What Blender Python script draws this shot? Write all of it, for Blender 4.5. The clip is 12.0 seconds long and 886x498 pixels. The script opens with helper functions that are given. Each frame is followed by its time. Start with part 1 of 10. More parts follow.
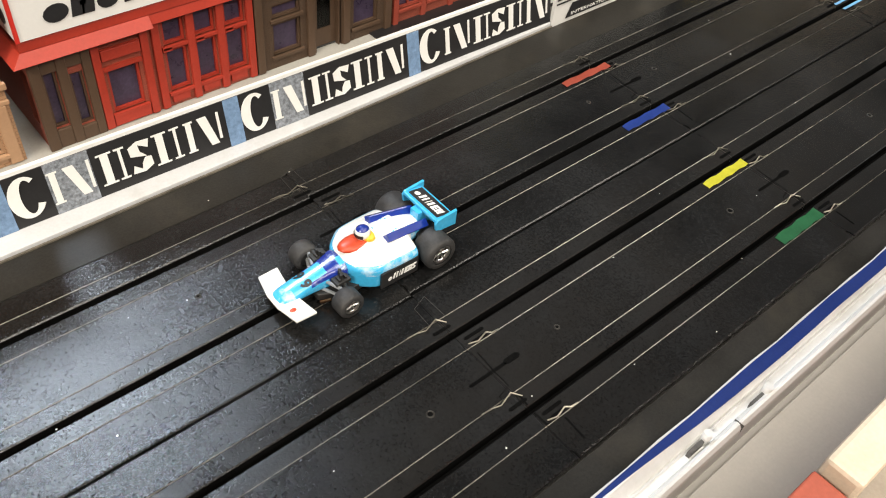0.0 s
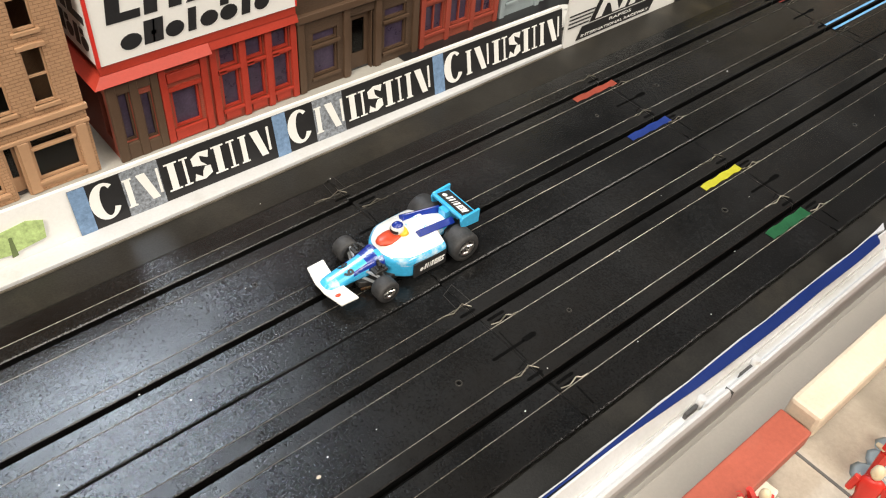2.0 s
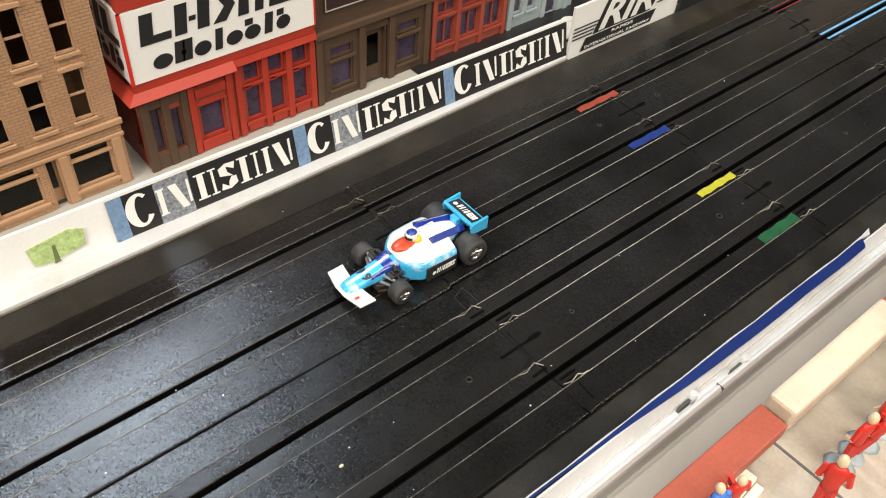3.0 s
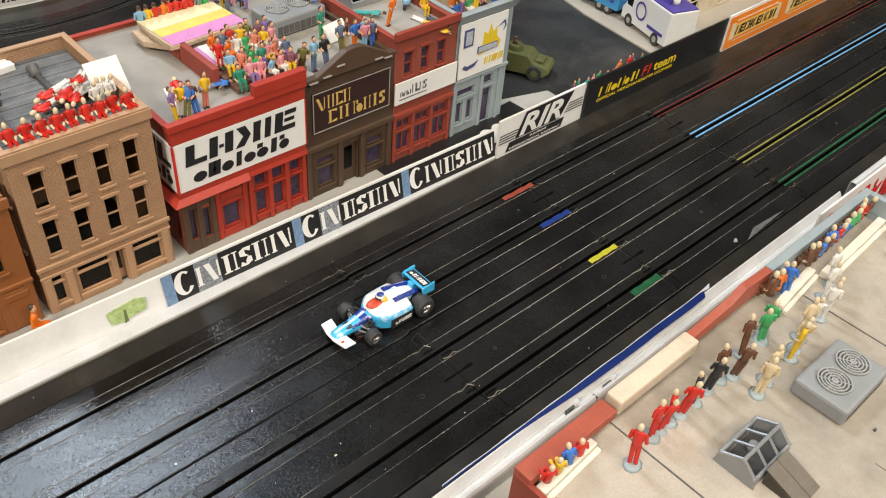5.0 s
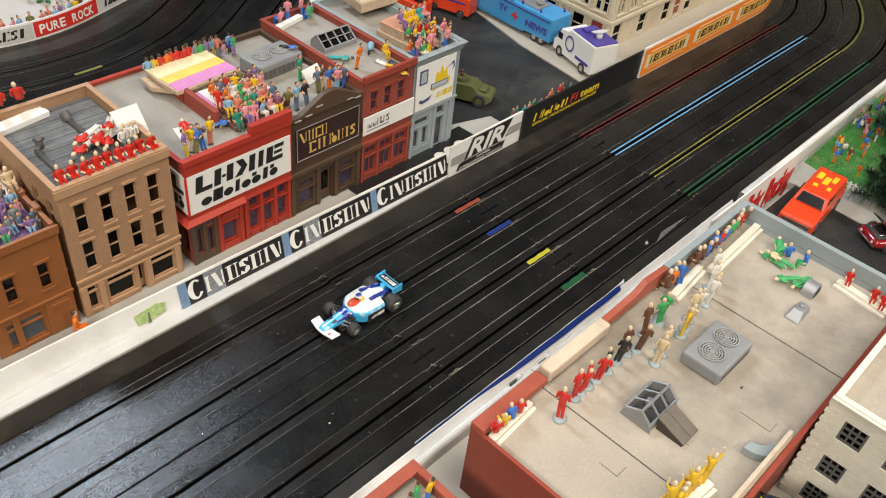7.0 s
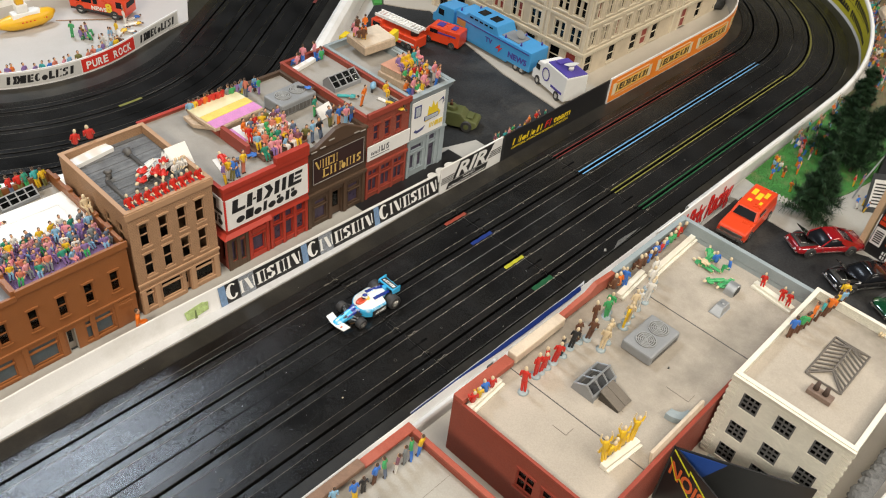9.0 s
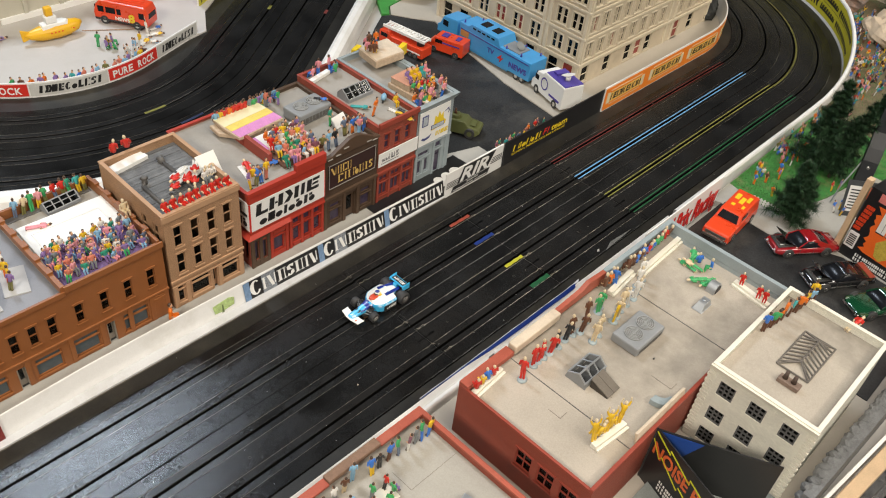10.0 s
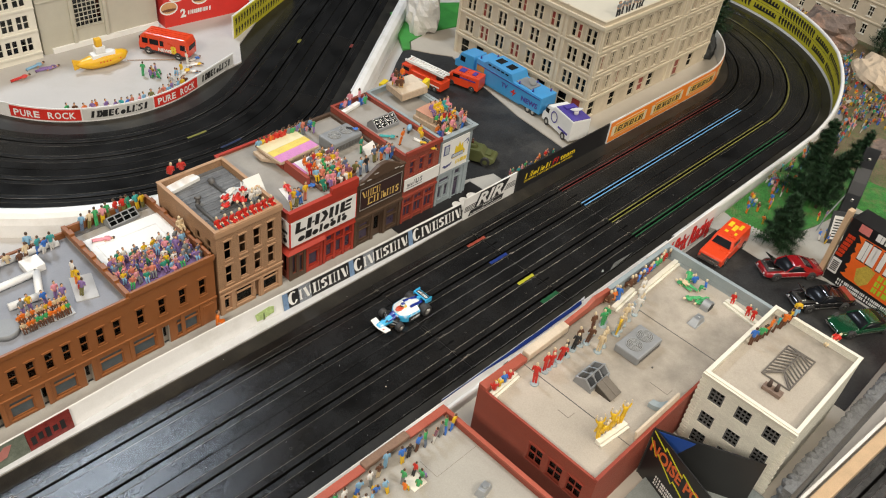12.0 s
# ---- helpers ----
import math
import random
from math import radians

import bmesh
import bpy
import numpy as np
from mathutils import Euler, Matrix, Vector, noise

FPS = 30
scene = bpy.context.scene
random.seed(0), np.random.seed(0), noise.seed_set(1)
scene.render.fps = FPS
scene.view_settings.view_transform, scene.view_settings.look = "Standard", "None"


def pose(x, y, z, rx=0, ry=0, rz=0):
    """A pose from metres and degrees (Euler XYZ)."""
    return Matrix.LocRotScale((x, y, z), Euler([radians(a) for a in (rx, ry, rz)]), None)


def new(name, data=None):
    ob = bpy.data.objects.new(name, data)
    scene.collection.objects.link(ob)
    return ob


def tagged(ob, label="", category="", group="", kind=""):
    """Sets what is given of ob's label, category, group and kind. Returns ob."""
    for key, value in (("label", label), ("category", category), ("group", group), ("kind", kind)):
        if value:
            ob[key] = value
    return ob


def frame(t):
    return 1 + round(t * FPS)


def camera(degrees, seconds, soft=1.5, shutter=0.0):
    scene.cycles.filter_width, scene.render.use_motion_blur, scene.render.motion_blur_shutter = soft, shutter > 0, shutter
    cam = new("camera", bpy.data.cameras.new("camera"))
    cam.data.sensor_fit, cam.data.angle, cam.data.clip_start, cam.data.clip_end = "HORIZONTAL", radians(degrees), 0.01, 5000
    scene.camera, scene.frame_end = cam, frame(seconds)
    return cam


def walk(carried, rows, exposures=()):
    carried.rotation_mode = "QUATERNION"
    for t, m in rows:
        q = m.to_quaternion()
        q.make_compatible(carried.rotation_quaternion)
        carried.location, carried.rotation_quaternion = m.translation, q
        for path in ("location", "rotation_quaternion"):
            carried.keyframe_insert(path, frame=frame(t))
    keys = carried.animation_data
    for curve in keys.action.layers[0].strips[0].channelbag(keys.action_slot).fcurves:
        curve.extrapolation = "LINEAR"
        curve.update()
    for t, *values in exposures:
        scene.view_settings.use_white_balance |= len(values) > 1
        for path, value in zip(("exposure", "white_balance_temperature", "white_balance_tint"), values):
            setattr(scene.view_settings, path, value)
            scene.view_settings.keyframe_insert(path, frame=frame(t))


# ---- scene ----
cam = camera(55.47, 12.0, soft=1.1)
# seconds, eye x y z in metres, yaw, pitch, lean in degrees
ROWS = [
    (0.0, -0.1239, -0.1304, 0.2086, -45.80, -45.66, 7.27),
    (0.5, -0.1319, -0.1399, 0.2195, -46.24, -43.88, 7.25),
    (1.0, -0.1420, -0.1448, 0.2251, -45.23, -43.42, 6.41),
    (1.5, -0.1458, -0.1511, 0.2274, -44.44, -43.92, 5.98),
    (2.0, -0.1496, -0.1539, 0.2276, -43.80, -44.14, 5.41),
    (2.5, -0.1514, -0.1534, 0.2320, -43.23, -44.93, 5.00),
    (4.5, -0.2097, -0.2264, 0.3235, -43.86, -41.77, 4.70),
    (5.0, -0.2234, -0.2358, 0.3447, -45.75, -40.76, 5.35),
    (5.5, -0.2361, -0.2424, 0.3588, -46.94, -40.77, 5.86),
    (6.0, -0.2540, -0.2601, 0.3843, -48.49, -40.73, 6.58),
    (6.5, -0.2691, -0.2717, 0.4047, -49.64, -40.52, 6.96),
    (7.0, -0.2891, -0.2819, 0.4205, -50.43, -40.55, 7.13),
    (7.5, -0.3039, -0.2933, 0.4420, -50.90, -40.83, 7.26),
    (9.5, -0.3756, -0.3605, 0.5390, -50.38, -40.90, 6.92),
    (10.0, -0.3955, -0.3687, 0.5599, -50.68, -41.21, 7.31),
    (10.5, -0.4121, -0.3695, 0.5705, -51.30, -41.24, 7.88),
    (11.0, -0.4245, -0.3764, 0.5821, -51.38, -40.86, 8.06),
    (11.5, -0.4343, -0.3906, 0.5967, -51.09, -40.06, 7.97),
    (12.0, -0.4603, -0.3970, 0.6077, -50.38, -39.64, 8.16),
]
walk(cam, [(t, pose(x, y, z, 0, 0, yaw) @ pose(0, 0, 0, 90 + pitch, 0, 0) @ pose(0, 0, 0, 0, 0, roll)) for t, x, y, z, yaw, pitch, roll in ROWS],
     exposures=[(0.0, 0.52), (2.5, 0.47), (4.5, 0.28), (6.5, 0.16), (9.5, 0.08), (12.0, 0.0)])

# ---------------------------------------------------------------- light
world = bpy.data.worlds.new("room_air")
scene.world = world
world.use_nodes = True
world.node_tree.nodes["Background"].inputs[0].default_value = (1.0, 0.95, 0.88, 1)
world.node_tree.nodes["Background"].inputs[1].default_value = 0.2


def area_lamp(x, y, z, sx, sy, watts, colour=(1.0, 0.95, 0.87)):
    d = bpy.data.lights.new("room_light", "AREA")
    d.shape, d.size, d.size_y, d.energy, d.color = "RECTANGLE", sx, sy, watts, colour
    ob = new("room_light", d)
    ob.location = (x, y, z)
    return ob


# ceiling panel, placed from its glare on the track
area_lamp(0.10, 1.56, 1.95, 0.36, 0.42, 32, (0.76, 0.87, 1.0))
# four unseen fill lamps, added to brighten fronts, roofs and rails
area_lamp(-2.1, -0.8, 1.95, 0.6, 1.2, 80, (1.0, 0.91, 0.78))
area_lamp(0.2, -2.05, 1.95, 1.4, 0.5, 50, (1.0, 0.91, 0.78))
area_lamp(-0.25, -0.3, 1.95, 1.2, 0.6, 14, (1.0, 0.92, 0.8))
area_lamp(1.9, -1.1, 1.95, 0.6, 1.2, 31, (1.0, 0.92, 0.81))
scene.view_settings.exposure = 0.0

# ---------------------------------------------------------------- materials
MATS = {}


def node(nt, kind, **inputs):
    n = nt.nodes.new(kind)
    for k, v in inputs.items():
        n.inputs[k.replace("_", " ")].default_value = v
    return n


def mat(name, rgb, rough=0.5, metal=0.0, var=0.18, scale=60.0, fine=900.0, bump=0.15, depth=0.0002, coat=0.0, stain=None, island=0.0, spec=0.5):
    """A procedural surface: colour broken up at two scales, fine relief, uneven gloss. stain: a second colour in soft blotches."""
    if name in MATS:
        return MATS[name]
    m = bpy.data.materials.new(name)
    m.use_nodes = True
    nt = m.node_tree
    b = nt.nodes["Principled BSDF"]
    b.inputs["Metallic"].default_value = metal
    b.inputs["Coat Weight"].default_value = coat
    b.inputs["Specular IOR Level"].default_value = spec
    b.inputs["Coat Roughness"].default_value = 0.12
    tc = nt.nodes.new("ShaderNodeTexCoord")
    geo = nt.nodes.new("ShaderNodeNewGeometry")
    n1 = node(nt, "ShaderNodeTexNoise", Scale=scale, Detail=4.0, Roughness=0.6)
    n2 = node(nt, "ShaderNodeTexNoise", Scale=fine, Detail=3.0, Roughness=0.65)
    for n in (n1, n2):
        nt.links.new(tc.outputs["Object"], n.inputs["Vector"])
    dark = tuple(c * (1 - var) for c in rgb) + (1,)
    light = tuple(min(1, c * (1 + var) + 0.02 * var) for c in rgb) + (1,)
    mix = nt.nodes.new("ShaderNodeMix")
    mix.data_type = "RGBA"
    mix.inputs["A"].default_value, mix.inputs["B"].default_value = dark, light
    add = nt.nodes.new("ShaderNodeMath")
    add.operation = "MULTIPLY_ADD"
    add.inputs[1].default_value = 0.45
    nt.links.new(n2.outputs["Fac"], add.inputs[0])
    half = nt.nodes.new("ShaderNodeMath")
    half.operation = "MULTIPLY"
    half.inputs[1].default_value = 0.55
    nt.links.new(n1.outputs["Fac"], half.inputs[0])
    nt.links.new(half.outputs[0], add.inputs[2])
    ramp = nt.nodes.new("ShaderNodeMapRange")
    ramp.inputs["From Min"].default_value, ramp.inputs["From Max"].default_value = 0.3, 0.7
    nt.links.new(add.outputs[0], ramp.inputs["Value"])
    nt.links.new(ramp.outputs[0], mix.inputs["Factor"])
    colour = mix.outputs["Result"]
    if stain:
        n3 = node(nt, "ShaderNodeTexNoise", Scale=scale * 0.45, Detail=6.0, Roughness=0.7)
        nt.links.new(tc.outputs["Object"], n3.inputs["Vector"])
        r3 = nt.nodes.new("ShaderNodeMapRange")
        r3.inputs["From Min"].default_value, r3.inputs["From Max"].default_value = 0.5, 0.72
        nt.links.new(n3.outputs["Fac"], r3.inputs["Value"])
        m3 = nt.nodes.new("ShaderNodeMix")
        m3.data_type = "RGBA"
        m3.inputs["B"].default_value = (*stain, 1)
        nt.links.new(r3.outputs[0], m3.inputs["Factor"])
        nt.links.new(colour, m3.inputs["A"])
        colour = m3.outputs["Result"]
    if island:
        hs = nt.nodes.new("ShaderNodeHueSaturation")
        mr = nt.nodes.new("ShaderNodeMapRange")
        mr.inputs["To Min"].default_value, mr.inputs["To Max"].default_value = 1 - island, 1 + island
        nt.links.new(geo.outputs["Random Per Island"], mr.inputs["Value"])
        nt.links.new(mr.outputs[0], hs.inputs["Value"])
        nt.links.new(colour, hs.inputs["Color"])
        colour = hs.outputs["Color"]
    nt.links.new(colour, b.inputs["Base Color"])
    rr = nt.nodes.new("ShaderNodeMapRange")
    rr.inputs["To Min"].default_value, rr.inputs["To Max"].default_value = max(0.03, rough - 0.1), min(1, rough + 0.1)
    nt.links.new(n1.outputs["Fac"], rr.inputs["Value"])
    nt.links.new(rr.outputs[0], b.inputs["Roughness"])
    if bump:
        bp = nt.nodes.new("ShaderNodeBump")
        bp.inputs["Strength"].default_value, bp.inputs["Distance"].default_value = bump, depth
        nt.links.new(n2.outputs["Fac"], bp.inputs["Height"])
        nt.links.new(bp.outputs[0], b.inputs["Normal"])
    MATS[name] = m
    return m


def brick_mat(name, rgb, joint, w=0.0028, h=0.00105, rough=0.65, depth=0.00015, bump=0.8):
    """Moulded plastic brickwork in running bond, for walls along x or y."""
    m = mat(name, rgb, rough, var=0.16, scale=45, fine=700, bump=0)
    nt = m.node_tree
    b = nt.nodes["Principled BSDF"]
    tc = nt.nodes.new("ShaderNodeTexCoord")
    sep, com = nt.nodes.new("ShaderNodeSeparateXYZ"), nt.nodes.new("ShaderNodeCombineXYZ")
    nt.links.new(tc.outputs["Object"], sep.inputs[0])
    s = nt.nodes.new("ShaderNodeMath")
    nt.links.new(sep.outputs[0], s.inputs[0])
    nt.links.new(sep.outputs[1], s.inputs[1])
    nt.links.new(s.outputs[0], com.inputs[0])
    nt.links.new(sep.outputs[2], com.inputs[1])
    br = nt.nodes.new("ShaderNodeTexBrick")
    for k, v in (("Scale", 1.0), ("Mortar Size", 0.00016), ("Mortar Smooth", 0.3), ("Brick Width", w), ("Row Height", h)):
        br.inputs[k].default_value = v
    br.inputs["Color1"].default_value, br.inputs["Color2"].default_value = (0.9, 0.9, 0.9, 1), (1, 1, 1, 1)
    br.inputs["Mortar"].default_value = (*[a / max(c, 0.01) for a, c in zip(joint, rgb)], 1)
    nt.links.new(com.outputs[0], br.inputs["Vector"])
    mul = nt.nodes.new("ShaderNodeMix")
    mul.data_type, mul.blend_type = "RGBA", "MULTIPLY"
    mul.inputs["Factor"].default_value = 1.0
    old = b.inputs["Base Color"].links[0].from_socket
    nt.links.new(old, mul.inputs["A"])
    nt.links.new(br.outputs["Color"], mul.inputs["B"])
    nt.links.new(mul.outputs["Result"], b.inputs["Base Color"])
    bp = nt.nodes.new("ShaderNodeBump")
    bp.invert = True
    bp.inputs["Strength"].default_value, bp.inputs["Distance"].default_value = bump, depth
    nt.links.new(br.outputs["Fac"], bp.inputs["Height"])
    nt.links.new(bp.outputs[0], b.inputs["Normal"])
    return m


def glass_mat(name, tint=(0.8, 0.85, 0.85), gloss=0.12):
    m = bpy.data.materials.new(name)
    m.use_nodes = True
    nt = m.node_tree
    out = nt.nodes["Material Output"]
    tr, gl, mx = nt.nodes.new("ShaderNodeBsdfTransparent"), nt.nodes.new("ShaderNodeBsdfGlossy"), nt.nodes.new("ShaderNodeMixShader")
    tr.inputs[0].default_value = (*tint, 1)
    gl.inputs["Roughness"].default_value = 0.08
    mx.inputs[0].default_value = gloss
    nt.links.new(tr.outputs[0], mx.inputs[1])
    nt.links.new(gl.outputs[0], mx.inputs[2])
    nt.links.new(mx.outputs[0], out.inputs[0])
    return m


track_black = mat("track_black", (0.0034, 0.0037, 0.0041), 0.15, var=0.85, scale=18, fine=1250, bump=1.0, depth=0.00012, stain=(0.0135, 0.0127, 0.0118), spec=0.36)
track_smooth = mat("track_smooth", (0.006, 0.0062, 0.0065), 0.22, var=0.6, scale=22, fine=1250, bump=0.9, depth=0.00011, stain=(0.016, 0.015, 0.014), spec=0.34)
shoulder_black = mat("shoulder_black", (0.0165, 0.0152, 0.0128), 0.4, spec=0.32, var=0.5, scale=30, fine=1200, bump=0.4, stain=(0.05, 0.044, 0.034))
# matt black that paints extra shade into slots and under joints
slot_black = mat("slot_black", (0.003, 0.003, 0.003), 0.8, bump=0, spec=0.0)
rail_metal = mat("rail_metal", (0.20, 0.185, 0.16), 0.33, metal=1.0, var=0.6, scale=25, bump=0)
clip_metal = mat("clip_metal", (0.34, 0.31, 0.26), 0.35, metal=1.0, var=0.3, bump=0)
white_plastic = mat("white_plastic", (0.77, 0.77, 0.76), 0.33, var=0.07, scale=25, bump=0.06, stain=(0.62, 0.61, 0.575))
# bluish base takes in the north lamp's cast; the blotches are dirt
ledge_white = mat("ledge_white", (0.6, 0.61, 0.63), 0.3, var=0.1, scale=30, bump=0.06, stain=(0.44, 0.43, 0.41))
white_card = mat("white_card", (0.8, 0.8, 0.78), 0.5, var=0.04, bump=0.03)
black_print = mat("black_print", (0.015, 0.015, 0.016), 0.45, var=0.2, bump=0.02)
black_card = mat("black_card", (0.012, 0.012, 0.013), 0.35, var=0.2, bump=0.03)
blue_print = mat("blue_print", (0.16, 0.26, 0.42), 0.5, var=0.35, scale=400, bump=0.02)
blue_strip = mat("blue_strip", (0.006, 0.024, 0.15), 0.4, var=0.2)
pavement_grey = mat("pavement_grey", (0.36, 0.35, 0.32), 0.75, var=0.12, scale=30, bump=0.15, stain=(0.28, 0.27, 0.25))
blue_grey_base = mat("blue_grey_base", (0.3, 0.35, 0.39), 0.6, var=0.15)
lot_black = mat("lot_black", (0.019, 0.02, 0.021), 0.55, var=0.6, scale=26, fine=500, bump=0.5, depth=0.0004, stain=(0.07, 0.068, 0.063), spec=0.3)
board_grey = mat("board_grey", (0.48, 0.46, 0.44), 0.6, var=0.06, scale=12, bump=0.05, stain=(0.42, 0.4, 0.37))
tan_brick = brick_mat("tan_brick", (0.44, 0.26, 0.145), (0.3, 0.175, 0.095), 0.0034, 0.0014, depth=0.00025, bump=1.0)
tan_plain = mat("tan_plain", (0.43, 0.26, 0.15), 0.55, var=0.1, bump=0.1)
orange_brick = mat("orange_brick", (0.265, 0.096, 0.029), 0.45, var=0.12, scale=60, bump=0.1)
red_brick = brick_mat("red_brick", (0.31, 0.068, 0.04), (0.25, 0.055, 0.033))
parapet_red = mat("parapet_red", (0.36, 0.078, 0.045), 0.55, var=0.2, scale=50, bump=0.1, stain=(0.42, 0.125, 0.08))
red_paint = mat("red_paint", (0.38, 0.034, 0.017), 0.5, var=0.15, bump=0.08)
dark_red = mat("dark_red", (0.29, 0.05, 0.03), 0.5, var=0.15, bump=0.1)
brown_brick = brick_mat("brown_brick", (0.08, 0.047, 0.027), (0.064, 0.038, 0.022))
brown_plain = mat("brown_plain", (0.084, 0.05, 0.03), 0.5, var=0.12)
grey_paint = mat("grey_paint", (0.29, 0.34, 0.36), 0.5, var=0.1)
roof_grey = mat("roof_grey", (0.33, 0.31, 0.28), 0.7, var=0.1, scale=22, bump=0.15, stain=(0.26, 0.24, 0.21))
roof_warm = mat("roof_warm", (0.42, 0.372, 0.31), 0.65, var=0.18, scale=14, bump=0.18, stain=(0.22, 0.195, 0.16))
roof_blue = mat("roof_blue", (0.24, 0.25, 0.28), 0.6, var=0.1)
roof_plank = mat("roof_plank", (0.14, 0.145, 0.15), 0.75, var=0.35, scale=70, bump=0.25, stain=(0.08, 0.08, 0.085), island=0.15)
pipe_grey = mat("pipe_grey", (0.1, 0.095, 0.09), 0.55, var=0.25)
unit_grey = mat("unit_grey", (0.24, 0.25, 0.26), 0.5, var=0.1)
steel_grey = mat("steel_grey", (0.4, 0.42, 0.44), 0.4, metal=0.6, var=0.1)
white_brick = brick_mat("white_brick", (0.82, 0.8, 0.7), (0.7, 0.68, 0.58), 0.0035, 0.0014)
white_stone = mat("white_stone", (0.76, 0.73, 0.63), 0.5, var=0.05)
cream_stone = mat("cream_stone", (0.56, 0.48, 0.36), 0.65, var=0.12, scale=40, bump=0.15, stain=(0.46, 0.39, 0.29))
cream_trim = mat("cream_trim", (0.62, 0.55, 0.42), 0.55, var=0.08)
# near-black colour in place of the shade inside hollow things
inside_shade = mat("inside_shade", (0.05, 0.05, 0.05), 0.9, var=0.3)
purple_film = mat("purple_film", (0.05, 0.035, 0.07), 0.3, var=0.5, scale=200, bump=0.02)
window_glass = glass_mat("window_glass", (0.5, 0.52, 0.52), 0.035)
cream_wood = mat("cream_wood", (0.62, 0.52, 0.4), 0.65, var=0.14, scale=90, bump=0.2, stain=(0.5, 0.41, 0.31))
pale_wood = mat("pale_wood", (0.56, 0.4, 0.25), 0.65, var=0.18, scale=60, bump=0.25)
foam_tan = mat("foam_tan", (0.5, 0.38, 0.27), 0.85, var=0.25, scale=250, bump=0.6, depth=0.0006)
grass_green = mat("grass_green", (0.035, 0.19, 0.03), 0.8, var=0.5, scale=110, fine=700, bump=0.9, depth=0.0008, stain=(0.17, 0.17, 0.07))
bright_green = mat("bright_green", (0.04, 0.24, 0.04), 0.5, var=0.3)
earth_brown = mat("earth_brown", (0.14, 0.11, 0.06), 0.85, var=0.45, scale=60, fine=700, bump=0.8, depth=0.0008, stain=(0.055, 0.12, 0.03))
base_beige = mat("base_beige", (0.44, 0.4, 0.34), 0.55, var=0.08, scale=25, bump=0.1, stain=(0.4, 0.365, 0.31))
needle_green = mat("needle_green", (0.022, 0.062, 0.024), 0.6, var=0.4, bump=0, island=0.75)
bark_brown = mat("bark_brown", (0.06, 0.04, 0.025), 0.9, var=0.3)
stone_grey = mat("stone_grey", (0.14, 0.145, 0.15), 0.6, var=0.45, scale=120, bump=0.6, depth=0.0008, island=0.3)
rock_brown = mat("rock_brown", (0.16, 0.12, 0.1), 0.8, var=0.45, scale=50, fine=500, bump=0.8, depth=0.001, stain=(0.42, 0.24, 0.16))
rock_pale = mat("rock_pale", (0.55, 0.44, 0.32), 0.8, var=0.15, scale=40, fine=500, bump=0.6, depth=0.0008)
rock_white = mat("rock_white", (0.6, 0.58, 0.54), 0.75, var=0.15, scale=40, fine=500, bump=0.6, depth=0.0008)
yellow_wall = mat("yellow_wall", (0.5, 0.45, 0.03), 0.5, var=0.12, bump=0.05)
orange_print = mat("orange_print", (0.85, 0.24, 0.02), 0.45, var=0.08, bump=0.02)
yellow_print = mat("yellow_print", (0.75, 0.55, 0.02), 0.45, var=0.08, bump=0.02)
red_print = mat("red_print", (0.6, 0.03, 0.02), 0.45, var=0.1, bump=0.02)
silver_print = mat("silver_print", (0.55, 0.55, 0.53), 0.4, var=0.06, bump=0.02)
gold_print = mat("gold_print", (0.62, 0.42, 0.12), 0.45, var=0.12, bump=0.02)
maroon_print = mat("maroon_print", (0.035, 0.015, 0.014), 0.45, var=0.2, bump=0.02)
grey_print = mat("grey_print", (0.2, 0.22, 0.25), 0.5, var=0.8, scale=700, bump=0.02)
room_dark = mat("room_dark", (0.06, 0.058, 0.056), 0.8, var=0.05, scale=2, fine=40, bump=0.05)
room_floor = mat("room_floor", (0.25, 0.23, 0.21), 0.7, var=0.15, scale=3, fine=60)

# ---------------------------------------------------------------- shape helpers
ID = Matrix.Identity(4)


def box(bm, x0, x1, y0, y1, z0, z1, mi=0, m=ID):
    v = [bm.verts.new(m @ Vector(p)) for p in ((x0, y0, z0), (x1, y0, z0), (x1, y1, z0), (x0, y1, z0), (x0, y0, z1), (x1, y0, z1), (x1, y1, z1), (x0, y1, z1))]
    for q in ((3, 2, 1, 0), (4, 5, 6, 7), (0, 1, 5, 4), (1, 2, 6, 5), (2, 3, 7, 6), (3, 0, 4, 7)):
        bm.faces.new([v[i] for i in q]).material_index = mi
    return v


def prism(bm, pts, z0, z1, mi=0, m=ID, top=None):
    """A plan polygon drawn up from z0 to z1; top: another polygon for its upper end."""
    n = len(pts)
    a = [bm.verts.new(m @ Vector((x, y, z0))) for x, y in pts]
    b = [bm.verts.new(m @ Vector((x, y, z1))) for x, y in (top or pts)]
    bm.faces.new(a[::-1]).material_index = mi
    bm.faces.new(b).material_index = mi
    for i in range(n):
        bm.faces.new((a[i], a[(i + 1) % n], b[(i + 1) % n], b[i])).material_index = mi


def upright(m=ID):
    """Turns a plan polygon into one that stands along x and z; its thickness goes to -y."""
    return m @ pose(0, 0, 0, 90, 0, 0)


def tube(bm, p0, p1, r0, r1=None, n=8, mi=0, m=ID):
    p0, p1 = Vector(p0), Vector(p1)
    r1 = r0 if r1 is None else r1
    q = (p1 - p0).to_track_quat("Z", "Y").to_matrix()
    rings = []
    for p, r in ((p0, r0), (p1, r1)):
        rings.append([bm.verts.new(m @ (p + q @ Vector((r * math.cos(2 * math.pi * k / n), r * math.sin(2 * math.pi * k / n), 0)))) for k in range(n)])
    a, b = rings
    bm.faces.new(a[::-1]).material_index = mi
    bm.faces.new(b).material_index = mi
    for i in range(n):
        f = bm.faces.new((a[i], a[(i + 1) % n], b[(i + 1) % n], b[i]))
        f.material_index, f.smooth = mi, n > 6


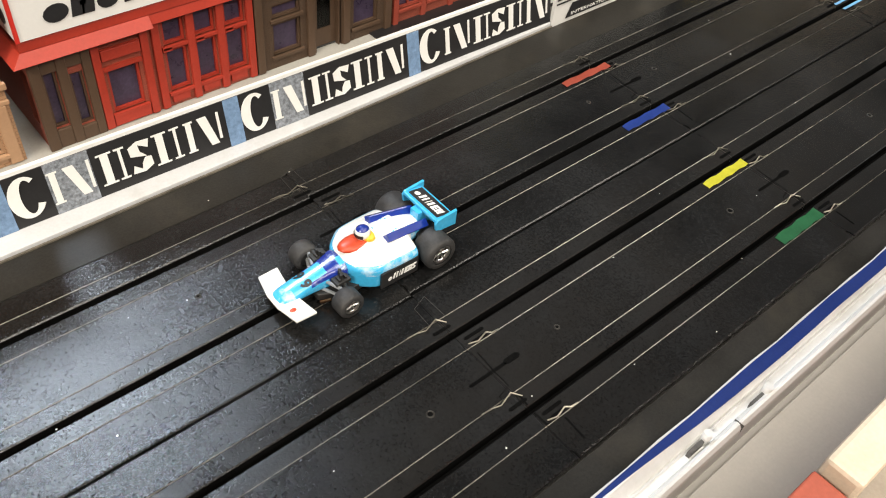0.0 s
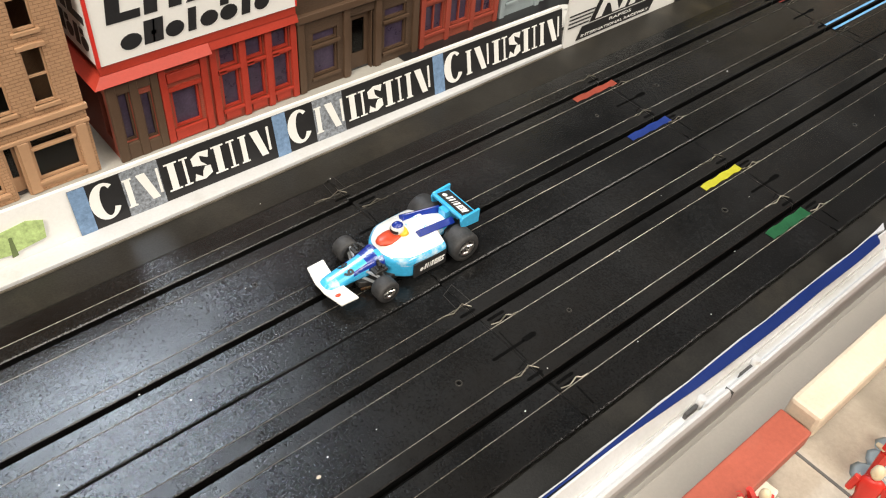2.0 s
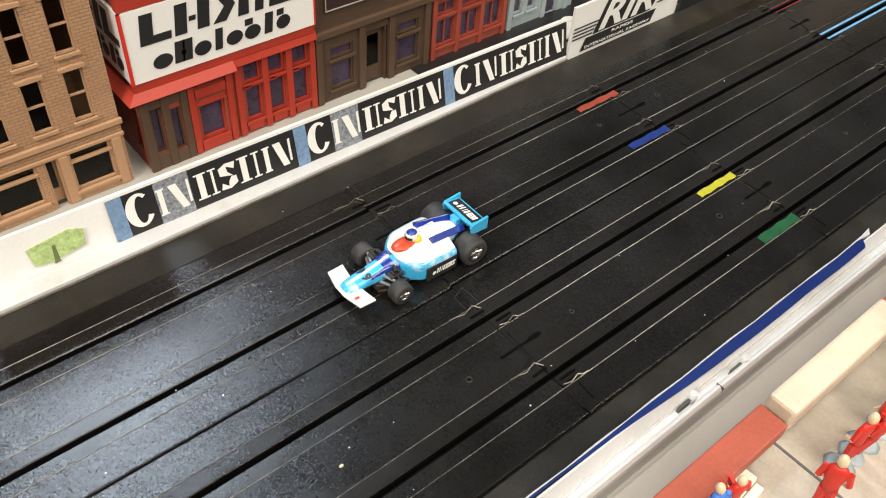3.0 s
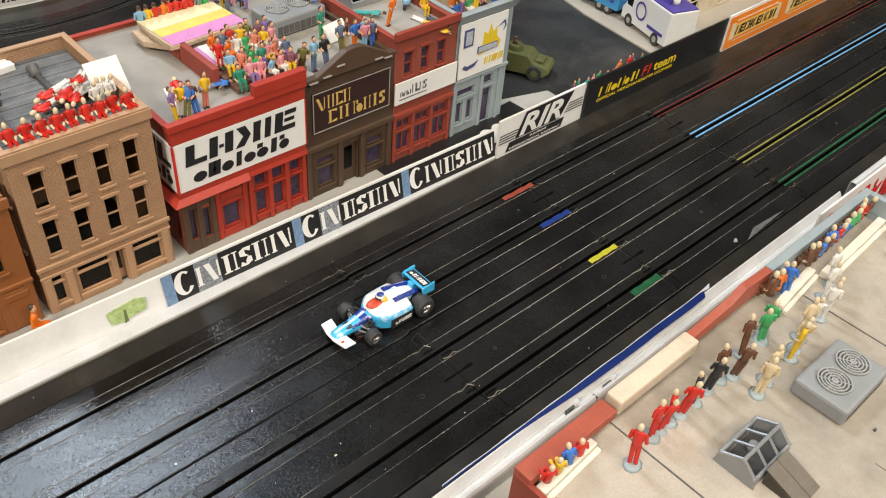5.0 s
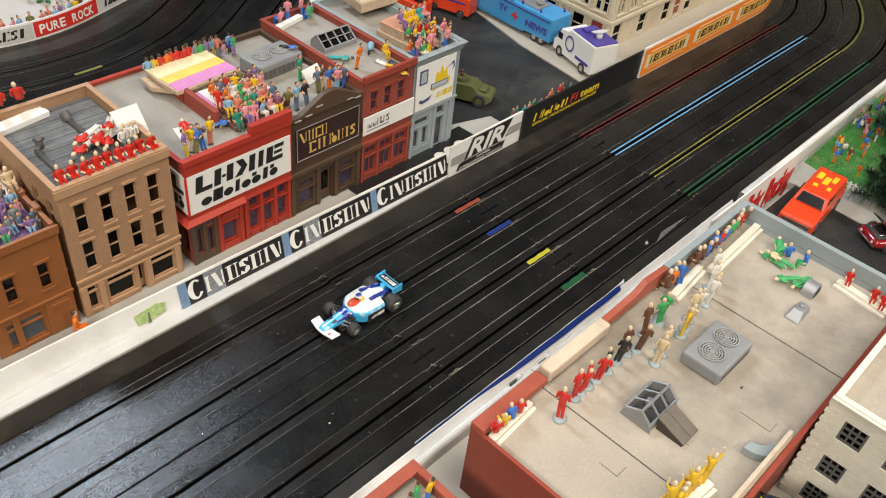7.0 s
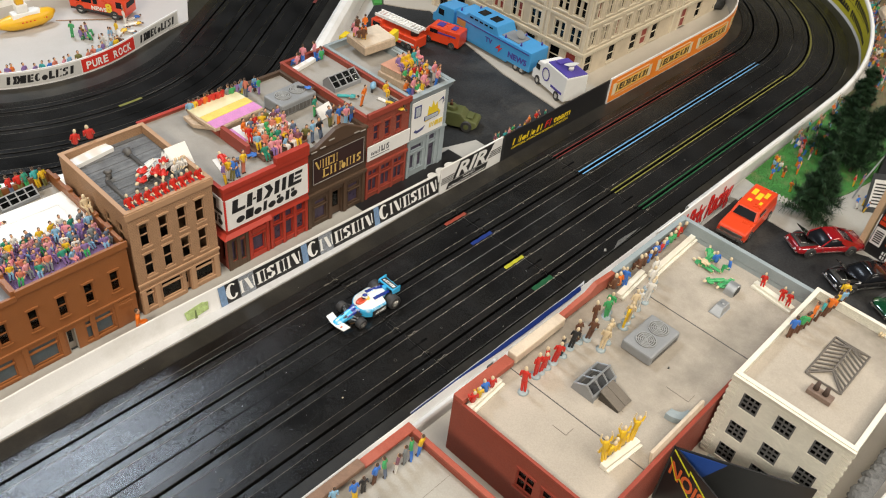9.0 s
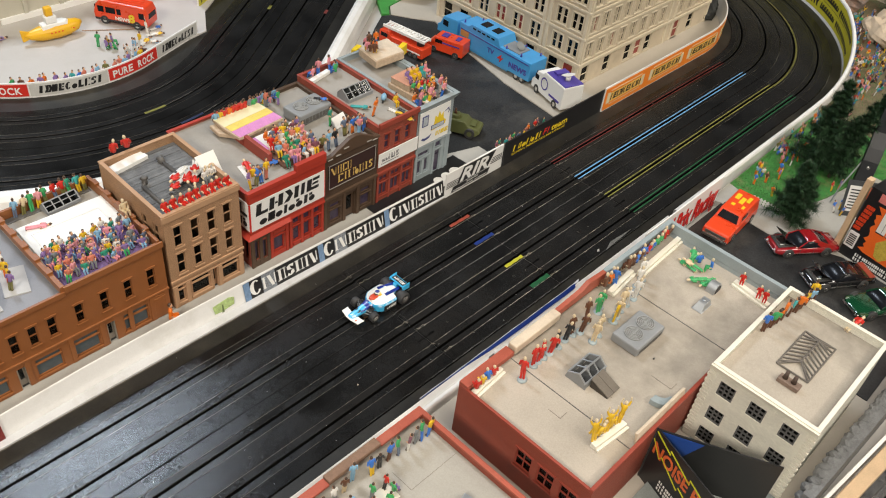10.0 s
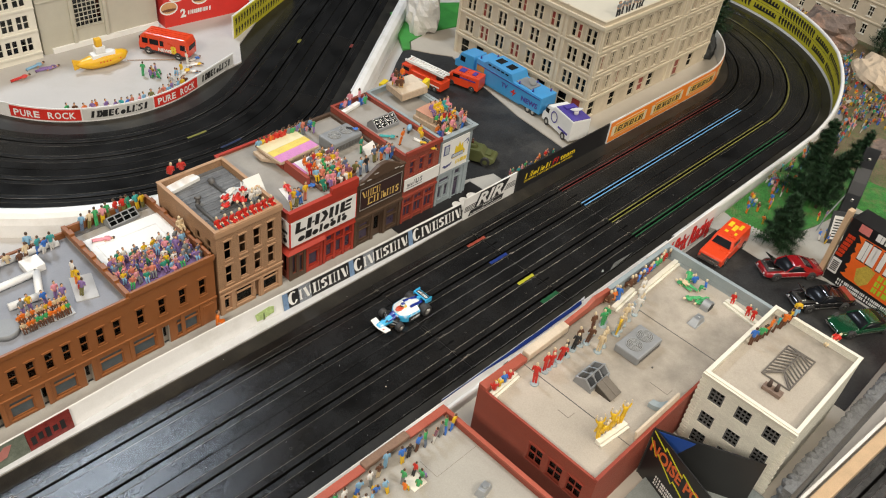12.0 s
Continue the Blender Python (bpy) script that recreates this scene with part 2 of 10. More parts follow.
def ball(bm, c, rx, ry=None, rz=None, mi=0, seg=8, rings=5, m=ID, rough=0.0, seed=0):
    ry, rz = ry or rx, rz or rx
    grid = []
    for j in range(1, rings):
        a = math.pi * j / rings
        row = []
        for k in range(seg):
            b = 2 * math.pi * k / seg
            d = Vector((math.sin(a) * math.cos(b), math.sin(a) * math.sin(b), math.cos(a)))
            f = 1 + rough * noise.noise(d * 1.7 + Vector((seed, seed * 2.3, 0))) + 0.5 * rough * noise.noise(d * 4 + Vector((0, seed, 3)))
            row.append(bm.verts.new(m @ Vector((c[0] + rx * d.x * f, c[1] + ry * d.y * f, c[2] + rz * d.z * f))))
        grid.append(row)
    top, bot = bm.verts.new(m @ Vector((c[0], c[1], c[2] + rz))), bm.verts.new(m @ Vector((c[0], c[1], c[2] - rz)))
    for k in range(seg):
        k2 = (k + 1) % seg
        fs = [bm.faces.new((top, grid[0][k], grid[0][k2])), bm.faces.new((grid[-1][k2], grid[-1][k], bot))]
        fs += [bm.faces.new((grid[j][k], grid[j + 1][k], grid[j + 1][k2], grid[j][k2])) for j in range(rings - 2)]
        for f in fs:
            f.material_index, f.smooth = mi, rough < 0.2


def sweep(bm, path, profile, mi=0, closed=False, caps=True):
    """Draws a profile of (offset to the left, height) along a path of (x, y, left normal x, y)."""
    rows = [[bm.verts.new((x + nx * o, y + ny * o, z)) for o, z in profile] for x, y, nx, ny in path]
    n = len(profile)
    for a, b in zip(rows, rows[1:]):
        for i in range(n if closed else n - 1):
            bm.faces.new((a[i], b[i], b[(i + 1) % n], a[(i + 1) % n])).material_index = mi[i] if isinstance(mi, list) else mi
    if caps and closed:
        bm.faces.new(rows[0]).material_index = mi
        bm.faces.new(rows[-1][::-1]).material_index = mi


def line(x0, y0, x1, y1, n=2):
    d = Vector((x1 - x0, y1 - y0)).normalized()
    return [(x0 + (x1 - x0) * k / (n - 1), y0 + (y1 - y0) * k / (n - 1), -d.y, d.x) for k in range(n)]


def arc(cx, cy, r, a0, a1, step=4):
    """An arc from a0 to a1 degrees. Its left side is the inside when it turns to the left."""
    n = max(2, int(abs(a1 - a0) / step) + 1)
    s = 1 if a1 > a0 else -1
    out = []
    for k in range(n):
        a = radians(a0 + (a1 - a0) * k / (n - 1))
        out.append((cx + r * math.cos(a), cy + r * math.sin(a), -s * math.cos(a), -s * math.sin(a)))
    return out


def part(name, bm, material, parent=None, label="", bevel=0.0, m=None):
    """Links a bmesh as one mesh object, under a thing or a part; printed marks become one part a bar."""
    if name == "marks":
        bm.verts.index_update()
        left = set(bm.verts)
        while left:
            todo, got = [left.pop()], []
            while todo:
                v = todo.pop()
                got.append(v)
                for e in v.link_edges:
                    o = e.other_vert(v)
                    if o in left:
                        left.discard(o)
                        todo.append(o)
            b, at = B(), {}
            for v in got:
                at[v] = b.verts.new(v.co)
            for f in {f for v in got for f in v.link_faces}:
                b.faces.new([at[v] for v in f.verts])
            part("bar", b, material, parent, label, bevel, m)
        bm.free()
        return None
    me = bpy.data.meshes.new(name)
    bmesh.ops.recalc_face_normals(bm, faces=bm.faces)
    bm.to_mesh(me)
    bm.free()
    for x in material if isinstance(material, (list, tuple)) else (material,):
        me.materials.append(x)
    ob = new(name, me)
    if parent:
        ob.parent = parent
    if m is not None:
        ob.matrix_basis = m
    if bevel:
        b = ob.modifiers.new("edge", "BEVEL")
        b.width, b.segments, b.limit_method, b.angle_limit = bevel, 2, "ANGLE", radians(40)
    if label:
        tagged(ob, label)
    return ob


def thing(name, label, category, m=ID, group="", kind=""):
    """An Empty at a thing's base, under which its parts hang."""
    ob = new(name)
    ob.empty_display_size = 0.01
    ob.matrix_basis = m
    return tagged(ob, label, category, group, kind)


def solid(name, label, category, bm, material, m=None, group="", kind="", bevel=0.0):
    """A thing of one mesh."""
    return tagged(part(name, bm, material, None, "", bevel, m), label, category, group, kind)


def B():
    return bmesh.new()


def one_box(x0, x1, y0, y1, z0, z1):
    bm = B()
    box(bm, x0, x1, y0, y1, z0, z1)
    return bm


# ---------------------------------------------------------------- the room and the layout's ground
# unseen room shell, darkened to hold down its reflection in the track
solid("floor", "plain grey floor of the room below the layout", "floor", one_box(-2.6, 3.0, -2.4, 3.0, -0.95, -0.9), room_floor, kind="structure")
solid("ceiling", "plain dark unseen ceiling added over the layout", "ceiling", one_box(-2.6, 3.0, -2.4, 3.0, 1.97, 2.02), room_dark, kind="structure")
for nm, w in (("wall_north", (-2.6, 3.0, 3.0, 3.05)), ("wall_south", (-2.6, 3.0, -2.45, -2.4)), ("wall_west", (-2.65, -2.6, -2.45, 3.05)), ("wall_east", (3.0, 3.05, -2.45, 3.05))):
    solid(nm, "plain dark unseen wall added round the layout", "wall", one_box(*w, -0.95, 2.02), room_dark, kind="structure")
solid("ground", "grey painted board under the whole track layout", "ground", one_box(-1.2, 1.9, -0.62, 1.3, -0.02, -0.0065), board_grey, kind="structure")

# ---------------------------------------------------------------- the slot track
LANES = (0.0597, 0.0238, -0.0187, -0.0535)
SEAM, EDGE_L, EDGE_R = 0.0024, 0.0757, -0.0735
RAIL = 0.0072   # from a slot's middle to its rails


def cross(y0, y1, slots):
    """The cross-section of a piece from its left edge y1 to its right edge y0, with a deep groove at each slot."""
    pts, kinds = [(y1, -0.006), (y1, -0.0003), (y1 - 0.0005, 0)], [0, 0, 0]
    for s in slots:
        pts += [(s + RAIL, 0), (s + 0.0016, -0.0001), (s + 0.0012, -0.0005), (s + 0.0012, -0.0048), (s - 0.0012, -0.0048), (s - 0.0012, -0.0005), (s - 0.0016, -0.0001), (s - RAIL, 0)]
        kinds += [1, 1, 2, 2, 2, 1, 1, 0]
    return pts + [(y0 + 0.0005, 0), (y0, -0.0003), (y0, -0.006)], kinds + [0, 0]


def track_piece(path, pair, label, gap=0.0005):
    """One two-lane piece with its grooves and four steel rails."""
    slots = LANES[:2] if pair == 0 else LANES[2:]
    y0, y1 = (SEAM + gap, EDGE_L) if pair == 0 else (EDGE_R, SEAM - gap)
    t = thing("track_piece", label, "slot track", pose(path[0][0], path[0][1], -0.006), "pieces of the slot track")
    inv = t.matrix_basis.inverted()
    bm = B()
    profile, kinds = cross(y0, y1, slots)
    sweep(bm, path, profile, kinds)
    bm.transform(inv)
    part("roadbed", bm, [track_black, track_smooth, slot_black], t)
    x, y, nx, ny = path[-1]
    # black box added below the joint so its gap looks shaded
    bm = B()
    a = math.degrees(math.atan2(-nx, ny))
    box(bm, -0.003, 0.003, y0 + 0.001, y1 - 0.001, -0.0063, -0.0053, 0, pose(x, y, 0, 0, 0, a))
    bm.transform(inv)
    part("joint_shade", bm, slot_black, t)
    for s in slots:
        for d in (RAIL, -RAIL):
            bm = B()
            sweep(bm, path, [(s + d + 0.0002, -0.0002), (s + d + 0.00015, 0.00016), (s + d, 0.00024), (s + d - 0.00015, 0.00016), (s + d - 0.0002, -0.0002)], closed=True)
            bm.transform(inv)
            part("rail", bm, rail_metal, t)
    return t


JOINTS = (-0.762, -0.381, 0.0, 0.1524, 0.3048, 0.705)
for x0, x1 in zip(JOINTS, JOINTS[1:]):
    for pair in (0, 1):
        dy = -0.0012 if x1 <= 0 and pair == 0 else 0.0
        track_piece(line(x0 + 0.00009, dy, x1 - 0.00009, dy), pair, "straight black plastic two-lane slot track piece with steel rails", 0.0014 if x1 <= 0 and pair else 0.0005)
CX, CY = 0.705, 0.278
for a in range(-90, 90, 45):
    for pair in (0, 1):
        track_piece(arc(CX, CY, CY, a + 0.02, a + 44.98), pair, "curved black plastic two-lane slot track piece with steel rails")
QX, QY, QR = 0.005, 0.69, 0.2837
DX, DY = math.cos(radians(35)), math.sin(radians(35))
qs = (QX + QR * math.cos(radians(-55)), QY + QR * math.sin(radians(-55)))
for d0, d1 in ((0.75, 0.3811), (0.3809, 0.1903), (0.1901, 0.0001)):
    for pair in (0, 1):
        track_piece(line(qs[0] + d0 * DX, qs[1] + d0 * DY, qs[0] + d1 * DX, qs[1] + d1 * DY), pair, "straight black plastic two-lane slot track piece behind the houses")
for a in (-55, -100, -145, -190):
    for pair in (0, 1):
        track_piece(arc(QX, QY, QR, a - 0.02, a - 44.98), pair, "curved black plastic two-lane slot track piece behind the houses")
# the front track along the lower edge of the layout
FY = -0.447
for x0, x1 in ((-0.3, 0.0810), (0.0816, 0.4620), (0.4626, 0.85)):
    for pair in (0, 1):
        track_piece(line(x0, FY - 0.1 * x0, x1, FY - 0.1 * x1), pair, "straight black plastic two-lane slot track piece at the layout's edge")

# dark shoulders along the road
bm = B()
sweep(bm, line(-0.762, 0, CX, 0) + arc(CX, CY, CY, -89, 90), [(0.0935, -0.0064), (0.0935, -0.0007), (0.0757, -0.0012), (0.0757, -0.0064)], closed=True)
solid("road_shoulder", "dusty black rubber shoulder beside the slot track", "track border", bm, shoulder_black, kind="structure")
bm = B()
sweep(bm, line(-0.762, 0, CX, 0) + arc(CX, CY, CY, -89, 90), [(-0.0746, -0.0064), (-0.0745, -0.0012), (-0.0875, -0.0007), (-0.0875, -0.0064)], closed=True)
solid("road_shoulder", "dusty black rubber shoulder beside the slot track", "track border", bm, shoulder_black, kind="structure")
path2 = line(qs[0] + 0.75 * DX, qs[1] + 0.75 * DY, *qs) + arc(QX, QY, QR, -56, -235)
bm = B()
sweep(bm, path2, [(0.115, -0.0064), (0.115, -0.001), (0.0757, -0.0012), (0.0757, -0.0064)], closed=True)
solid("road_shoulder", "black shoulder beside the slot track behind the houses", "track border", bm, shoulder_black, kind="structure")
bm = B()
sweep(bm, path2, [(-0.0727, -0.0064), (-0.0727, -0.0012), (-0.108, -0.001), (-0.108, -0.0064)], closed=True)
solid("road_shoulder", "black shoulder beside the slot track behind the houses", "track border", bm, shoulder_black, kind="structure")

# ---------------------------------------------------------------- writing and signs
def words(text, height, width=None, bold=0.0, shear=0.0):
    """Readable words as a flat mesh along x, their feet on y = 0, about that high; width squeezes them to a length."""
    c = bpy.data.curves.new("words", "FONT")
    c.body, c.size, c.extrude, c.offset, c.shear, c.resolution_u = text, height * 1.38, 0.00008, bold, shear, 3
    ob = new("words", c)
    bpy.context.view_layer.update()
    me = bpy.data.meshes.new_from_object(ob.evaluated_get(bpy.context.evaluated_depsgraph_get()))
    bpy.data.objects.remove(ob)
    bpy.data.curves.remove(c)
    bm = B()
    bm.from_mesh(me)
    bpy.data.meshes.remove(me)
    xs = [v.co.x for v in bm.verts]
    k = width / (max(xs) - min(xs)) if width else 1.0
    for v in bm.verts:
        v.co.x = (v.co.x - min(xs)) * k
    return bm


def strokes(bm, x0, x1, z0, z1, n, mi=0, m=ID, slant=0.0, heavy=0.3, first=1.0):
    """A line of n plain letter-sized blocks of one or two upright bars between x0 and x1; first: how much taller the first is."""
    w = (x1 - x0) / n
    def bar(a, b, c, d):
        prism(bm, [(a + slant * (c - z0), c), (b + slant * (c - z0), c), (b + slant * (d - z0), d), (a + slant * (d - z0), d)], 0, 0.00016, mi, upright(m))
    for i in range(n):
        h = (z1 - z0) * (first if i == 0 else 1.0)
        a, b, t = x0 + w * (i + 0.07), x0 + w * (i + 0.93), heavy * w
        if (i * 5 + n) % 7 == 3:
            bar((a + b) / 2 - 0.6 * t, (a + b) / 2 + 0.6 * t, z0, z0 + h)
        else:
            bar(a, a + t * 1.15, z0, z0 + h)
            bar(b - t * (0.8 + 0.3 * (i % 3)), b, z0, z0 + h)


def print_row(bm, kinds, x0, x1, z0, z1, m=ID, slant=0.0, heavy=0.26, serif=True, widths=None, first=1.0):
    """A line of plain printed shapes between x0 and x1, one a character of kinds:
    o open ring, i bar, p thick and thin bar, s slash with a thin bar, e bar with two stubs, w two stacked blobs,
    h two heavy bars, z bent block, l corner block, v chevron pair, d solid drop with a tail."""
    widths = widths or [1.0] * len(kinds)
    unit = (x1 - x0) / sum(widths)
    x = x0
    for i, (kind, wd) in enumerate(zip(kinds, widths)):
        w = unit * wd
        a, b = x + 0.05 * w, x + 0.95 * w
        h = (z1 - z0) * (first if i == 0 else 1.0)
        base = z0 - (h - (z1 - z0)) * 0.35
        t = heavy * min(w, 0.9 * h)
        n = 0.38 * t

        def poly(pts):
            prism(bm, [(px + slant * (pz - z0), pz) for px, pz in pts], 0, 0.00016, 0, upright(m))

        def bar(p, q, lo=0.0, hi=1.0):
            c, d = base + lo * h, base + hi * h
            f = 0.055 * h
            g = 0.45 * t if serif and lo == 0 and hi == 1 else 0
            if g:
                poly([(p - g, c), (q + g, c), (q + g, c + f), (q, c + f), (q, d - f), (q + g, d - f), (q + g, d), (p - g, d), (p - g, d - f), (p, d - f), (p, c + f), (p - g, c + f)])
            else:
                poly([(p, c), (q, c), (q, d), (p, d)])

        g = 0.45 * t if serif else 0
        if kind == "o":
            cx, cz, rx, rz = (a + b) / 2, base + h / 2, (b - a) / 2, h / 2
            an = [radians(50 + 280 * k / 20) for k in range(21)]
            poly([(cx + rx * math.cos(u), cz + rz * math.sin(u)) for u in an] + [(cx + (rx - t) * math.cos(u) + 0.2 * t, cz + (rz - 0.4 * t) * math.sin(u)) for u in an[::-1]])
        elif kind == "i":
            bar((a + b) / 2 - t * 0.7, (a + b) / 2 + t * 0.7)
        elif kind == "p":
            bar(a + g, a + g + t)
            bar(b - g - n, b - g)
        elif kind == "s":
            poly([(a, base + h), (a + t * 1.3, base + h), (b - g - n * 1.5, base), (b - g - n * 1.5 - t * 1.1, base)])
            bar(b - g - n, b - g, 0.12, 1.0)
        elif kind == "e":
            bar(a + g, a + g + t * 1.1)
            poly([(a + g + t * 1.7, base + 0.9 * h), (b, base + 0.8 * h), (b, base + h), (a + g + t * 1.7, base + h)])
            poly([(a + g + t * 1.7, base), (b, base), (b, base + 0.2 * h), (a + g + t * 1.7, base + 0.1 * h)])
        elif kind == "w":
            poly([(b - 0.1 * w, base + 0.72 * h), (b, base + 0.97 * h), (a + 0.4 * w, base + h), (a + 0.02 * w, base + 0.86 * h), (a + 0.05 * w, base + 0.58 * h), (b - 0.2 * w, base + 0.46 * h), (a + 0.45 * w, base + 0.66 * h), (a + 0.42 * w, base + 0.88 * h)])
            poly([(a + 0.1 * w, base + 0.28 * h), (a, base + 0.03 * h), (b - 0.4 * w, base), (b - 0.02 * w, base + 0.14 * h), (b - 0.05 * w, base + 0.42 * h), (b - 0.3 * w, base + 0.44 * h), (b - 0.45 * w, base + 0.28 * h), (b - 0.5 * w, base + 0.1 * h)])
        elif kind == "h":
            bar(a, a + t * 1.25)
            bar(b - t * 1.25, b)
            bar(a + t * 1.45, b - t * 1.45, 0.36, 0.52)
        elif kind == "z":
            poly([(a, base), (b, base), (b, base + 0.25 * h), (a + t * 1.3, base + 0.25 * h), (a + t * 1.3, base + h), (a, base + h)])
            bar(a + t * 1.55, b - 0.06 * w, 0.42, 0.6)
            bar(a + t * 1.55, b, 0.77, 1.0)
        elif kind == "l":
            poly([(a, base), (b, base), (b, base + 0.26 * h), (a + t * 1.3, base + 0.26 * h), (a + t * 1.3, base + h), (a, base + h)])
        elif kind == "v":
            mx, mz = (a + b) / 2, base + h / 2
            poly([(a, base + h), (a + t * 1.4, base + h), (mx + t * 0.4, mz), (a + t * 1.4, base), (a, base), (mx - t * 0.8, mz)])
            poly([(b, base + h), (b - t * 1.2, base + h), (mx + t * 0.8, mz), (b - t * 1.2, base), (b, base), (mx + t * 1.9, mz)])
        elif kind == "d":
            cx, cz, rx, rz = (a + b) / 2, base + 0.32 * h, (b - a) / 2, 0.34 * h
            poly([(cx + rx * math.cos(k * math.pi / 7), cz + rz * math.sin(k * math.pi / 7)) for k in range(14)])
            if i % 2:
                bar(a, a + t * 1.1, 0.7, 1.0)
        x += w


def patch(bm, x0, x1, z0, z1, lift=0.00016, mi=0, m=ID):
    """A printed patch on the face of a board that stands along x and faces -y."""
    box(bm, x0, x1, -lift, 0.0001, z0, z1, mi, m)


def lettered(name, text, parent, x, z, height, width, material, m=ID, lift=0.0002, bold=0.0, shear=0.0, label=""):
    bm = words(text, height, width, bold, shear)
    bm.transform(m @ Matrix.Translation((x, -lift, z)) @ pose(0, 0, 0, 90, 0, 0))
    return part(name, bm, material, parent, label)


# ---------------------------------------------------------------- pavements and lots
def slab(name, label, category, pts, z0, z1, material):
    bm = B()
    prism(bm, pts, z0, z1)
    return solid(name, label, category, bm, material, kind="structure", bevel=0.0003)


slab("pavement", "pale grey plastic pavement in front of the model houses", "pavement", [(-0.5, 0.1022), (-0.312, 0.1070), (-0.24, 0.1100), (-0.18, 0.1100), (-0.13, 0.1092), (0.160, 0.1042), (0.163, 0.0972), (0.262, 0.0966), (0.262, 0.136), (0.215, 0.15), (0.215, 0.268), (-0.5, 0.268)], -0.0064, 0.0012, pavement_grey)
slab("car_park", "dark painted asphalt lot behind the advertising wall", "road", [(0.2625, 0.0945), (0.382, 0.0945), (0.388, 0.138), (0.397, 0.213), (0.417, 0.295), (0.446, 0.39), (0.425, 0.416), (0.408, 0.4425), (0.395, 0.448), (0.36, 0.425), (0.3, 0.38), (0.2155, 0.318), (0.2155, 0.1505), (0.2625, 0.1365)], -0.0064, 0.0006, lot_black)
# beige instead of grey here: bounced warm light put into the colour
slab("pavement", "raised grey pavement along the cream office block", "pavement", [(0.3825, 0.0945)] + [(CX + 0.1845 * math.cos(radians(a)), CY + 0.1845 * math.sin(radians(a))) for a in range(-90, 41, 10)] + [(0.47, 0.47), (0.425, 0.462), (0.4085, 0.4428), (0.4255, 0.4163), (0.4465, 0.39), (0.4175, 0.295), (0.3975, 0.213), (0.3885, 0.138)], -0.0064, 0.0016, base_beige)
slab("lawn", "bright green painted ground behind the office block", "lawn", [(0.4, 0.4525), (0.4085, 0.4455), (0.4245, 0.4645), (0.47, 0.472), (0.78, 0.42), (0.7, 0.47), (0.56, 0.55), (0.47, 0.56)], -0.0064, 0.0008, bright_green)
slab("pit_floor", "smooth pale grey floor inside the rear curve", "floor", [(QX + 0.172 * math.cos(radians(a)), QY + 0.172 * math.sin(radians(a))) for a in range(-200, -62, 6)] + [(0.17, 0.552), (0.2, 0.6), (0.36, 0.72), (0.5, 0.9), (-0.2, 0.9)], -0.0064, 0.0008, board_grey)
slab("car_park", "black painted lot beside the red-brick house", "road", [(0.246, -0.112), (0.40, -0.112), (0.394, -0.142), (0.392, -0.175), (0.421, -0.249), (0.41, -0.35), (0.246, -0.35)], -0.0064, 0.0006, lot_black)
slab("pavement", "grey card verge round the parked cars", "pavement", [(0.4003, -0.112), (0.3945, -0.1005), (0.442, -0.0997), (0.4345, -0.133), (0.432, -0.168), (0.51, -0.19), (0.6, -0.205), (0.6, -0.36), (0.4103, -0.36), (0.4103, -0.35), (0.4213, -0.249), (0.3923, -0.175), (0.3943, -0.142)], -0.0064, 0.0012, pavement_grey)
slab("pavement", "grey floor between the track and the brick houses", "pavement", [(-0.5, -0.1010), (0.2455, -0.1010), (0.2455, -0.36), (-0.5, -0.36)], -0.0064, 0.0002, base_beige)
slab("ground_cover", "brown and green earth under the far crowd", "ground", [(0.70, -0.0955), (0.82, -0.092), (0.9, -0.065), (1.0, 0.0), (1.08, 0.11), (1.12, 0.24), (1.6, 0.4), (1.6, -0.4), (0.72, -0.4), (0.68, -0.2)], -0.0064, 0.0009, earth_brown)
slab("lawn", "green grass mat beside the far bend", "lawn", [(0.4425, -0.0995), (0.6995, -0.0955), (0.6795, -0.2), (0.7195, -0.4), (0.6003, -0.4), (0.6003, -0.2045), (0.5105, -0.1893), (0.4325, -0.1675), (0.435, -0.133)], -0.0064, 0.001, grass_green)

# ---------------------------------------------------------------- left-hand barrier with its advertising
BARRIER = [(-0.5, 0.0985), (-0.312, 0.1038), (-0.24, 0.1066), (-0.18, 0.1067), (-0.13, 0.1060), (0.161, 0.1008)]   # its top edge
wall = thing("barrier", "low white plastic barrier with a sloping ledge beside the track", "track barrier", kind="structure")
bm = B()
sweep(bm, [(x, y, 0.0, 1.0) for x, y in BARRIER], [(-0.0048, -0.0064), (-0.0045, 0.0012), (-0.0004, 0.0206), (0.0008, 0.0209), (0.0026, -0.0064)], closed=True)
part("upright", bm, white_plastic, wall)
bm = B()
prism(bm, [(-0.5, 0.0916), (-0.1, 0.0916), (0.05, 0.0925), (0.161, 0.0945)] + [(x, y - 0.0047) for x, y in BARRIER[::-1]], -0.0064, 0.0012)
part("ledge", bm, ledge_white, wall, bevel=0.0004)
bm = B()
prism(bm, [(-0.5, 0.0913), (-0.1, 0.0913), (0.05, 0.0922), (0.161, 0.0942), (0.161, 0.0934), (0.05, 0.0914), (-0.1, 0.0905), (-0.5, 0.0905)], -0.0064, -0.0002)
part("edge_bead", bm, mat("bead_tan", (0.13, 0.115, 0.09), 0.6, var=0.5, scale=60, stain=(0.03, 0.028, 0.024)), wall, "grubby bead along the ledge's foot")
SIGN = pose(-0.40, 0.1061, 0, 0, 0, -1.02) @ pose(0, -0.0006, 0.0010, -12.0)
POSTER = pose(-0.40, 0.0964, 0, 0, 0, 1.6) @ pose(0, -0.0006, 0.0010, -12.0)
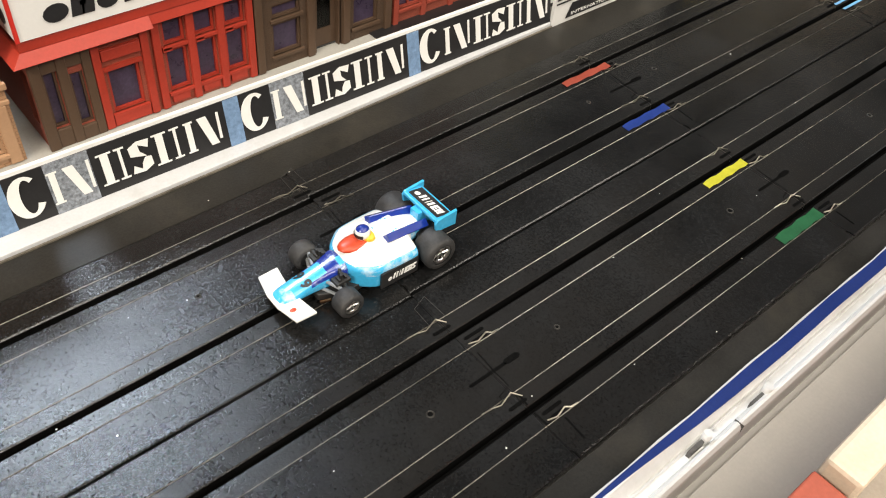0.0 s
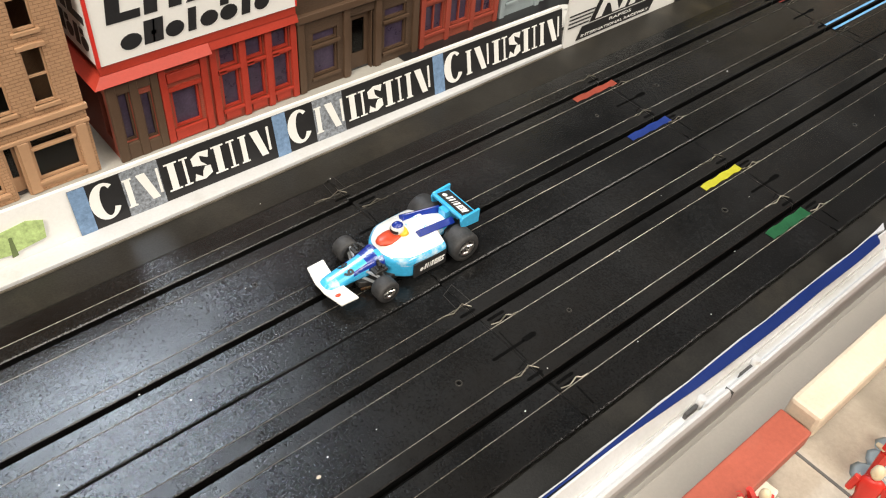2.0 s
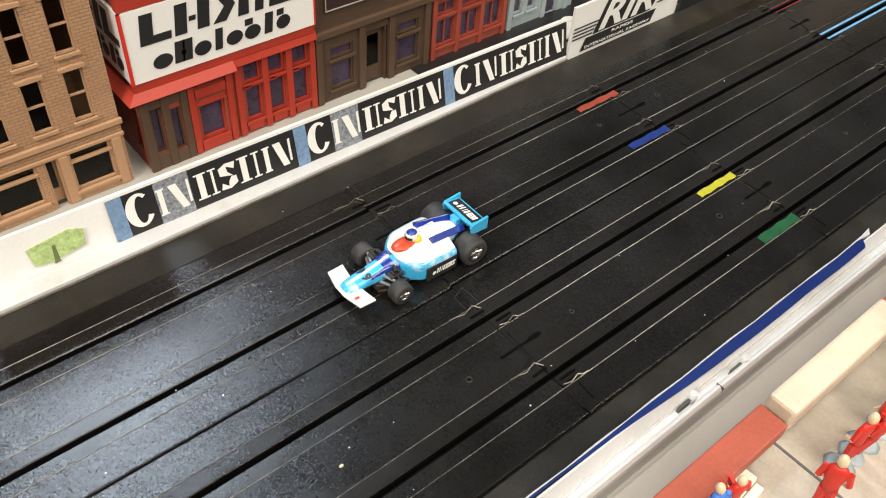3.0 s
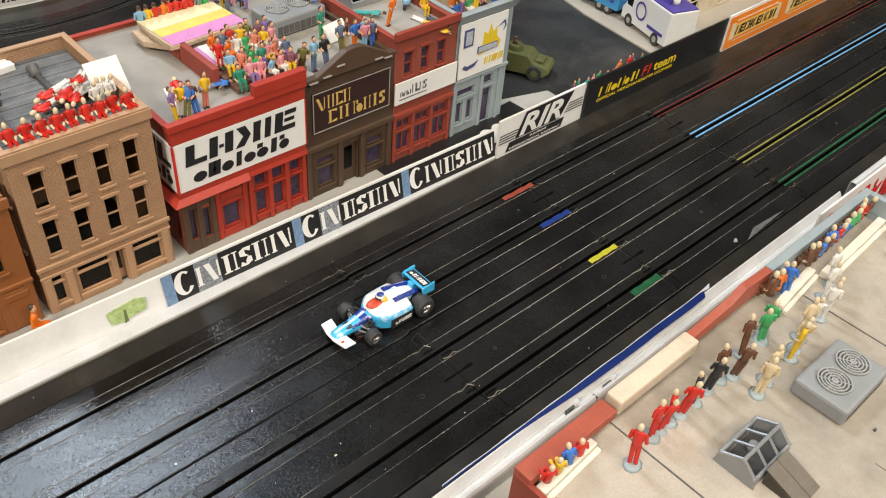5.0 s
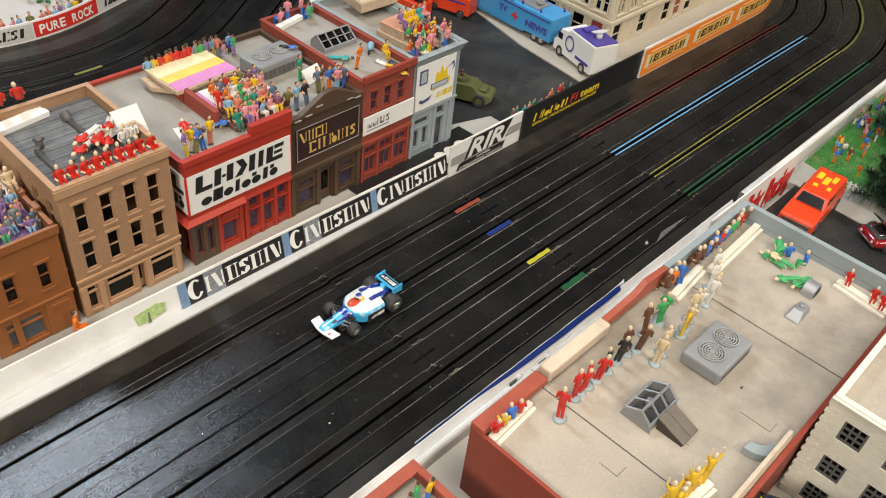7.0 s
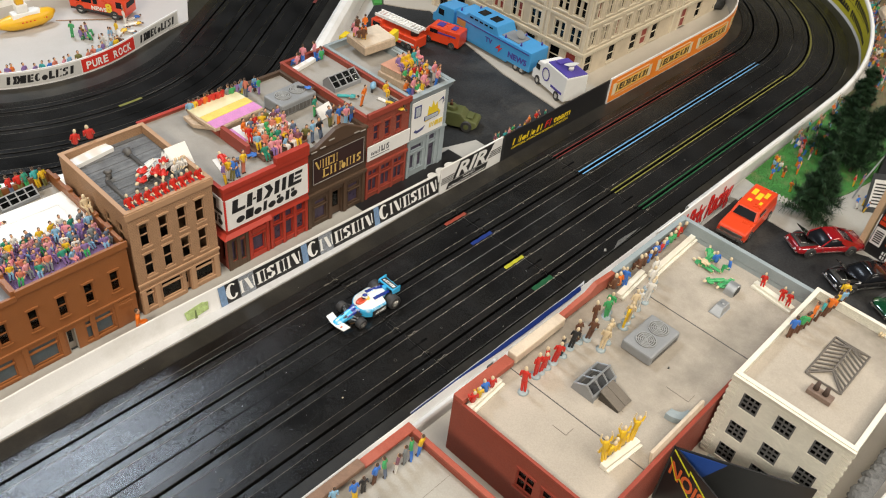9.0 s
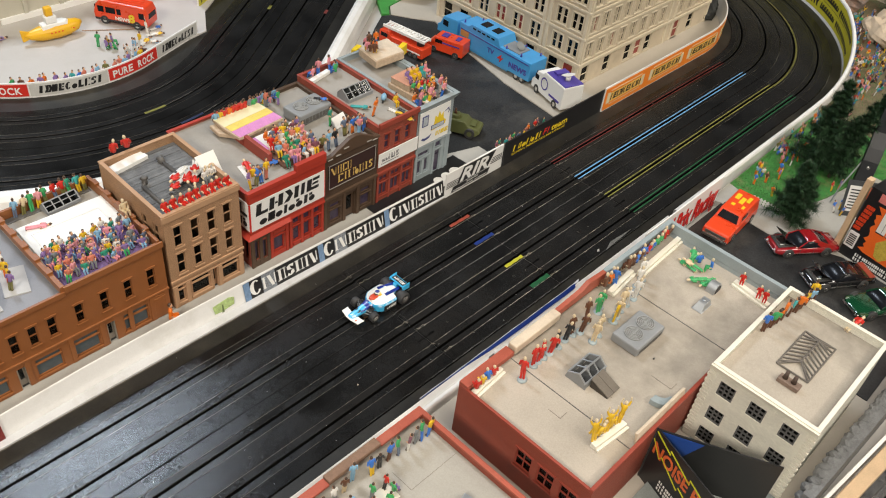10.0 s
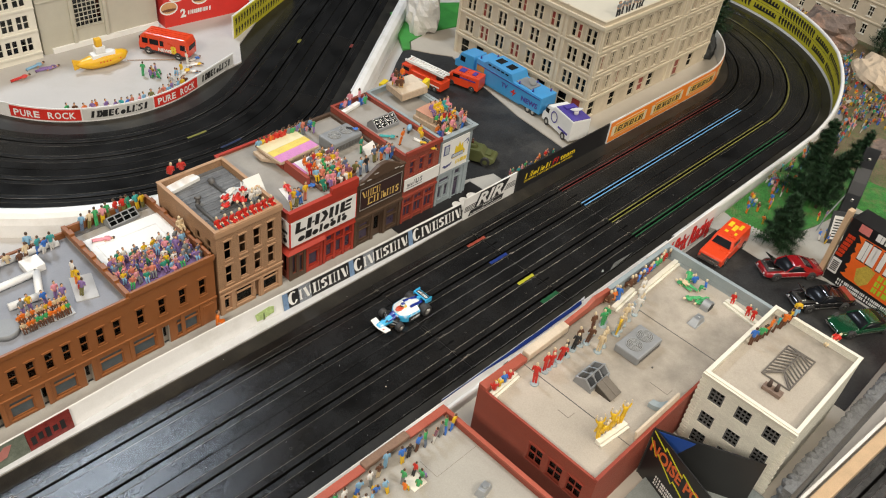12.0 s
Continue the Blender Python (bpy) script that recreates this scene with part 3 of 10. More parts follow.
ad = thing("advertising_strip", "long black and blue advertising strip with white marks on the barrier", "sign", SIGN)
bm = B()
box(bm, 0.3062, 0.5612, -0.0002, 0.0002, 0.0003, 0.0192)
part("sheet", bm, black_print, ad)
bm = B()
for k in range(3):
    b2, b3 = B(), B()
    x0 = 0.3062 + 0.085 * k
    patch(b2, x0, x0 + 0.0062, 0.0003, 0.0192, 0.0004)
    if k < 2:
        patch(b3, x0 + 0.0195, x0 + 0.0345, 0.0003, 0.0192, 0.0004)
    print_row(bm, "oispwpis", x0 + 0.0055, x0 + 0.0842, 0.0040, 0.0160, m=Matrix.Translation((0, -0.0005, 0)), heavy=0.26, widths=[1.3, 0.6, 1.15, 1.1, 0.9, 1.15, 0.6, 1.1], first=1.28)
    part("stripe", b2, blue_print, ad)
    if k < 2:
        part("speckle", b3, grey_print, ad)
part("marks", bm, white_card, ad)
st = thing("tree_sticker", "pale green paper cut-out of a tree stuck on the white barrier", "sticker", SIGN)
bm = B()
prism(bm, [(0.2745, 0.0045), (0.281, 0.0038), (0.2945, 0.0055), (0.2955, 0.0125), (0.290, 0.0145), (0.281, 0.0135), (0.2735, 0.0125)], 0, 0.0003, 0, upright())
part("crown", bm, mat("pale_green_paper", (0.38, 0.5, 0.2), 0.8, var=0.45, scale=260), st)
bm = B()
prism(bm, [(0.2825, 0.0105), (0.2837, 0.0105), (0.2838, 0.0028), (0.2815, 0.0025)], 0, 0.0004, 0, upright())
part("trunk", bm, mat("sticker_brown", (0.12, 0.16, 0.06), 0.8), st)
pn = thing("poster_panel", "dark red printed panel at the end of the white barrier", "sign", POSTER)
bm = B()
box(bm, 0.0475, 0.0855, -0.0006, 0.0003, 0.0004, 0.0205)
part("sheet", bm, mat("dark_red_print", (0.16, 0.018, 0.014), 0.4, var=0.5, scale=120), pn)
bm = B()
for k in range(5):
    patch(bm, 0.0505 + 0.0062 * k, 0.0545 + 0.0062 * k, 0.005 + 0.002 * (k % 2), 0.013 + 0.001 * (k % 3), 0.0008)
part("marks", bm, black_print, pn)
pn = thing("poster_panel", "dull green printed panel with a pink figure shape", "sign", POSTER)
bm = B()
box(bm, -0.06, 0.0472, -0.0006, 0.0003, 0.0004, 0.0205)
part("sheet", bm, mat("dull_green_print", (0.12, 0.14, 0.11), 0.45, var=0.4, scale=100), pn)
bm = B()
prism(bm, [(0.008, 0.004), (0.03, 0.008), (0.036, 0.017), (0.03, 0.018), (0.022, 0.012), (0.006, 0.008)], 0, 0.0009, 0, upright())
part("marks", bm, mat("dull_pink_print", (0.4, 0.16, 0.14), 0.5), pn)

# black banner lying flat behind the barrier, its white round-topped marks towards the track
sw = thing("fallen_banner", "black card banner with white round-topped marks lying flat on the pavement", "sign", pose(0, 0, 0.0014))
bm = B()
prism(bm, [(0.082, 0.1062), (0.2255, 0.1042), (0.2238, 0.1418), (0.082, 0.1338)], 0, 0.0005)
part("sheet", bm, black_card, sw)
bm = B()
top = [(0.105 + 0.0022 * k, 0.1145 + 0.0042 * math.sin(math.pi * min(1, k / 8)) ** 0.6) for k in range(9)] + [(0.130, 0.1160), (0.165, 0.1170)]
for c, r in ((0.176, 0.0062), (0.189, 0.0068), (0.2035, 0.0078)):
    top += [(c - r * math.cos(math.pi * j / 8), 0.1172 + 1.1 * r * math.sin(math.pi * j / 8)) for j in range(9)]
prism(bm, [(0.222, 0.1165), (0.222, 0.1065), (0.100, 0.1065)] + top, 0.0005, 0.00065)
part("print", bm, white_card, sw, "white print with a wavy edge")
# boards from the white initials to the orange panels
def board(name, label, x0, x1, y, h, material, z0=-0.004):
    t = thing(name, label, "sign", pose(x0, y, 0))
    bm = B()
    box(bm, 0, x1 - x0, 0, 0.0016, z0, h)
    part("panel", bm, material, t)
    return t


rb = board("initials_board", "white board with large black slanted initials and speed lines", 0.1618, 0.2550, 0.0948, 0.0295, white_card)
bm = B()
F = Matrix.Translation((0, -0.0003, 0))
for k in range(4):
    prism(bm, [(0.001, 0.0095 + 0.0022 * k), (0.0165 + 0.0012 * k, 0.0095 + 0.0022 * k), (0.0169 + 0.0012 * k, 0.0103 + 0.0022 * k), (0.001, 0.0103 + 0.0022 * k)], 0, 0.0002, 0, upright(F))
    prism(bm, [(0.0715 + 0.0012 * k, 0.0115 + 0.0022 * k), (0.0915, 0.0115 + 0.0022 * k), (0.0915, 0.0123 + 0.0022 * k), (0.0719 + 0.0012 * k, 0.0123 + 0.0022 * k)], 0, 0.0002, 0, upright(F))
prism(bm, [(0.0175, 0.0088), (0.066, 0.0088), (0.079, 0.0288), (0.0265, 0.0288)], 0, 0.0002, 0, upright(F))
prism(bm, [(0.009, 0.0004), (0.069, 0.0004), (0.072, 0.0080), (0.0122, 0.0080)], 0, 0.0002, 0, upright(F))
part("marks", bm, black_print, rb)
lettered("lettering", "RIR", rb, 0.0215, 0.0105, 0.0165, 0.046, white_card, lift=0.0007, bold=0.0006, shear=0.3)
lettered("lettering", "INTERNATIONAL RACEWAY", rb, 0.0125, 0.0015, 0.0017, 0.055, white_card, lift=0.0006)
lettered("lettering", "RAPIDS", rb, 0.034, 0.0052, 0.0017, 0.018, white_card, lift=0.0006)

mb = board("black_board", "black advertising board with yellow and red lettering", 0.2555, 0.447, 0.0928, 0.0312, black_card)
bm = B()
print_row(bm, "pidpdii", 0.014, 0.065, 0.0135, 0.0215, m=F, slant=0.2, heavy=0.3, serif=False, widths=[1.3, 0.5, 1, 1, 0.8, 0.9, 0.5])
part("marks", bm, yellow_print, mb)
lettered("lettering", "F1", mb, 0.07, 0.0135, 0.0085, 0.012, red_print, bold=0.0002, shear=0.25)
lettered("lettering", "team", mb, 0.086, 0.0135, 0.0085, 0.031, yellow_print, bold=0.0002, shear=0.1)
lettered("lettering", "OFFICIAL MERCHANDISING LICENSEE", mb, 0.014, 0.0085, 0.0028, 0.1, yellow_print)

inner = thing("orange_barrier", "curving white barrier with orange toy advertising panels", "track barrier", kind="structure")
ipath = line(0.4472, 0.0912, CX, 0.0912, 4) + arc(CX, CY, CY - 0.0912, -89, -38)
bm = B()
sweep(bm, ipath, [(0.0, -0.0064), (0.0, 0.0335), (0.0018, 0.0335), (0.0018, -0.0064)], closed=True)
part("upright", bm, white_plastic, inner)
bm = B()
sweep(bm, line(0.448, 0.0912, CX, 0.0912, 4) + arc(CX, CY, CY - 0.0912, -89, -50), [(-0.0003, 0.0005), (-0.0003, 0.0315), (0.0001, 0.0315), (0.0001, 0.0005)], closed=True)
part("orange_sheet", bm, orange_print, inner)


def along(path_len):
    """The place and heading that far along the inner wall from its start."""
    L = CX - 0.4472
    if path_len < L:
        return pose(0.4472 + path_len, 0.0912, 0)
    a = (path_len - L) / (CY - 0.0912)
    return pose(CX + (CY - 0.0912) * math.sin(a), CY - (CY - 0.0912) * math.cos(a), 0, 0, 0, math.degrees(a))


for k in range(4):
    s = 0.006 + 0.098 * k
    bm, b2, b3, b4 = B(), B(), B(), B()
    for i in range(12):
        m = along(s + 0.007 * i) @ Matrix.Translation((0, -0.0004, 0))
        e = 0.0025 if i in (0, 11) else 0.0
        patch(bm, 0, 0.0072, 0.0062 + e, 0.0268 - e, 0.0002, 0, m)
        if 0 < i < 11:
            patch(b4, 0, 0.0072, 0.0074, 0.0256, 0.0003, 0, m)
        if 0 < i < 11:
            patch(b2, 0, 0.0072, 0.0098, 0.0232, 0.0004, 0, m)
            print_row(b3, "pzehozpovi"[i - 1], 0.0002, 0.0069, 0.0122, 0.0212, m @ Matrix.Translation((0, -0.0004, 0)), slant=0.15, heavy=0.27, serif=False)
    part("outline", bm, mat("cream_print", (0.72, 0.62, 0.42), 0.45, var=0.06, bump=0.02), inner)
    part("frame", b4, orange_print, inner)
    part("field", b2, mat("amber_print", (0.8, 0.5, 0.12), 0.45, var=0.08, bump=0.02), inner)
    part("marks", b3, black_print, inner)

# outer yellow wall round the far bend
outer = thing("bend_wall", "white-rimmed curved wall with yellow printed panels round the bend", "track barrier", kind="structure")
opath = line(0.33, 0, CX, 0, 6) + arc(CX, CY, CY, -88, 75, 3)
n = len(opath)
bm, b2, b3 = B(), B(), B()
rows, rows2 = [], []
for i, (x, y, nx, ny) in enumerate(opath):
    h = 0.012 + 0.034 * min(1, max(0, (i - 4) / 14))
    o = -0.0895
    rows.append([bm.verts.new((x + nx * (o + a), y + ny * (o + a), z)) for a, z in ((0, -0.0064), (0.0, h), (-0.0012, h + 0.0012), (-0.0042, h + 0.0012), (-0.0056, h - 0.001), (-0.0056, -0.0064))])
    if i >= 9:
        rows2.append([b2.verts.new((x + nx * (o + a), y + ny * (o + a), z)) for a, z in ((0.0004, 0.003), (0.0004, h - 0.002))])
for g, bb in ((rows, bm), (rows2, b2)):
    for a, b in zip(g, g[1:]):
        for k in range(len(a) - 1):
            bb.faces.new((a[k], b[k], b[k + 1], a[k + 1]))
part("upright", bm, white_plastic, outer)
part("yellow_sheet", b2, yellow_wall, outer)
for i in range(112):
    a = -64 + 1.22 * i
    if i % 22 in (13, 21):
        continue
    word = 13 < i % 22 < 21
    for r, z in ((0, 0.0265), (1, 0.0085)):
        m = pose(CX + (CY + 0.0886) * math.cos(radians(a)), CY + (CY + 0.0886) * math.sin(radians(a)), z, 0, 0, a + 90)
        hgt = 1.22 * min(1, max(0.35, (i + 8) / 26))
        M = m @ pose(0, 0, 0, 90, 0, 0) @ Matrix.Diagonal((1.15, hgt, 1, 1))
        if word:
            box(b3, -0.0035, 0.0035, 0.002, 0.004, -0.0003, 0.0003, 0, M)
            box(b3, -0.0035, -0.0015, 0.004, 0.008, -0.0003, 0.0003, 0, M)
            box(b3, 0.001, 0.003, 0.004, 0.009, -0.0003, 0.0003, 0, M)
        else:
            prism(b3, [(-0.002, 0.0), (0.0006, 0.001), (0.0026, 0.0055), (0.002, 0.0105), (-0.0003, 0.0112), (-0.0028, 0.0075), (-0.0008, 0.0058)], -0.0003, 0.0003, 0, M)
tagged(part("print_pattern", b3, black_print, outer), kind="stuff")
bm = B()
sweep(bm, arc(CX, CY, CY + 0.0890, -58, 75, 2), [(0.0, 0.0235), (0.0, 0.0242)])
part("ruled_line", bm, black_print, outer)

# right-hand white channel with its blue strip
ch = thing("gutter", "white plastic channel with a blue inner strip along the track", "track barrier", kind="structure")
GUT = line(-0.6, -0.007, 0.325, -0.007)
bm = B()
sweep(bm, GUT, [(-0.0800, -0.0064), (-0.0800, 0.0050), (-0.0803, 0.0055), (-0.0809, 0.0054), (-0.0838, 0.0012), (-0.0846, 0.0022), (-0.0850, 0.0014), (-0.0872, 0.0016), (-0.0880, 0.0043), (-0.0888, 0.0050), (-0.0897, 0.0048), (-0.0906, 0.0035), (-0.0909, 0.0015), (-0.0909, -0.0064)], closed=True)
part("channel", bm, white_plastic, ch)
edge = [(-0.055 + 0.0149 * k, -0.0859 + 0.00022 * math.sin(1.9 * k) + 0.00012 * math.sin(4.3 * k)) for k in range(15)]
wide = [min(0.0042, max(0.0007, 0.0019 + 0.0457 * (x - 0.006))) for x, y in edge]
bm = B()
prism(bm, edge + [(0.1575, -0.0862), (0.1552, -0.0888)] + [(x, y - w) for (x, y), w in list(zip(edge, wide))[::-1]], 0.0050, 0.0056)
part("strip", bm, blue_strip, ch)
bm = B()
prism(bm, [(x, y + 0.00055 + 0.0002 * math.sin(2.7 * k)) for k, (x, y) in enumerate(edge)] + [(0.1585, -0.0850), (0.166, -0.0843), (0.1625, -0.0868), (0.1578, -0.0861)] + [(x, y + 0.00005) for x, y in edge[::-1]], 0.0046, 0.0058)
part("torn_rim", bm, ledge_white, ch, "torn white paper rim of the blue strip")
for x, y in ((0.0318, -0.0931), (0.0605, -0.0945)):
    bm = B()
    tube(bm, (x, y, 0.0012), (x + 0.0004, y, 0.0066), 0.0013, 0.0015, 10)
    part("peg", bm, white_plastic, ch)
    # the dark shadow slot beside the peg, its shade drawn as a grey box
    part("slot", one_box(x - 0.0075, x - 0.0013, y - 0.0006, y + 0.0006, 0.0014, 0.0042), pipe_grey, ch)
part("joint", one_box(0.0435, 0.0437, -0.0979, -0.0948, 0.0, 0.0052), pipe_grey, ch)

# low white wall behind the houses, round the outside of the rear curve
rw = thing("rear_barrier", "thick white plastic barrier round the rear curve", "track barrier", kind="structure")
bm = B()
sweep(bm, path2, [(0.1, -0.0064), (0.099, 0.010), (0.101, 0.0195), (0.105, 0.0215), (0.111, 0.0205), (0.116, 0.0165), (0.119, 0.009), (0.1195, -0.0064)], closed=True)
part("upright", bm, white_plastic, rw)
# inner wall with station advertising
iw = thing("pit_barrier", "thin curved barrier with red and black advertising strips", "track barrier", kind="structure")
RL = 0.18
lpath = [(QX + RL * math.cos(radians(a)), QY + RL * math.sin(radians(a)), math.cos(radians(a)), math.sin(radians(a))) for a in range(-70, -204, -4)]
q0 = lpath[0]
lp = [(q0[0] + d * 0.85, q0[1] + d * 0.30, q0[2], q0[3]) for d in (0.105, 0.07, 0.035)] + lpath
bm = B()
sweep(bm, lp, [(-0.0008, -0.0064), (-0.0008, 0.0185), (0.0008, 0.0185), (0.0008, -0.0064)], closed=True)
part("upright", bm, white_plastic, iw)


def on_inner(d):
    """A face place on the inner wall; d metres from the foot of its bend, growing towards the right."""
    bend = RL * radians(20)
    if d < bend:
        a = radians(-90) + d / RL
        return pose(QX + (RL + 0.001) * math.cos(a), QY + (RL + 0.001) * math.sin(a), 0, 0, 0, math.degrees(a) + 90)
    a = math.atan2(0.30, 0.85)
    k = d - bend
    return pose(q0[0] + k * math.cos(a) + 0.001 * math.sin(a), q0[1] + k * math.sin(a) - 0.001 * math.cos(a), 0, 0, 0, math.degrees(a))


for d0, d1, txt, red in ((-0.178, -0.092, "PURE ROCK", 1), (-0.09, -0.002, "", 0), (0.0, 0.075, "PURE ROCK", 1), (0.077, 0.155, "", 0)):
    bm, b2 = B(), B()
    k = 12
    for i in range(k):
        w = (d1 - d0) / k
        m = on_inner(d0 + w * i)
        patch(bm, 0, w * 1.02, 0.0015, 0.017, 0.0003, 0, m)
        if not red and 0 < i < k - 1:
            print_row(b2, "ivhzodlewi"[i - 1], 0.0002, w * 0.97, 0.0045, 0.0140, m @ Matrix.Translation((0, -0.0003, 0)), slant=0.2, heavy=0.36, serif=False)
    part("red_sheet" if red else "silver_sheet", bm, red_print if red else silver_print, iw)
    if red:
        for i, c in enumerate(txt):
            if c != " ":
                w = (d1 - d0 - 0.01) / len(txt)
                lettered("lettering", c, iw, 0, 0.0045, 0.0092, w * 0.86, white_card, on_inner(d0 + 0.005 + w * i), 0.0006, 0.0003)
    else:
        part("marks", b2, black_print, iw)

# ---------------------------------------------------------------- model houses
def holed(bm, W, H, T, holes, mi=0, m=ID):
    """A wall along x, its outer face on y = 0, with openings (x0, x1, z0, z1) right through it."""
    xs = sorted({0, W, *[round(v, 5) for h in holes for v in h[:2]]})
    zs = sorted({0, H, *[round(v, 5) for h in holes for v in h[2:]]})
    nx, nz = len(xs) - 1, len(zs) - 1
    def full(i, k):
        if not (0 <= i < nx and 0 <= k < nz):
            return False
        cx, cz = (xs[i] + xs[i + 1]) / 2, (zs[k] + zs[k + 1]) / 2
        return not any(h[0] < cx < h[1] and h[2] < cz < h[3] for h in holes)
    seen = {}
    def v(i, k, y):
        if (i, k, y) not in seen:
            seen[i, k, y] = bm.verts.new(m @ Vector((xs[i], y, zs[k])))
        return seen[i, k, y]
    for i in range(nx):
        for k in range(nz):
            if not full(i, k):
                continue
            faces = [[v(i, k, 0), v(i + 1, k, 0), v(i + 1, k + 1, 0), v(i, k + 1, 0)], [v(i, k + 1, T), v(i + 1, k + 1, T), v(i + 1, k, T), v(i, k, T)]]
            for di, dk, p, q in ((-1, 0, (i, k), (i, k + 1)), (1, 0, (i + 1, k), (i + 1, k + 1)), (0, -1, (i, k), (i + 1, k)), (0, 1, (i, k + 1), (i + 1, k + 1))):
                if not full(i + di, k + dk):
                    faces.append([v(*p, 0), v(*q, 0), v(*q, T), v(*p, T)])
            for f in faces:
                bm.faces.new(f).material_index = mi


def window(parent, m, hole, T, frame, bars=(0, 1), sill=True, head=True, bar=0.0006, pane=True, film=None, name="window"):
    """A sash window in an opening: frame and glazing bars, with sill, head moulding and pane as its parts."""
    x0, x1, z0, z1 = hole
    bm = B()
    f = bar * 1.1
    y0, y1 = T * 0.35, T * 0.8
    w, h = x1 - x0, z1 - z0
    cx = [f + (w - 2 * f) * k / (bars[0] + 1) for k in range(bars[0] + 2)]
    cz = [f + (h - 2 * f) * k / (bars[1] + 1) for k in range(bars[1] + 2)]
    q = bar / 2
    lights = [(a + (q if i else 0), b - (q if i < bars[0] else 0), c + (q if k else 0), d - (q if k < bars[1] else 0)) for i, (a, b) in enumerate(zip(cx, cx[1:])) for k, (c, d) in enumerate(zip(cz, cz[1:]))]
    holed(bm, w, h, y1 - y0, lights, 0, Matrix.Translation((x0, y0, z0)))
    w = part(name, bm, frame, parent, m=m)
    if pane:
        bm = B()
        box(bm, x0 + f * 0.5, x1 - f * 0.5, T * 0.82, T * 0.9, z0 + f * 0.5, z1 - f * 0.5)
        part("pane", bm, film or window_glass, w)
    if sill:
        bm = B()
        box(bm, x0 - 0.001, x1 + 0.001, -0.0012, 0.0006, z0 - 0.0013, z0)
        part("sill", bm, frame, w)
    if head:
        bm = B()
        prism(bm, [(x0 - 0.0012, z1 + 0.0002), (x1 + 0.0012, z1 + 0.0002), (x1 + 0.0012, z1 + 0.0016), ((x0 + x1) / 2, z1 + 0.0021), (x0 - 0.0012, z1 + 0.0016)], 0, 0.0011, 0, upright())
        part("lintel", bm, frame, w)
    return w


def shell(t, W, D, H, wall, roof, roof_z, T=0.0025, front=(), left=(), right=(), cap=None, open_back=False):
    """Four walls with openings, a shade-dark inner floor and a flat roof behind a parapet. The front is on y = 0,
    facing -y.
    """
    sides = (("wall_front", pose(0, 0, 0), W, front), ("wall_left", pose(0, D, 0, 0, 0, -90), D, left), ("wall_right", pose(W, 0, 0, 0, 0, 90), D, right), ("wall_back", pose(W, D, 0, 0, 0, 180), W, ()))
    out = {}
    for nm, m, L, holes in sides:
        bm = B()
        if nm in ("wall_front", "wall_back"):
            holed(bm, L, H, T, holes)
        else:
            holed(bm, L - 2 * T, H, T, [(a - T, b - T, c, d) for a, b, c, d in holes], 0, Matrix.Translation((T, 0, 0)))
        out[nm] = part(nm, bm, wall, t, m=m)
    bm = B()
    box(bm, T, W - T, T, D - T, roof_z - 0.002, roof_z)
    out["roof"] = part("roof", bm, roof, t)
    # dark floor stands in for the shade inside the closed shell
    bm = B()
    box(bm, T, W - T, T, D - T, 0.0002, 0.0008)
    part("inner_floor", bm, inside_shade, t)
    if cap:
        bm = B()
        e = 0.0006
        for b in ((-e, W + e, -e, T + e), (-e, W + e, D - T - e, D + e), (-e, T + e, T + e, D - T - e), (W - T - e, W + e, T + e, D - T - e)):
            box(bm, b[0], b[1], b[2], b[3], H, H + 0.0011)
        part("coping", bm, cap, t, bevel=0.0003)
    return out


def band(t, name, x0, x1, z0, z1, out, material, m=ID, bevel=0.0003):
    bm = B()
    box(bm, x0, x1, -out, 0.0004, z0, z1)
    return part(name, bm, material, t, m=m, bevel=bevel)


def shopfront(t, x0, x1, z0, z1, T, frame, bars=(0, 0), transom=True, film=None, kick=0.004):
    """A wide shop window: frame, kick board and transom."""
    w = window(t, ID, (x0, x1, z0 + kick, z1), T, frame, bars, sill=True, head=False, bar=0.0009, film=film, name="shop_window")
    bm = B()
    box(bm, x0, x1, 0.0003, T * 0.8, z0, z0 + kick - 0.0013)
    part("kick_board", bm, frame, w)
    if transom:
        bm = B()
        box(bm, x0, x1, -0.0004, T * 0.6, z1 - 0.0052, z1 - 0.0042)
        part("transom", bm, frame, w)
    return w


def door(t, x0, x1, z1, T, frame, panel=None, deep=0.004):
    """A glazed shop door set back in its opening."""
    bm = B()
    f = (x1 - x0) * 0.2
    for b in ((x0, x0 + f, 0, z1), (x1 - f, x1, 0, z1), (x0 + f, x1 - f, 0, z1 * 0.3), (x0 + f, x1 - f, z1 * 0.88, z1)):
        box(bm, b[0], b[1], deep, deep + 0.001, b[2], b[3])
    for a in (x0 - 0.0006, x1):
        box(bm, a, a + 0.0006, 0.0003, deep + 0.001, 0, z1)
    d = part("door", bm, frame, t)
    bm = B()
    box(bm, x0 + f, x1 - f, deep + 0.0004, deep + 0.0007, z1 * 0.3, z1 * 0.88)
    part("pane", bm, window_glass, d)


slate_film = mat("slate_film", (0.07, 0.095, 0.11), 0.35, var=0.3, scale=120, bump=0.05)

# ---- tan three-storey house
X0, Y0 = -0.1455, 0.133
tan = thing("tan_house", "three-storey tan moulded brick model house with a plank roof", "model house", pose(X0, Y0, 0.0012))
W, D, H = 0.074, 0.099, 0.1045
up = [(a - X0, a - X0 + 0.0078, z0, z1) for z0, z1 in ((0.0675, 0.0905), (0.0375, 0.0605)) for a in (-0.1372, -0.1205, -0.1042, -0.0882)]
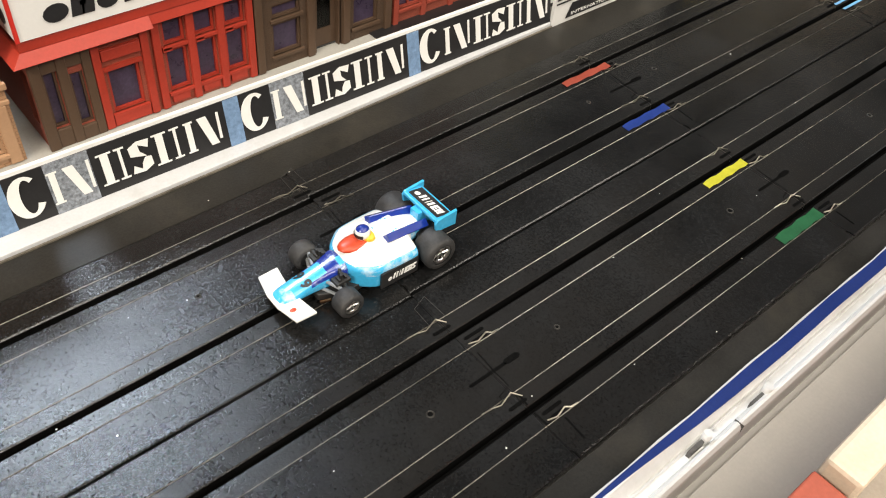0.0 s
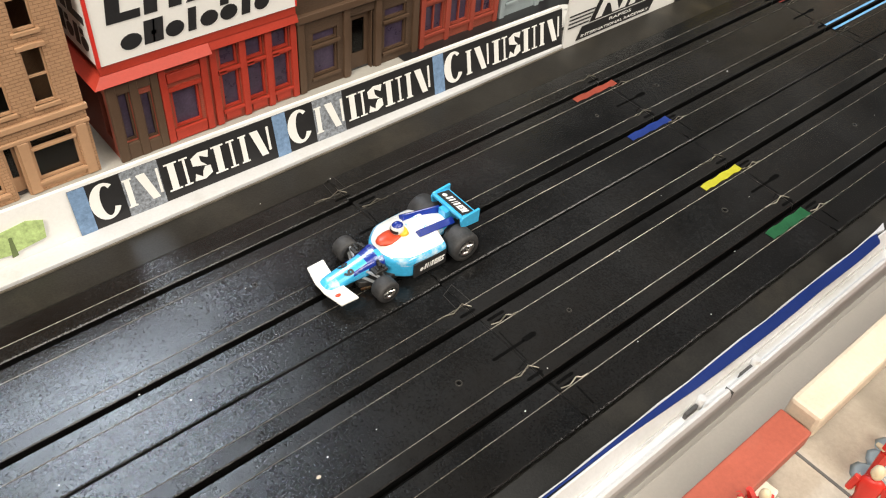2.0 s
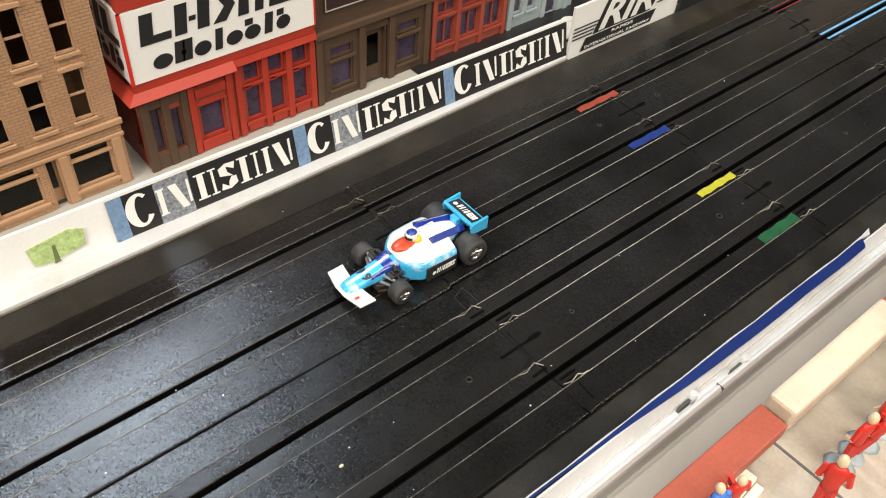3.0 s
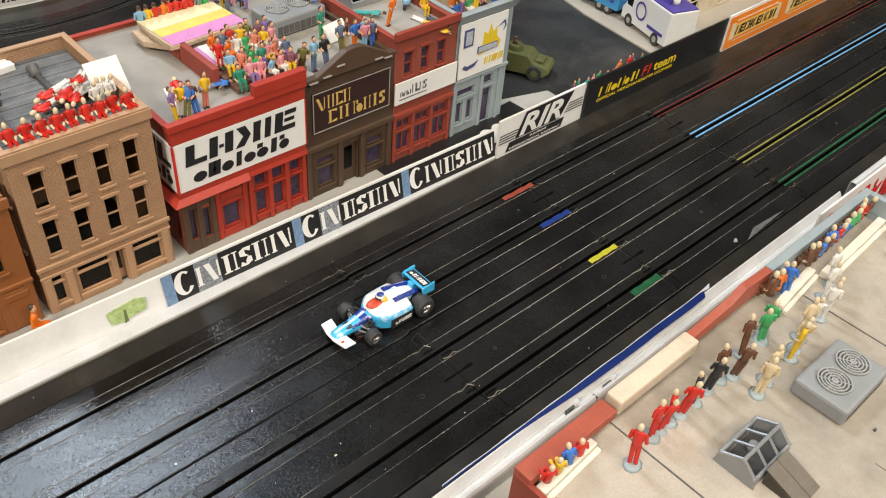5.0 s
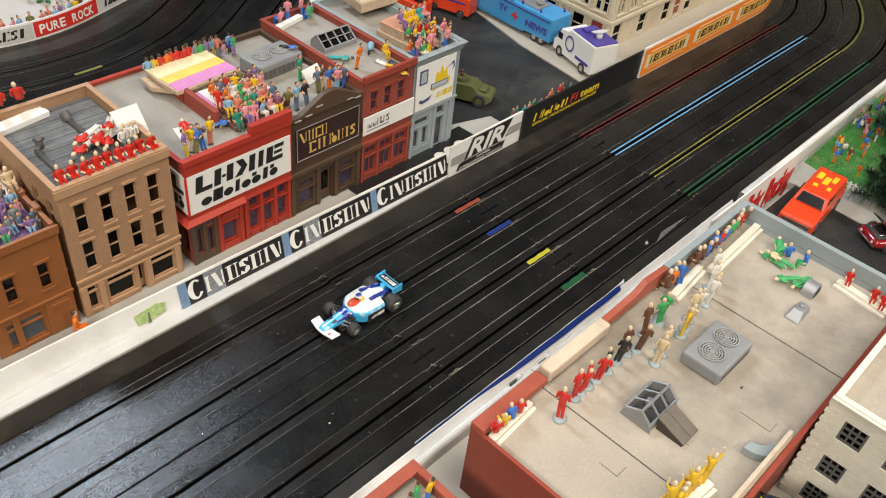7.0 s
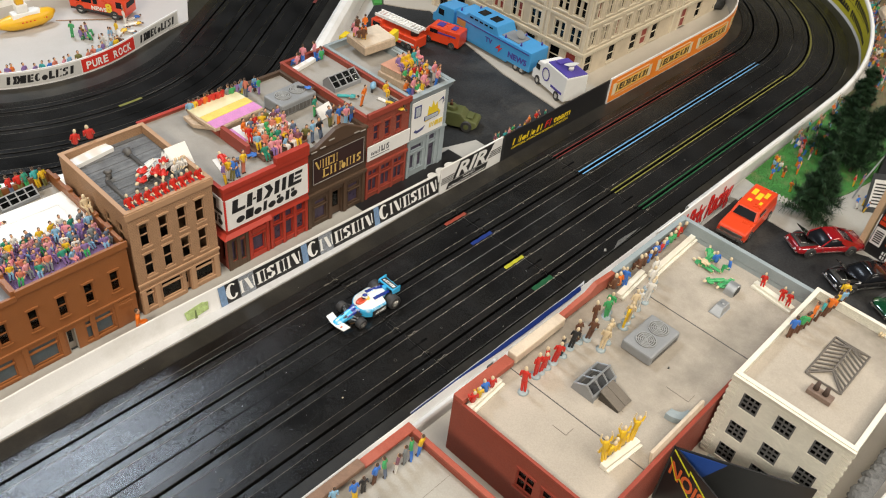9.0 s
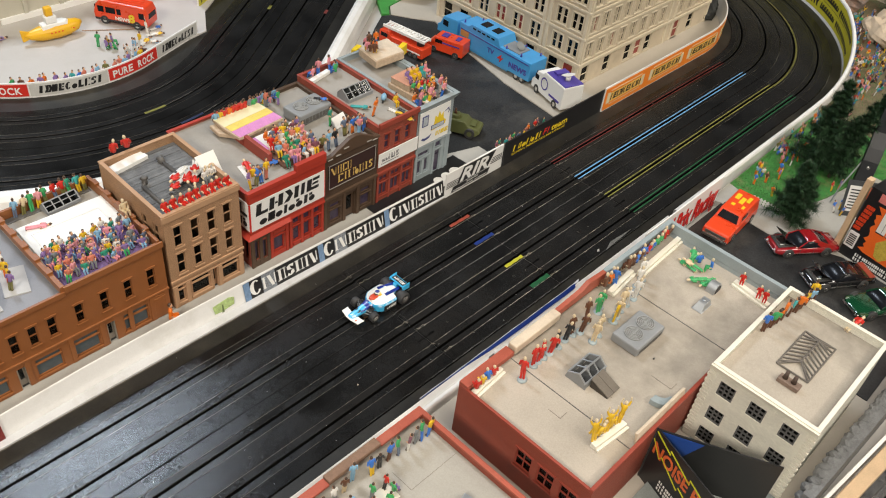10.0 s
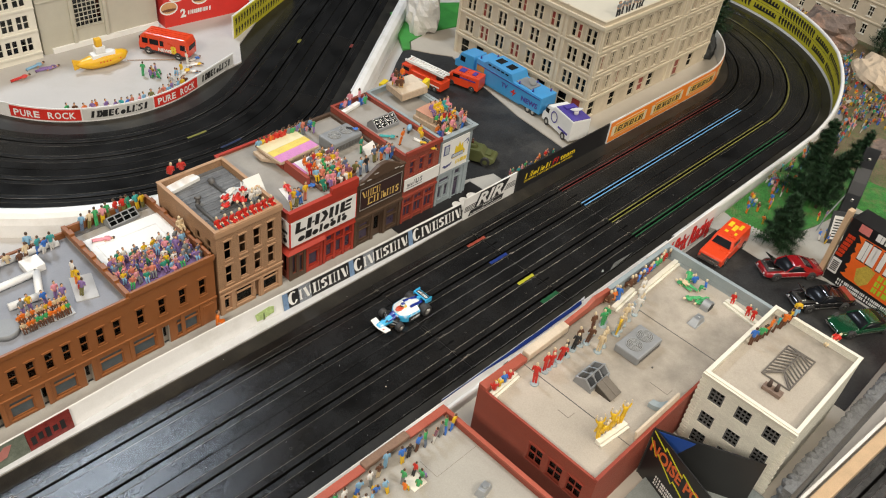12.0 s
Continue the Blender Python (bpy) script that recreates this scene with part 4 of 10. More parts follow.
shop = [(0.0045, 0.0115, 0.001, 0.0245), (0.0185, 0.0375, 0.001, 0.0245), (0.0405, 0.046, 0.0, 0.0245), (0.0505, 0.068, 0.001, 0.0245)]
side = [(a, a + 0.0075, z0, z0 + 0.021) for a in (0.064, 0.082) for z0 in (0.069, 0.039)]
shell(tan, W, D, H, tan_brick, roof_plank, 0.097, front=up + shop, left=side, cap=tan_plain)
for h in up:
    window(tan, ID, h, 0.0025, tan_plain, (0, 1), pane=False)
for h in side:
    window(tan, pose(0, D, 0, 0, 0, -90), h, 0.0025, tan_plain, (0, 1), pane=False, head=False)
for h in (shop[0], shop[1], shop[3]):
    shopfront(tan, *h, 0.0025, tan_plain)
door(tan, 0.0412, 0.0454, 0.0245, 0.0025, tan_plain)
band(tan, "cornice", -0.0012, W + 0.0012, 0.0985, 0.1045, 0.0012, tan_plain)
band(tan, "belt_course", -0.0008, W + 0.0008, 0.0305, 0.033, 0.0013, tan_plain)
band(tan, "belt_course", -0.0004, W + 0.0004, 0.0245, 0.0262, 0.0008, tan_plain)
for x in (0.0005, 0.0125, 0.0462, 0.0685):
    band(tan, "pilaster", x, x + 0.0042, 0.0005, 0.0244, 0.0009, tan_plain)
bm = B()
for k in range(26):
    y = 0.004 + 0.0035 * k
    box(bm, 0.003, W - 0.003, y + 0.0001, y + 0.0033, 0.0971, 0.0975 + 0.00012 * ((k * 5) % 3))
part("roof_planks", bm, roof_plank, tan)
vp = thing("roof_pipe", "dark grey vent pipe with a swan neck on the plank roof", "vent pipe", pose(X0, Y0, 0.0987))
bm = B()
tube(bm, (0.014, 0.006, 0.0018), (0.014, 0.052, 0.0018), 0.0016, n=8)
tube(bm, (0.014, 0.052, 0.0018), (0.0185, 0.057, 0.0018), 0.0016, n=8)
tube(bm, (0.0185, 0.057, 0.0), (0.0185, 0.057, 0.006), 0.0026, 0.0022, 10)
part("pipe", bm, pipe_grey, vp)
bm = B()
tube(bm, (0.0185, 0.057, 0.006), (0.0185, 0.057, 0.0078), 0.0036, 0.002, 10)
part("cowl", bm, pipe_grey, vp)
vp = thing("roof_pipe", "dark grey vent pipe ending in a round cowl on the roof", "vent pipe", pose(X0, Y0, 0.0987))
bm = B()
tube(bm, (0.046, 0.022, 0.0018), (0.046, 0.072, 0.0018), 0.0016, n=8)
part("pipe", bm, pipe_grey, vp)
bm = B()
tube(bm, (0.046, 0.072, 0.001), (0.046, 0.078, 0.004), 0.0024, 0.0036, 10)
part("cowl", bm, pipe_grey, vp)
bm = B()
box(bm, 0, 0.0022, 0, 0.0018, 0, 0.0018)
solid("roof_box", "tiny dark box on the plank roof", "vent", bm, pipe_grey, pose(X0 + 0.026, Y0 + 0.03, 0.0988))

# ---- orange-brown row, two roofs
X0 = -0.405
row = thing("orange_house", "long two-storey orange-brown model shop row with two roofs", "model house", pose(X0, Y0, 0.0012))
W, D, H = 0.2555, 0.117, 0.077
wx = [-0.3865, -0.371, -0.356, -0.3405, -0.3255, -0.310, -0.295, -0.2795, -0.2645, -0.249, -0.2265, -0.205, -0.184, -0.163]
up = [(a - X0 - 0.0036, a - X0 + 0.0036, 0.039, 0.0595) for a in wx]
shops = [(-0.388, -0.367), (-0.350, -0.330), (-0.312, -0.292), (-0.270, -0.248), (-0.240, -0.2155), (-0.1935, -0.1705)]
shop = [(a - X0, b - X0, 0.001, 0.0235) for a, b in shops]
doors = [(a - X0, a - X0 + 0.0075, 0.0, 0.0235) for a in (-0.3625, -0.3235, -0.2845, -0.2085)]
out = shell(row, W, D, H, orange_brick, roof_blue, 0.0705, front=up + shop + doors)
for h in up:
    window(row, ID, h, 0.0025, orange_brick, (0, 1))
for h in shop:
    shopfront(row, *h, 0.0025, orange_brick, film=slate_film, kick=0.003)
for h in doors:
    door(row, h[0] + 0.0008, h[1] - 0.0008, 0.0235, 0.0025, mat("shop_grey", (0.3, 0.27, 0.23), 0.5))
band(row, "panel", -0.1665 - X0, -0.1515 - X0, 0.001, 0.0265, 0.0008, orange_brick)
band(row, "frieze", -0.165 - X0, -0.153 - X0, 0.0205, 0.0245, 0.0012, orange_brick)
band(row, "belt_course", -0.0005, W + 0.0005, 0.0285, 0.0305, 0.0014, orange_brick)
band(row, "cornice", -0.001, 0.171, 0.074, 0.0785, 0.0014, orange_brick)
band(row, "cornice", 0.171, W + 0.001, 0.0765, 0.0825, 0.0014, orange_brick)
for x in (0.0005, 0.0475, 0.086, 0.1275, 0.1635, 0.1905, 0.216, 0.2365, 0.2505):
    band(row, "pilaster", x, x + 0.0042, 0.0005, 0.0284, 0.0009, orange_brick)
bm = B()
box(bm, -0.235 - X0, W - 0.0026, 0.0026, D - 0.0026, 0.0709, 0.0725)
part("upper_roof", bm, roof_grey, row)
for a, b, c, d, z in ((0.1685, 0.1725, 0, D, 0.083), (W - 0.0028, W + 0.0002, 0.0022, D, 0.0825), (0.1727, W - 0.003, 0.0002, 0.0024, 0.0815), (0.1725, W - 0.003, D - 0.0028, D, 0.0815)):
    bm = B()
    box(bm, a, b, c, d, 0.0768, z)
    if d - c > 0.1:
        for k in range(5):
            box(bm, a - 0.0006, b + 0.0006, 0.018 + 0.02 * k, 0.026 + 0.02 * k, z, z + 0.0022)
    part("parapet", bm, orange_brick, row, bevel=0.0003)

# ---- red corner shop
X0 = -0.0625
red = thing("red_house", "red brick model corner shop with a white wrap-round sign", "model house", pose(X0, Y0, 0.0012))
W, D, H = 0.0855, 0.128, 0.0865
rw_ = [(0.0255, 0.038, 0.006, 0.0245)]
gl = [(a, a + 0.0088, z0, z1) for a in (0.0485, 0.0610, 0.0738) for z0, z1 in ((0.0065, 0.0245), (0.0268, 0.0378))]
crn = [(0.0035, 0.0085, 0.008, 0.031), (0.0125, 0.0175, 0.006, 0.028)]
shell(red, W, D, H, red_brick, roof_grey, 0.084, front=rw_ + gl + crn, left=[(D - 0.011, D - 0.005, 0.008, 0.03)], cap=red_paint)
for h in rw_:
    window(red, ID, h, 0.0025, red_paint, (0, 0), film=purple_film, bar=0.0009)
for h in gl:
    window(red, ID, h, 0.0025, red_paint, (0, 0), head=False, film=purple_film, bar=0.0009)
for h in crn:
    window(red, ID, h, 0.0025, brown_plain, (0, 0), sill=False, head=False, film=purple_film, bar=0.0008)
band(red, "corner_panel", -0.0006, 0.0033, 0.0, 0.0385, 0.0016, brown_plain)
band(red, "corner_panel", 0.0087, 0.0123, 0.0, 0.0385, 0.0014, brown_plain)
band(red, "corner_panel", 0.0177, 0.021, 0.0, 0.0385, 0.0012, brown_plain)
band(red, "corner_panel", 0.0033, 0.0087, 0.0, 0.0078, 0.0012, brown_plain)
band(red, "corner_panel", 0.0123, 0.0177, 0.0, 0.0058, 0.0012, brown_plain)
band(red, "corner_panel", 0.0033, 0.0177, 0.0312, 0.0385, 0.0010, brown_plain)
for x in (0.0212, 0.0395, 0.0440, 0.0577, 0.0702, 0.083):
    band(red, "pilaster", x, x + 0.0030, 0.0005, 0.039, 0.0014, red_paint)
for x in (0.0475, 0.0608, 0.0733):
    band(red, "rail", x, x + 0.0038, 0.0246, 0.0266, 0.0012, red_paint)
    band(red, "panel", x + 0.001, x + 0.0084, 0.0015, 0.005, 0.0008, red_paint)
band(red, "panel", 0.0245, 0.0392, 0.0005, 0.0052, 0.0010, red_paint)
band(red, "panel", 0.0245, 0.0392, 0.029, 0.0335, 0.0014, red_paint)
bm = B()
prism(bm, [(-0.0055, -0.0055), (0.0437, -0.0055), (0.0437, -0.0032), (W + 0.0008, -0.0032), (W + 0.0008, 0.0002), (-0.0002, 0.0002), (-0.0002, 0.05), (-0.0055, 0.05)], 0.0388, 0.0425, top=[(-0.0015, -0.0025), (0.0437, -0.0025), (0.0437, -0.0022), (W + 0.0006, -0.0022), (W + 0.0006, 0.0002), (-0.0002, 0.0002), (-0.0002, 0.05), (-0.0015, 0.05)])
part("canopy", bm, red_paint, red, bevel=0.0003)
band(red, "fascia", -0.0012, W, 0.0425, 0.0462, 0.0026, red_paint)
band(red, "frieze", -0.0012, W + 0.0005, 0.0785, 0.0868, 0.0030, red_paint)
band(red, "cornice", -0.0022, W + 0.001, 0.0870, 0.0915, 0.0042, red_paint)
band(red, "raised_parapet", 0.0515, W + 0.001, 0.0915, 0.0985, 0.0046, red_paint)
bm = B()
for k, (y, z) in enumerate(((0.0475, 0.097), (0.058, 0.0935))):
    box(bm, 0.0445, 0.0487, 0.028 + 0.04 * k, 0.067 + 0.04 * k, 0.0842, 0.0965 - 0.002 * k)
part("inner_parapet", bm, dark_red, red, bevel=0.0004)
sg = thing("shop_sign", "white corner sign board with heavy black marks and a red frame", "sign", pose(X0, Y0, 0.0012))
for nm, m, L in (("front_panel", pose(-0.0012, -0.0032, 0), 0.0865), ("side_panel", pose(-0.0014, 0.05, 0, 0, 0, -90), 0.0532)):
    bm = B()
    box(bm, 0, L, 0, 0.0012, 0.0468, 0.0782)
    pnl = part(nm, bm, white_card, sg, m=m)
    bm = B()
    if L > 0.06:
        print_row(bm, "lhviz", 0.0055, 0.0795, 0.0625, 0.0755, m=Matrix.Translation((0, -0.0001, 0)), slant=0.12, heavy=0.36, serif=False, widths=[1.0, 1.15, 1.25, 0.55, 1.1])
        print_row(bm, "dhdiddid", 0.009, 0.074, 0.0505, 0.0600, m=Matrix.Translation((0, -0.0001, 0)), slant=0.12, heavy=0.4, serif=False, widths=[1.1, 1, 1, 0.7, 1, 1, 0.8, 0.9])
    else:
        print_row(bm, "ivl", 0.006, 0.0500, 0.0625, 0.0755, m=Matrix.Translation((0, -0.0001, 0)), slant=0.12, heavy=0.36, serif=False, widths=[0.55, 1.25, 1.0])
        print_row(bm, "ddidid", 0.008, 0.0485, 0.0505, 0.0595, m=Matrix.Translation((0, -0.0001, 0)), slant=0.12, heavy=0.4, serif=False)
    part("marks", bm, black_print, pnl)
    for b in ((-0.0004, 0.0003, 0.0468, 0.0782), (L - 0.0003, L + 0.0004, 0.0468, 0.0782)):
        part("frame", one_box(b[0], b[1], -0.0003, 0.0010, b[2], b[3]), red_print, pnl)

# ---- brown gabled shop
X0 = 0.0233
brn = thing("brown_house", "dark brown brick model shop with a low gable", "model house", pose(X0, Y0, 0.0012))
W, D, H = 0.0712, 0.128, 0.0855
holes = [(0.009, 0.0225, 0.006, 0.0205), (0.009, 0.0225, 0.023, 0.029), (0.029, 0.0435, 0.0, 0.031), (0.0495, 0.063, 0.006, 0.0205), (0.0495, 0.063, 0.023, 0.029)]
shell(brn, W, D, H, brown_brick, roof_grey, 0.082, front=holes, cap=brown_plain)
for h in (holes[0], holes[1], holes[3], holes[4]):
    window(brn, ID, h, 0.0025, brown_plain, (0, 0), head=False, film=purple_film, bar=0.0009)
door(brn, 0.0305, 0.042, 0.0305, 0.0025, brown_plain, deep=0.003)
for x in (0.0008, 0.0255, 0.0437, 0.0665):
    band(brn, "pilaster", x, x + 0.0035, 0.0003, 0.036, 0.0014, brown_plain)
band(brn, "belt_course", -0.0002, W, 0.0365, 0.040, 0.0024, brown_plain)
bm = B()
prism(bm, [(-0.0002, 0.0855), (W, 0.0855), (W, 0.088), (W - 0.006, 0.0885), (0.0445, 0.0995), (0.0385, 0.1002), (0.032, 0.0995), (0.010, 0.0885), (-0.0002, 0.088)], -0.0025, 0.0022, 0, upright())
part("gable", bm, brown_plain, brn, bevel=0.0004)
for a in ((0.004, 0.0855), (0.014, 0.0868), (0.024, 0.0912), (0.0535, 0.0868), (0.061, 0.0855)):
    part("dentil", one_box(a[0], a[0] + 0.006, -0.003, -0.0021, a[1], a[1] + 0.0008), roof_grey, brn)
sg = thing("shop_sign", "dark maroon sign board with gold letter marks", "sign", pose(X0, Y0, 0.0012))
bm = B()
box(bm, 0.0065, 0.067, -0.0012, -0.0002, 0.0495, 0.0775)
part("panel", bm, maroon_print, sg)
bm = B()
M = Matrix.Translation((0, -0.0012, 0))
print_row(bm, "siiep", 0.0085, 0.0355, 0.0645, 0.0735, m=M, heavy=0.2, widths=[1.3, 0.55, 0.55, 0.95, 1.0])
print_row(bm, "eipdpiw", 0.0175, 0.0635, 0.0535, 0.0625, m=M, heavy=0.2, widths=[1.1, 0.8, 1.35, 0.8, 1.0, 0.9, 0.8])
part("marks", bm, gold_print, sg)
for b in ((0.0065, 0.067, 0.0495, 0.05), (0.0065, 0.067, 0.077, 0.0775), (0.0065, 0.007, 0.05, 0.077), (0.0665, 0.067, 0.05, 0.077)):
    part("frame", one_box(b[0], b[1], -0.0016, -0.0011, b[2], b[3]), roof_grey, sg)

# ---- second red house
X0 = 0.0948
rd2 = thing("brick_house", "dark red brick model shop with a white name board", "model house", pose(X0, Y0, 0.0012))
W, D, H = 0.0545, 0.128, 0.0935
up = [(a, a + 0.0068, 0.0655, 0.083) for a in (0.0085, 0.023, 0.0375)]
lo = [(a, a + 0.0125, z0, z1) for a in (0.0035, 0.0205, 0.0375) for z0, z1 in ((0.007, 0.0225), (0.0255, 0.0325))]
shell(rd2, W, D, H, red_brick, roof_grey, 0.0885, front=up + lo, cap=dark_red)
for h in up:
    window(rd2, ID, h, 0.0025, dark_red, (0, 1), film=purple_film)
for h in lo:
    window(rd2, ID, h, 0.0025, dark_red, (1, 0), head=False, film=purple_film, bar=0.0008)
for x in (0.0002, 0.0165, 0.0335, 0.0505):
    band(rd2, "pilaster", x, x + 0.0028, 0.0003, 0.036, 0.0012, dark_red)
band(rd2, "belt_course", 0, W, 0.0362, 0.0392, 0.0022, dark_red)
band(rd2, "cornice", -0.0006, W + 0.0006, 0.0935, 0.099, 0.0026, dark_red)
sg = thing("shop_sign", "long white name board with small grey letter marks", "sign", pose(X0, Y0, 0.0012))
bm = B()
box(bm, -0.0005, 0.0545, -0.0028, -0.0018, 0.0475, 0.0635)
part("panel", bm, white_card, sg)
bm = B()
M = Matrix.Translation((0, -0.0028, 0))
print_row(bm, "idpdi", 0.003, 0.0135, 0.053, 0.0565, m=M, serif=False)
print_row(bm, "plpw", 0.0138, 0.027, 0.053, 0.0595, m=M, heavy=0.22, serif=False)
box(bm, 0.003, 0.027, -0.003, -0.0027, 0.0505, 0.0512)
part("marks", bm, mat("grey_letter", (0.1, 0.1, 0.11), 0.5), sg)

# ---- grey house
X0 = 0.1500
gry = thing("grey_house", "pale blue-grey model shop with a printed white poster", "model house", pose(X0, Y0, 0.0012))
W, D, H = 0.0535, 0.128, 0.0945
lo = [(0.005, 0.0115, 0.0085, 0.0265), (0.0155, 0.022, 0.0085, 0.0265), (0.005, 0.022, 0.0305, 0.037), (0.031, 0.0405, 0.0, 0.030), (0.031, 0.0405, 0.033, 0.041)]
shell(gry, W, D, H, grey_paint, roof_grey, 0.0885, front=lo, right=[(a, a + 0.012, 0.008, 0.03) for a in (0.02, 0.06)], cap=grey_paint)
for h in lo:
    window(gry, ID, h, 0.0025, grey_paint, (0, 0), sill=h[2] > 0.004, head=False, film=purple_film, bar=0.0008)
for x in (0.0002, 0.0268, 0.0455):
    band(gry, "pilaster", x, x + 0.0032, 0.0003, 0.044, 0.0012, grey_paint)
band(gry, "belt_course", 0, W, 0.0442, 0.0465, 0.002, grey_paint)
bm = B()
prism(bm, [(-0.0004, -0.001), (W + 0.001, -0.001), (W + 0.001, D), (W - 0.0005, D), (W - 0.0005, 0.0005), (-0.0004, 0.0005)], 0.0895, 0.0965, top=[(-0.0004, -0.0042), (W + 0.0042, -0.0042), (W + 0.0042, D), (W - 0.0005, D), (W - 0.0005, 0.0005), (-0.0004, 0.0005)])
part("cornice", bm, grey_paint, gry, bevel=0.0003)
sg = thing("shop_poster", "white poster with yellow and blue printed emblem", "sign", pose(X0, Y0, 0.0012))
bm = B()
box(bm, 0.0015, 0.0465, -0.0022, -0.0012, 0.0475, 0.089)
part("panel", bm, white_card, sg)
bm, b2 = B(), B()
M = Matrix.Translation((0, -0.0023, 0))
prism(bm, [(0.02, 0.062), (0.04, 0.064), (0.041, 0.068), (0.037, 0.072), (0.036, 0.08), (0.033, 0.076), (0.03, 0.083), (0.028, 0.076), (0.024, 0.079), (0.023, 0.069), (0.019, 0.067)], 0, 0.0002, 0, upright(M))
part("emblem", bm, yellow_print, sg)
bm = B()
strokes(bm, 0.026, 0.045, 0.053, 0.0585, 5, m=M, slant=0.15)
part("marks", bm, yellow_print, sg)
prism(b2, [(0.005, 0.0555), (0.009, 0.053), (0.017, 0.0545), (0.02, 0.0585), (0.016, 0.057), (0.01, 0.056), (0.007, 0.0575)], 0, 0.0003, 0, upright(M))
prism(b2, [(0.037, 0.079), (0.044, 0.083), (0.0455, 0.078), (0.043, 0.075), (0.0445, 0.0785), (0.043, 0.081)], 0, 0.0003, 0, upright(M))
box(b2, 0.0045, 0.0135, -0.0026, -0.0022, 0.0715, 0.0845)
box(b2, 0.0185, 0.038, -0.0028, -0.0024, 0.0635, 0.0685)
part("marks", b2, mat("navy_print", (0.06, 0.07, 0.2), 0.5, var=0.3), sg)
bm = B()
box(bm, 0.006, 0.012, -0.0029, -0.0025, 0.073, 0.083)
box(bm, 0.0193, 0.0372, -0.0031, -0.0027, 0.0642, 0.0678)
part("inset", bm, mat("pale_blue_print", (0.42, 0.46, 0.5), 0.5, var=0.3, scale=500), sg)

# ---------------------------------------------------------------- right-hand brick house, its roof seen from above
roof_line = mat("roof_line", (0.2, 0.175, 0.145), 0.7, var=0.2)
X0, X1, YA, YB = -0.0545, 0.2425, -0.2505, -0.1225   # YB is the track side
bk = thing("brick_house", "flat-roofed red brick model house with mismatched parapets", "model house", pose(X0, YB, 0.0002, 0, 0, -90))
# local x runs away from the track, local y along it
L, Dp, H = YB - YA, X1 - X0, 0.0555
wh = [(a, a + 0.0150, 0.021, 0.0415) for a in (0.062, 0.0830, 0.1035)]
shell(bk, L, Dp, H, red_brick, roof_warm, 0.0515, front=wh)
for h in wh:
    window(bk, ID, h, 0.0025, dark_red, (1, 1), bar=0.0008)
bm = B()
box(bm, -0.0004, 0.0085, 0.0, 0.0550, 0.0557, 0.0612)
part("parapet", bm, parapet_red, bk, "brick red painted parapet", bevel=0.0005)
bm = B()
box(bm, -0.0002, 0.0085, 0.0568, 0.1155, 0.0557, 0.0645)
part("beam", bm, cream_wood, bk, "cream wooden block in the parapet", bevel=0.0012)
bm = B()
prism(bm, [(0.1165, 0.0557), (0.1855, 0.0557), (0.1855, 0.0665), (0.181, 0.0668), (0.160, 0.0690), (0.150, 0.0645), (0.1165, 0.0620)], 0.0, 0.0045, 0, pose(0, 0, 0, 0, 0, 90) @ pose(0, 0, 0, 90, 0, 0))
part("parapet", bm, parapet_red, bk, "brick red stepped parapet", bevel=0.0005)
bm = B()
box(bm, -0.0004, 0.0045, 0.1860, Dp + 0.0005, 0.0557, 0.0665)
box(bm, 0.0045, L, Dp - 0.0042, Dp + 0.0005, 0.0557, 0.0665)
part("parapet", bm, grey_paint, bk, "blue-grey painted parapet", bevel=0.0005)
part("parapet_lining", one_box(0.0045, L - 0.003, Dp - 0.0042, Dp - 0.0027, 0.0514, 0.0556), grey_paint, bk)
bm = B()
box(bm, L - 0.0027, L + 0.0004, 0.0, Dp - 0.0045, 0.0557, 0.0592)
box(bm, 0.0, L, -0.0003, 0.0022, 0.0557, 0.0575)
part("parapet", bm, dark_red, bk, bevel=0.0004)
bm = B()
for y in (0.0545, 0.1995):
    box(bm, 0.0064, L - 0.003, y, y + 0.0008, 0.0513, 0.05175)
    part("roof_seam", bm, pipe_grey, bk)
    bm = B()
for a, b, c, d in ((0.0595, 0.0712, 0.0376, 0.0380), (0.0708, 0.0712, 0.0381, 0.0462), (0.0945, 0.1135, 0.1278, 0.1283), (0.1131, 0.1135, 0.1284, 0.1368), (0.0695, 0.0865, 0.0842, 0.0846)):
    part("roof_seam", one_box(a, b, c, d, 0.0513, 0.05172), roof_line, bk)
bm.free()
ROOF = 0.0517
bm = B()
box(bm, 0, 0.066, -0.0012, 0.0012, 0, 0.0125)
solid("plank", "pale wooden strip leaning on the brick parapet", "plank", bm, cream_wood, pose(0.0060, -0.2472, ROOF, -12, 0, -0.5), bevel=0.0003)

